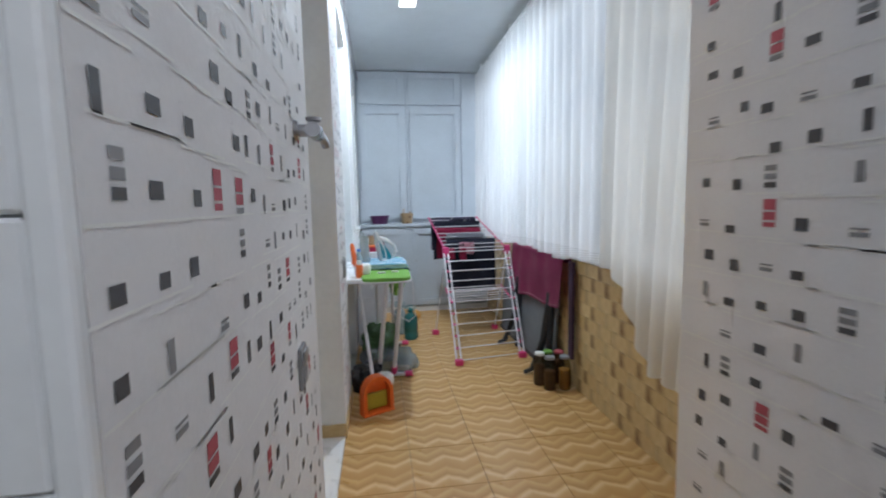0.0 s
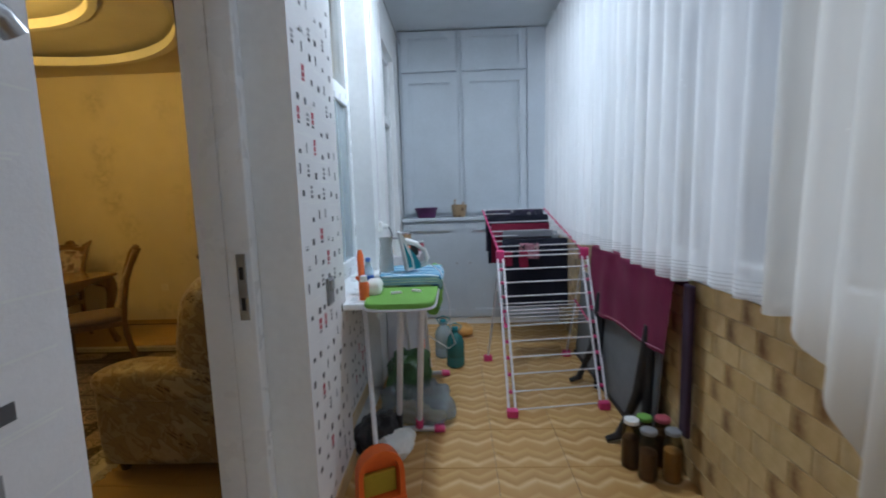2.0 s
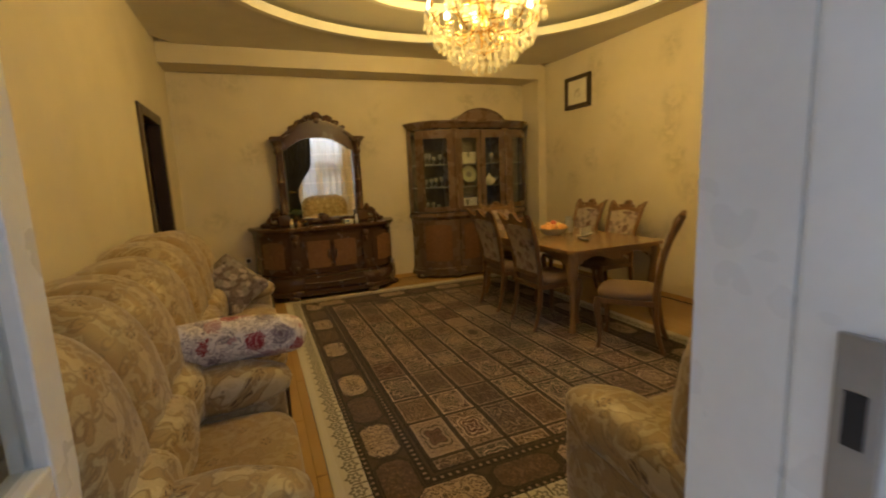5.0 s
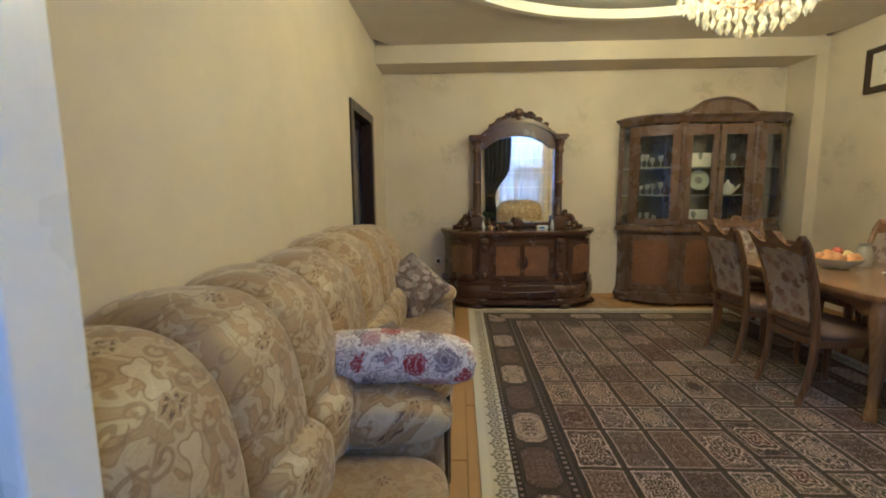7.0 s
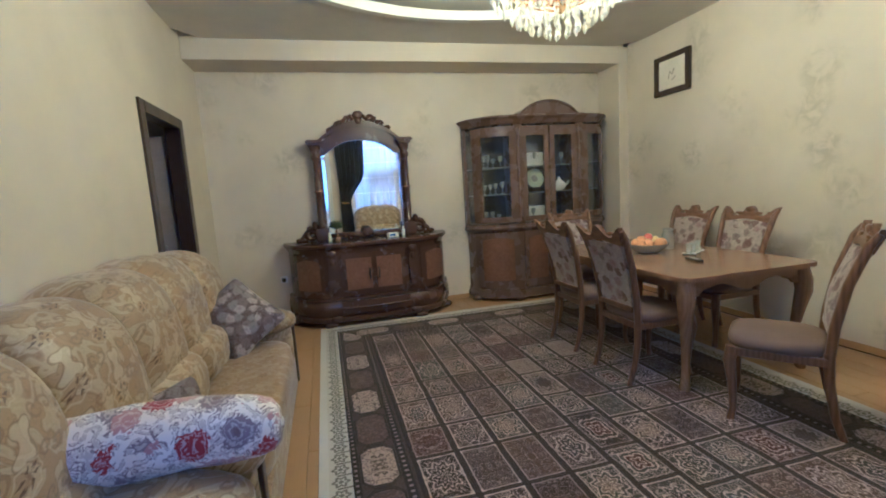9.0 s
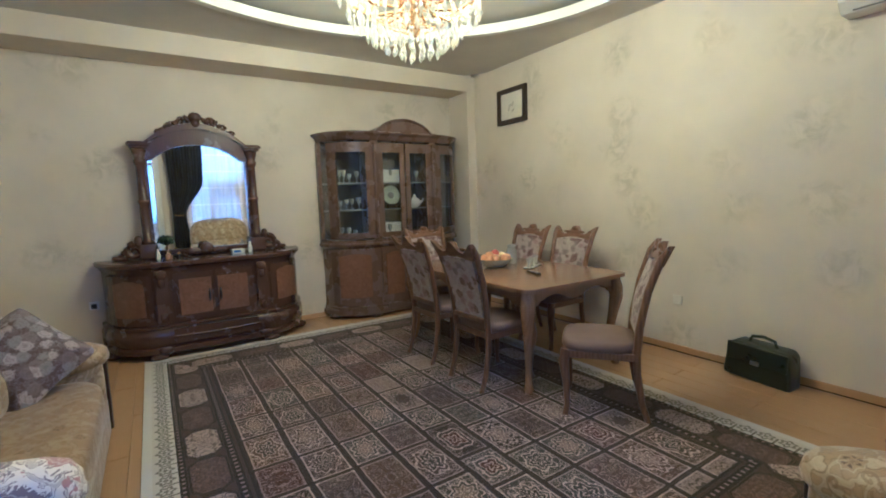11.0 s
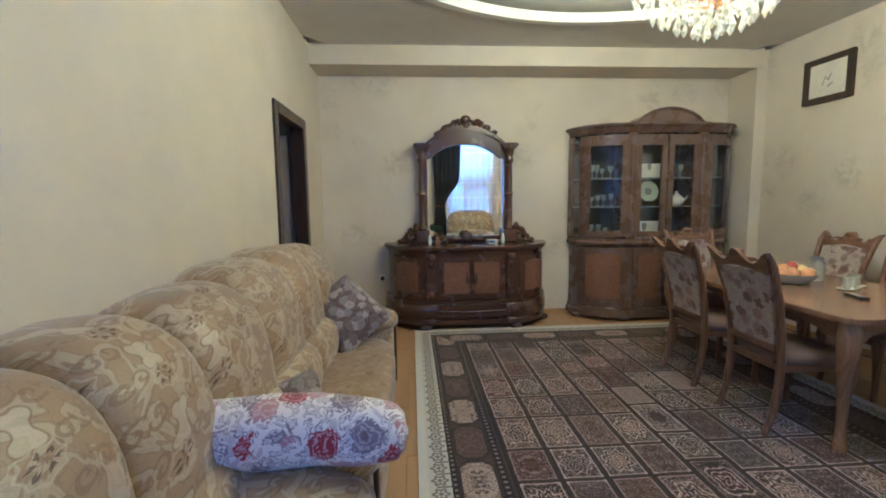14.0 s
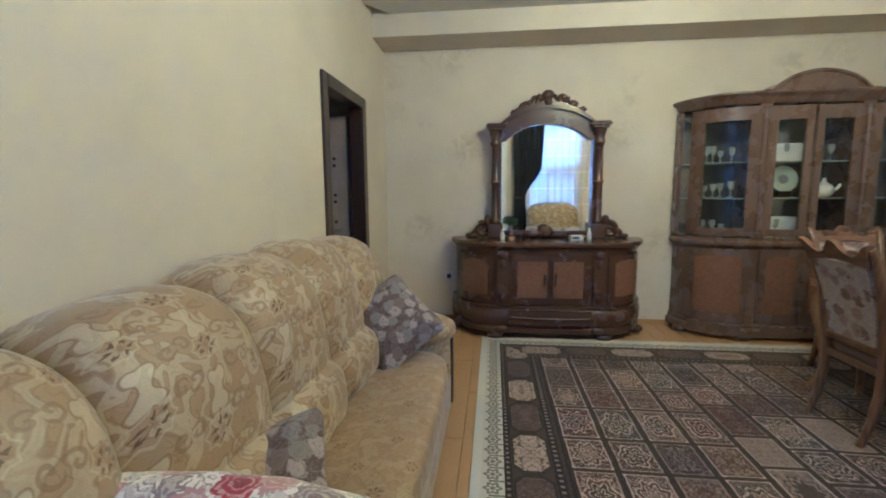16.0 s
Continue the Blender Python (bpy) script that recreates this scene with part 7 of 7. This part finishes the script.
for y, z in ((1.35, 0.94), (3.13, 1.0)):
    sw = thing("switch_plate", "grey double switch plate on the papered wall", "switch", pose(XW + 0.006, y, z), "switch plates")
    part("plate", boxes((0.0, 0.012, -0.045, 0.045, 0.0, 0.13), bevel=0.004), M_GREY, sw)
    part("rocker", boxes((0.012, 0.020, -0.03, 0.03, 0.07, 0.118), bevel=0.003), M_STEEL, sw)
    part("rocker", boxes((0.012, 0.016, -0.03, 0.03, 0.012, 0.06), bevel=0.003), M_GREY, sw)

led = thing("ceiling_panel_light", "small square lit panel light in the ceiling", "light", pose(0.42, 4.19, ZB))
part("rim", boxes((-0.085, 0.085, -0.085, 0.085, -0.012, 0.0), bevel=0.004), M_WHITE, led)
part("diffuser", boxes((-0.07, 0.07, -0.07, 0.07, -0.016, -0.012)), M_LED, led)
structure("curtain_wire", rod(bmesh.new(), (-0.13, 2.85, 3.18), (-0.13, 6.28, 3.18), 0.006, None, 6), M_GREY, "thin curtain wire along the wall", "wire")


# ---- net curtains ----
def curtain(name, label, x, y0, y1, top, hem, material, fold=0.13, depth=0.035, seed=0, slant=0.0, category="curtain"):
    t = thing(name, label, category)
    bm = bmesh.new()
    n = int((y1 - y0) / fold * 9)
    rows = []
    for i in range(n + 1):
        y = y0 + (y1 - y0) * i / n
        ph = y / fold * math.tau + 1.3 * math.sin(y * 3.1 + seed)
        lo = hem(y)
        row = []
        for k in range(15):
            z = top + (lo - top) * k / 14
            a = depth * (0.55 + 0.45 * k / 14) * (0.75 + 0.25 * math.sin(y * 5 + seed))
            row.append(bm.verts.new((x + a * math.sin(ph + 0.25 * math.sin(z * 2 + y)), y + 0.012 * math.cos(ph) + slant * (1 - i / n) * (1 - k / 14), z)))
        rows.append(row)
    for a, b in zip(rows, rows[1:]):
        for k in range(14):
            bm.faces.new((a[k], b[k], b[k + 1], a[k + 1]))
    part("net", bm, material, t, "", 80)
    return t


def smooth(a, b, v):
    u = min(1.0, max(0.0, (v - a) / (b - a)))
    return u * u * (3 - 2 * u)


curtain("net_curtain", "white dotted net curtain hanging below the window board", 1.45, 1.70, 2.50, 3.22, lambda y: 0.60 + 0.50 * smooth(1.98, 2.44, y) + 0.01 * math.sin(y * 40), M_SHEER_NEAR, 0.12, 0.04, 1, -0.26)
curtain("net_curtain", "white gathered net curtain along the balcony windows", 1.50, 2.44, 4.30, 3.22, lambda y: 1.075 + 0.02 * math.sin(y * 5.1) + 0.012 * math.sin(y * 13), M_SHEER, 0.17, 0.045, 2)
curtain("net_curtain", "white gathered net curtain along the balcony windows", 1.48, 4.12, 6.08, 3.22, lambda y: 1.08 + 0.02 * math.sin(y * 9), M_SHEER, 0.17, 0.055, 3)
rail = thing("curtain_rail", "white curtain rail under the balcony ceiling", "rail")
part("track", boxes((1.47, 1.52, 1.25, 6.15, 3.225, 3.25), bevel=0.005), M_PVC, rail)
for y in (2.0, 3.3, 4.6, 5.9):
    part("bracket", boxes((1.485, 1.505, y - 0.012, y + 0.012, 3.25, ZB)), M_PVC, rail)


# ---- room window dressing ----
curtain("room_net_curtain", "white net curtain over the room window", -0.63, 3.20, 4.85, 2.92, lambda y: 0.03, M_SHEER2, 0.16, 0.03, 5)
drape = thing("drape", "dark slate drape tied back beside the window", "curtain")
bm = bmesh.new()
rows = []
for k in range(26):
    z = 2.93 - 2.88 * k / 25
    s = smooth(2.93, 1.25, z) if z > 1.25 else 1.0 - 0.25 * smooth(1.25, 0.6, z)
    sweep = smooth(1.95, 1.25, z) if z > 1.25 else 1.0 - 0.12 * smooth(1.25, 0.6, z)
    ya, yb = 2.98 + 0.05 * s, 3.68 - 0.06 * s - 0.34 * sweep
    row = []
    for i in range(49):
        u = i / 48
        row.append(bm.verts.new((-0.70 + 0.035 * math.sin(u * math.tau * 6) * (1 - 0.4 * s), ya + (yb - ya) * u, z)))
    rows.append(row)
for a, b in zip(rows, rows[1:]):
    for i in range(48):
        bm.faces.new((a[i], a[i + 1], b[i + 1], b[i]))
bmesh.ops.solidify(bm, geom=bm.faces[:], thickness=0.004)
part("cloth", bm, M_DRAPE, drape, "", 70)
part("tie_back", pipe(bmesh.new(), [(-0.64, 3.02, 1.27), (-0.75, 3.10, 1.25), (-0.755, 3.2, 1.24), (-0.64, 3.27, 1.25)], 0.016, 8), M_GOLD, drape, "", 60)
rod_t = thing("curtain_pole", "dark curtain pole over the room window", "pole")
part("pole", rod(bmesh.new(), (-0.67, 2.95, 2.95), (-0.67, 5.05, 2.95), 0.014, None, 12), M_DOORWOOD, rod_t, "", 60)
for y in (3.0, 5.0):
    part("bracket", boxes((-0.68, -0.562, y - 0.012, y + 0.012, 2.93, 2.97), bevel=0.003), M_DOORWOOD, rod_t)

# ---- table top ----
bowl = thing("fruit_bowl", "glass bowl heaped with golden apples on the table", "bowl", pose(-4.22, 5.23, 0.768))
part("dish", lathe(bmesh.new(), [(0.06, 0.0), (0.10, 0.015), (0.15, 0.06), (0.165, 0.085), (0.158, 0.085), (0.09, 0.025)], (0, 0, 0), 28), M_CLEARGLASS, bowl, "", 50)
rng = random.Random(9)
for k in range(12):
    a, r = k * 2.4, 0.022 * math.sqrt(k) * 1.6
    fruit = part("apple", lathe(bmesh.new(), [(0.008, -0.030), (0.022, -0.034), (0.038, -0.012), (0.039, 0.008), (0.026, 0.03), (0.008, 0.028)], (0, 0, 0), 14), (M_FRUIT, plain("pale_yellow_apple", (0.66, 0.52, 0.16), 0.35, vary=0.2, grain=12), plain("red_apple", (0.42, 0.10, 0.05), 0.35, vary=0.3, grain=12))[0 if k % 3 else rng.choice((1, 2))], bowl, "", 60)
    fruit.location = (r * math.cos(a), r * math.sin(a), 0.075 + 0.05 * (1 - r / 0.13) + rng.uniform(0, 0.008))
    fruit.rotation_euler = (rng.uniform(-0.6, 0.6), rng.uniform(-0.6, 0.6), 0)
remote = thing("remote_control", "black remote control lying on the table", "remote", pose(-3.74, 5.24, 0.768, 0, 0, 75))
part("case", boxes((-0.025, 0.025, -0.085, 0.085, 0.0, 0.018), bevel=0.006), M_DARK, remote)
part("keypad", boxes((-0.016, 0.016, -0.06, 0.05, 0.018, 0.020), bevel=0.0008), M_GREY, remote)
jar = thing("sugar_jar", "clear glass jar with a lid on the table", "jar", pose(-4.32, 5.52, 0.768))
g = part("glass", lathe(bmesh.new(), [(0.045, 0), (0.052, 0.01), (0.052, 0.12), (0.04, 0.15), (0.04, 0.165)], (0, 0, 0), 18), M_CLEARGLASS, jar, "", 50)
part("lid", lathe(bmesh.new(), [(0.042, 0.163), (0.042, 0.18), (0.01, 0.186)], (0, 0, 0), 16), M_STEEL, jar)
for x, y in ((-4.02, 5.50), (-4.08, 5.60), (-3.98, 5.42), (-4.42, 5.40)):
    tumbler = thing("tea_glass", "small clear tea glass on a saucer", "glass", pose(x, y, 0.768), "tea glasses")
    part("saucer", lathe(bmesh.new(), [(0.03, 0), (0.055, 0.008), (0.052, 0.010), (0.02, 0.004)], (0, 0, 0), 18), M_PORC, tumbler, "", 50)
    part("glass", lathe(bmesh.new(), [(0.022, 0.006), (0.026, 0.02), (0.02, 0.05), (0.028, 0.085), (0.026, 0.085), (0.017, 0.05)], (0, 0, 0), 14), M_CLEARGLASS, tumbler, "", 50)

# ---- on the sideboard ----
ST = 0.916
for name, label, x, y, r, h, mat, cap in (("lotion_bottle", "small white plastic bottle on the sideboard", -6.16, 2.66, 0.020, 0.075, M_WHITE, M_WHITE), ("perfume_bottle", "amber perfume bottle on the sideboard", -6.12, 2.745, 0.030, 0.05, M_TERRA, M_GOLD), ("cream_jar", "small dark cream jar on the sideboard", -6.13, 2.83, 0.022, 0.04, M_DARK, M_GOLD), ("white_tube", "white upright tube on the sideboard", -6.18, 3.49, 0.020, 0.085, M_WHITE, M_WHITE)):
    t = thing(name, label, "bottle", pose(x, y, ST))
    part("body", lathe(bmesh.new(), [(r * 0.9, 0), (r, 0.004), (r, h * 0.75), (r * 0.6, h)], (0, 0, 0), 14), mat, t, "", 50)
    part("cap", lathe(bmesh.new(), [(r * 0.55, h), (r * 0.55, h + 0.022), (r * 0.4, h + 0.025)], (0, 0, 0), 12), cap, t)
tissue = thing("tissue_box", "white and blue paper box on the sideboard", "box", pose(-6.14, 3.36, ST, 0, 0, 10))
part("box", boxes((-0.035, 0.035, -0.06, 0.06, 0, 0.045), bevel=0.003), M_WHITE, tissue)
part("print", boxes((0.0351, 0.0362, -0.05, 0.02, 0.01, 0.035)), M_LABELBLUE, tissue)
tree = thing("bonsai", "small dark green ornamental tree on the sideboard", "plant", pose(-6.25, 2.74, ST))
part("pot", lathe(bmesh.new(), [(0.03, 0), (0.036, 0.03), (0.03, 0.032)], (0, 0, 0), 12), M_DARK, tree)
part("trunk", pipe(bmesh.new(), [(0, 0, 0.02), (0.004, 0.006, 0.08), (0, 0, 0.15)], [0.009, 0.007, 0.005], 7), M_TERRA, tree)
bm = bmesh.new()
rng = random.Random(4)
for k in range(260):
    p = Vector((rng.gauss(0, 1), rng.gauss(0, 1), rng.gauss(0, 1))).normalized() * rng.uniform(0.5, 1.0)
    c = Vector((p.x * 0.055, p.y * 0.075, 0.17 + p.z * 0.042))
    d = Vector((rng.uniform(-1, 1), rng.uniform(-1, 1), rng.uniform(-1, 1))).normalized() * 0.014
    e = d.cross(Vector((0.3, 0.5, 0.8))).normalized() * 0.006
    bm.faces.new([bm.verts.new(q) for q in (c - d, c + e, c + d, c - e)])
tagged(part("foliage", bm, M_LEAF, tree), "", "", "", "stuff")

# ---- along the walls ----
bag = thing("briefcase", "black-green leather bag standing by the wall", "bag", pose(-2.49, 6.30, 0.0, 0, 0, -4) @ pose(0, 0, 0, 0, 3, 0))
bm = bmesh.new()
slab(bm, [(-0.22, 0.0), (0.22, 0.0), (0.225, 0.03), (0.205, 0.24), (0.17, 0.275), (-0.17, 0.275), (-0.205, 0.24), (-0.225, 0.03)], -0.08, 0.09, "y")
bmesh.ops.bevel(bm, geom=bm.edges[:], offset=0.022, segments=3, profile=0.5, affect="EDGES")
part("body", bm, M_LEATHER, bag, "", 50)
part("flap", boxes((-0.20, 0.20, -0.092, -0.078, 0.13, 0.265), bevel=0.01), M_LEATHER, bag)
part("clasp", boxes((-0.03, 0.03, -0.102, -0.09, 0.13, 0.16), bevel=0.003), M_STEEL, bag)
part("handle", pipe(bmesh.new(), [(-0.09, 0.0, 0.27), (-0.075, 0.0, 0.315), (0.0, 0.0, 0.33), (0.075, 0.0, 0.315), (0.09, 0.0, 0.27)], 0.012, 8), M_LEATHER, bag, "", 60)
outlet = thing("plug_adapter", "dark plug in a wall socket beside the sideboard", "plug", pose(X0, 2.10, 0.45))
part("plate", boxes((0.0, 0.012, -0.04, 0.04, 0.0, 0.08), bevel=0.003), M_WHITE, outlet)
part("plug", boxes((0.012, 0.05, -0.022, 0.022, 0.015, 0.06), bevel=0.006), M_DARK, outlet)
sock2 = thing("room_socket", "beige wall socket low on the papered wall", "socket", pose(-3.2, Y1, 0.42), )
part("plate", boxes((-0.04, 0.04, -0.012, 0.0, 0.0, 0.08), bevel=0.003), M_PRINTPAPER, sock2)
ac = thing("air_conditioner", "white split air conditioner high on the wall", "air conditioner", pose(-1.73, Y1, 2.45))
bm = bmesh.new()
slab(bm, [(0.0, 0.0), (-0.14, 0.0), (-0.20, 0.06), (-0.205, 0.22), (-0.17, 0.28), (0.0, 0.28)], -0.42, 0.42, "x")
part("body", bm, M_WHITE, ac)
part("louvre", boxes((-0.36, 0.36, -0.155, -0.14, 0.006, 0.016), bevel=0.002), M_GREY, ac)


# ---- pieces of floors and walls ----
def piece(name, mesh, m, parent):
    ob = new(name, mesh)
    ob.parent = parent
    ob.matrix_world = m
    return ob


def piece_mesh(name, sx, sy, sz, material, bevel=0.002):
    me = bpy.data.meshes.new(name)
    bm = box(bmesh.new(), -sx / 2, sx / 2, -sy / 2, sy / 2, 0, sz, bevel, 1)
    bm.to_mesh(me)
    bm.free()
    me.materials.append(material)
    return me


balcony_floor = bpy.data.objects["balcony_floor"]
tile = piece_mesh("tile", 0.3975, 0.3975, 0.008, M_CHEVRON, 0.001)
for i in range(5):
    for j in range(22):
        x, y = XW + 0.20 + 0.40 * i, -1.63 + 0.40 * j
        if y < 6.6 and x < 1.75:
            piece("tile", tile, pose(x, y, -0.008), balcony_floor)
parapet = bpy.data.objects["wall_parapet"]
tile = piece_mesh("tile", 0.008, 0.196, 0.100, M_STAIN, 0.002)
for k in range(10):
    for j in range(28):
        y = 1.30 + 0.2 * j + (0.1 if k % 2 else 0.0)
        if y < 6.7:
            piece("tile", tile, pose(1.617, y, 0.004 + 0.1035 * k), parapet)
ret = bpy.data.objects["wall_kitchen_return"]
tile = piece_mesh("tile", 0.397, 0.012, 0.2395, M_KTILE, 0.004)
for i in range(4):
    for k in range(13):
        piece("tile", tile, pose(XW - 0.225 - 0.4 * i, 0.363, 0.041 + 0.2425 * k), ret)
structure("trim_tile_corner", boxes((XW - 0.024, XW + 0.008, 0.352, 0.3755, 0, ZB), bevel=0.007), M_KTILE, "white glazed corner strip beside the tiles", "trim")
room_floor = bpy.data.objects["floor"]
LONG = (XR - X0) / 5
planks = [piece_mesh("plank", L - 0.004, 0.137, 0.012, M_PLANK, 0.0015) for L in (LONG, LONG / 2)]
for j in range(36):
    y = Y0 + 0.07 + 0.14 * j
    if y + 0.07 > Y1:
        break
    x = X0
    for kind in ((0,) * 5, (1, 0, 0, 0, 0, 1))[j % 2]:
        ln = LONG / (1, 2)[kind]
        piece("plank", planks[kind], pose(x + ln / 2, y, -0.012), room_floor)
        x += ln


# printed wallpaper blocks
def wallpaper_print(name, parent, rects, to_world, seed):
    rng = random.Random(seed)
    verts, faces, mats = [], [], []

    def block(u0, u1, v0, v1, mi):
        i = len(verts)
        verts.extend(to_world(u, v) for u, v in ((u0, v0), (u1, v0), (u1, v1), (u0, v1)))
        faces.append((i, i + 1, i + 2, i + 3)), mats.append(mi)
    cell = 0.098
    for u0, u1, v0, v1 in rects:
        for i in range(int((u1 - u0) / cell)):
            for j in range(int((v1 - v0) / cell)):
                u, v = u0 + cell * (i + 0.15 + rng.random() * 0.35), v0 + cell * (j + 0.1 + rng.random() * 0.3)
                kind = rng.random()
                if kind < 0.075:
                    w = rng.uniform(0.030, 0.044)
                    block(u, u + w, v + 0.040, v + 0.066, 0), block(u, u + w, v + 0.016, v + 0.036, 0), block(u, u + w, v, v + 0.011, rng.choice((1, 0, 2)))
                elif kind < 0.45:
                    block(u, u + rng.uniform(0.025, 0.038), v, v + rng.uniform(0.018, 0.03), 1)
                elif kind < 0.62:
                    block(u, u + 0.017, v, v + 0.042, rng.choice((1, 2)))
                elif kind < 0.76:
                    w = rng.uniform(0.026, 0.036)
                    for q in range(3):
                        block(u, u + w, v + 0.02 * q, v + 0.02 * q + 0.013, 2 if q else 1)
                elif kind < 0.88:
                    block(u, u + 0.036, v, v + 0.009, 2), block(u, u + 0.036, v + 0.014, v + 0.018, 2)
                if rng.random() < 0.75:
                    block(u - 0.03, min(u1, u + rng.uniform(0.08, 0.2)), v + 0.078, v + 0.082, 3)
    me = bpy.data.meshes.new(name)
    me.from_pydata(verts, [], faces)
    for m in (M_RED, M_BLACK, M_GREY, M_WHITE):
        me.materials.append(m)
    me.polygons.foreach_set("material_index", mats)
    ob = new(name, me)
    ob.parent = parent
    return tagged(ob, "red, grey and black printed blocks", "", "", "stuff")


paper_left = bpy.data.objects["skin_wallpaper"]
X = XW + 0.0075
wallpaper_print("printed_blocks", paper_left, ((0.38, 1.72, 0.1, ZB), (2.81, 3.42, 0.1, ZB), (5.07, 5.15, 1.3, ZB)), lambda u, v: (X, u, v), 4)
wallpaper_print("printed_blocks", paper_left, ((3.45, 4.44, 0.1, 0.86),), lambda u, v: (XW - 0.0925, u, v), 5)
wallpaper_print("printed_blocks", bpy.data.objects["wall_balcony_side"], ((-1.7, 1.18, 0.02, ZB),), lambda u, v: (1.0085, u, v), 6)
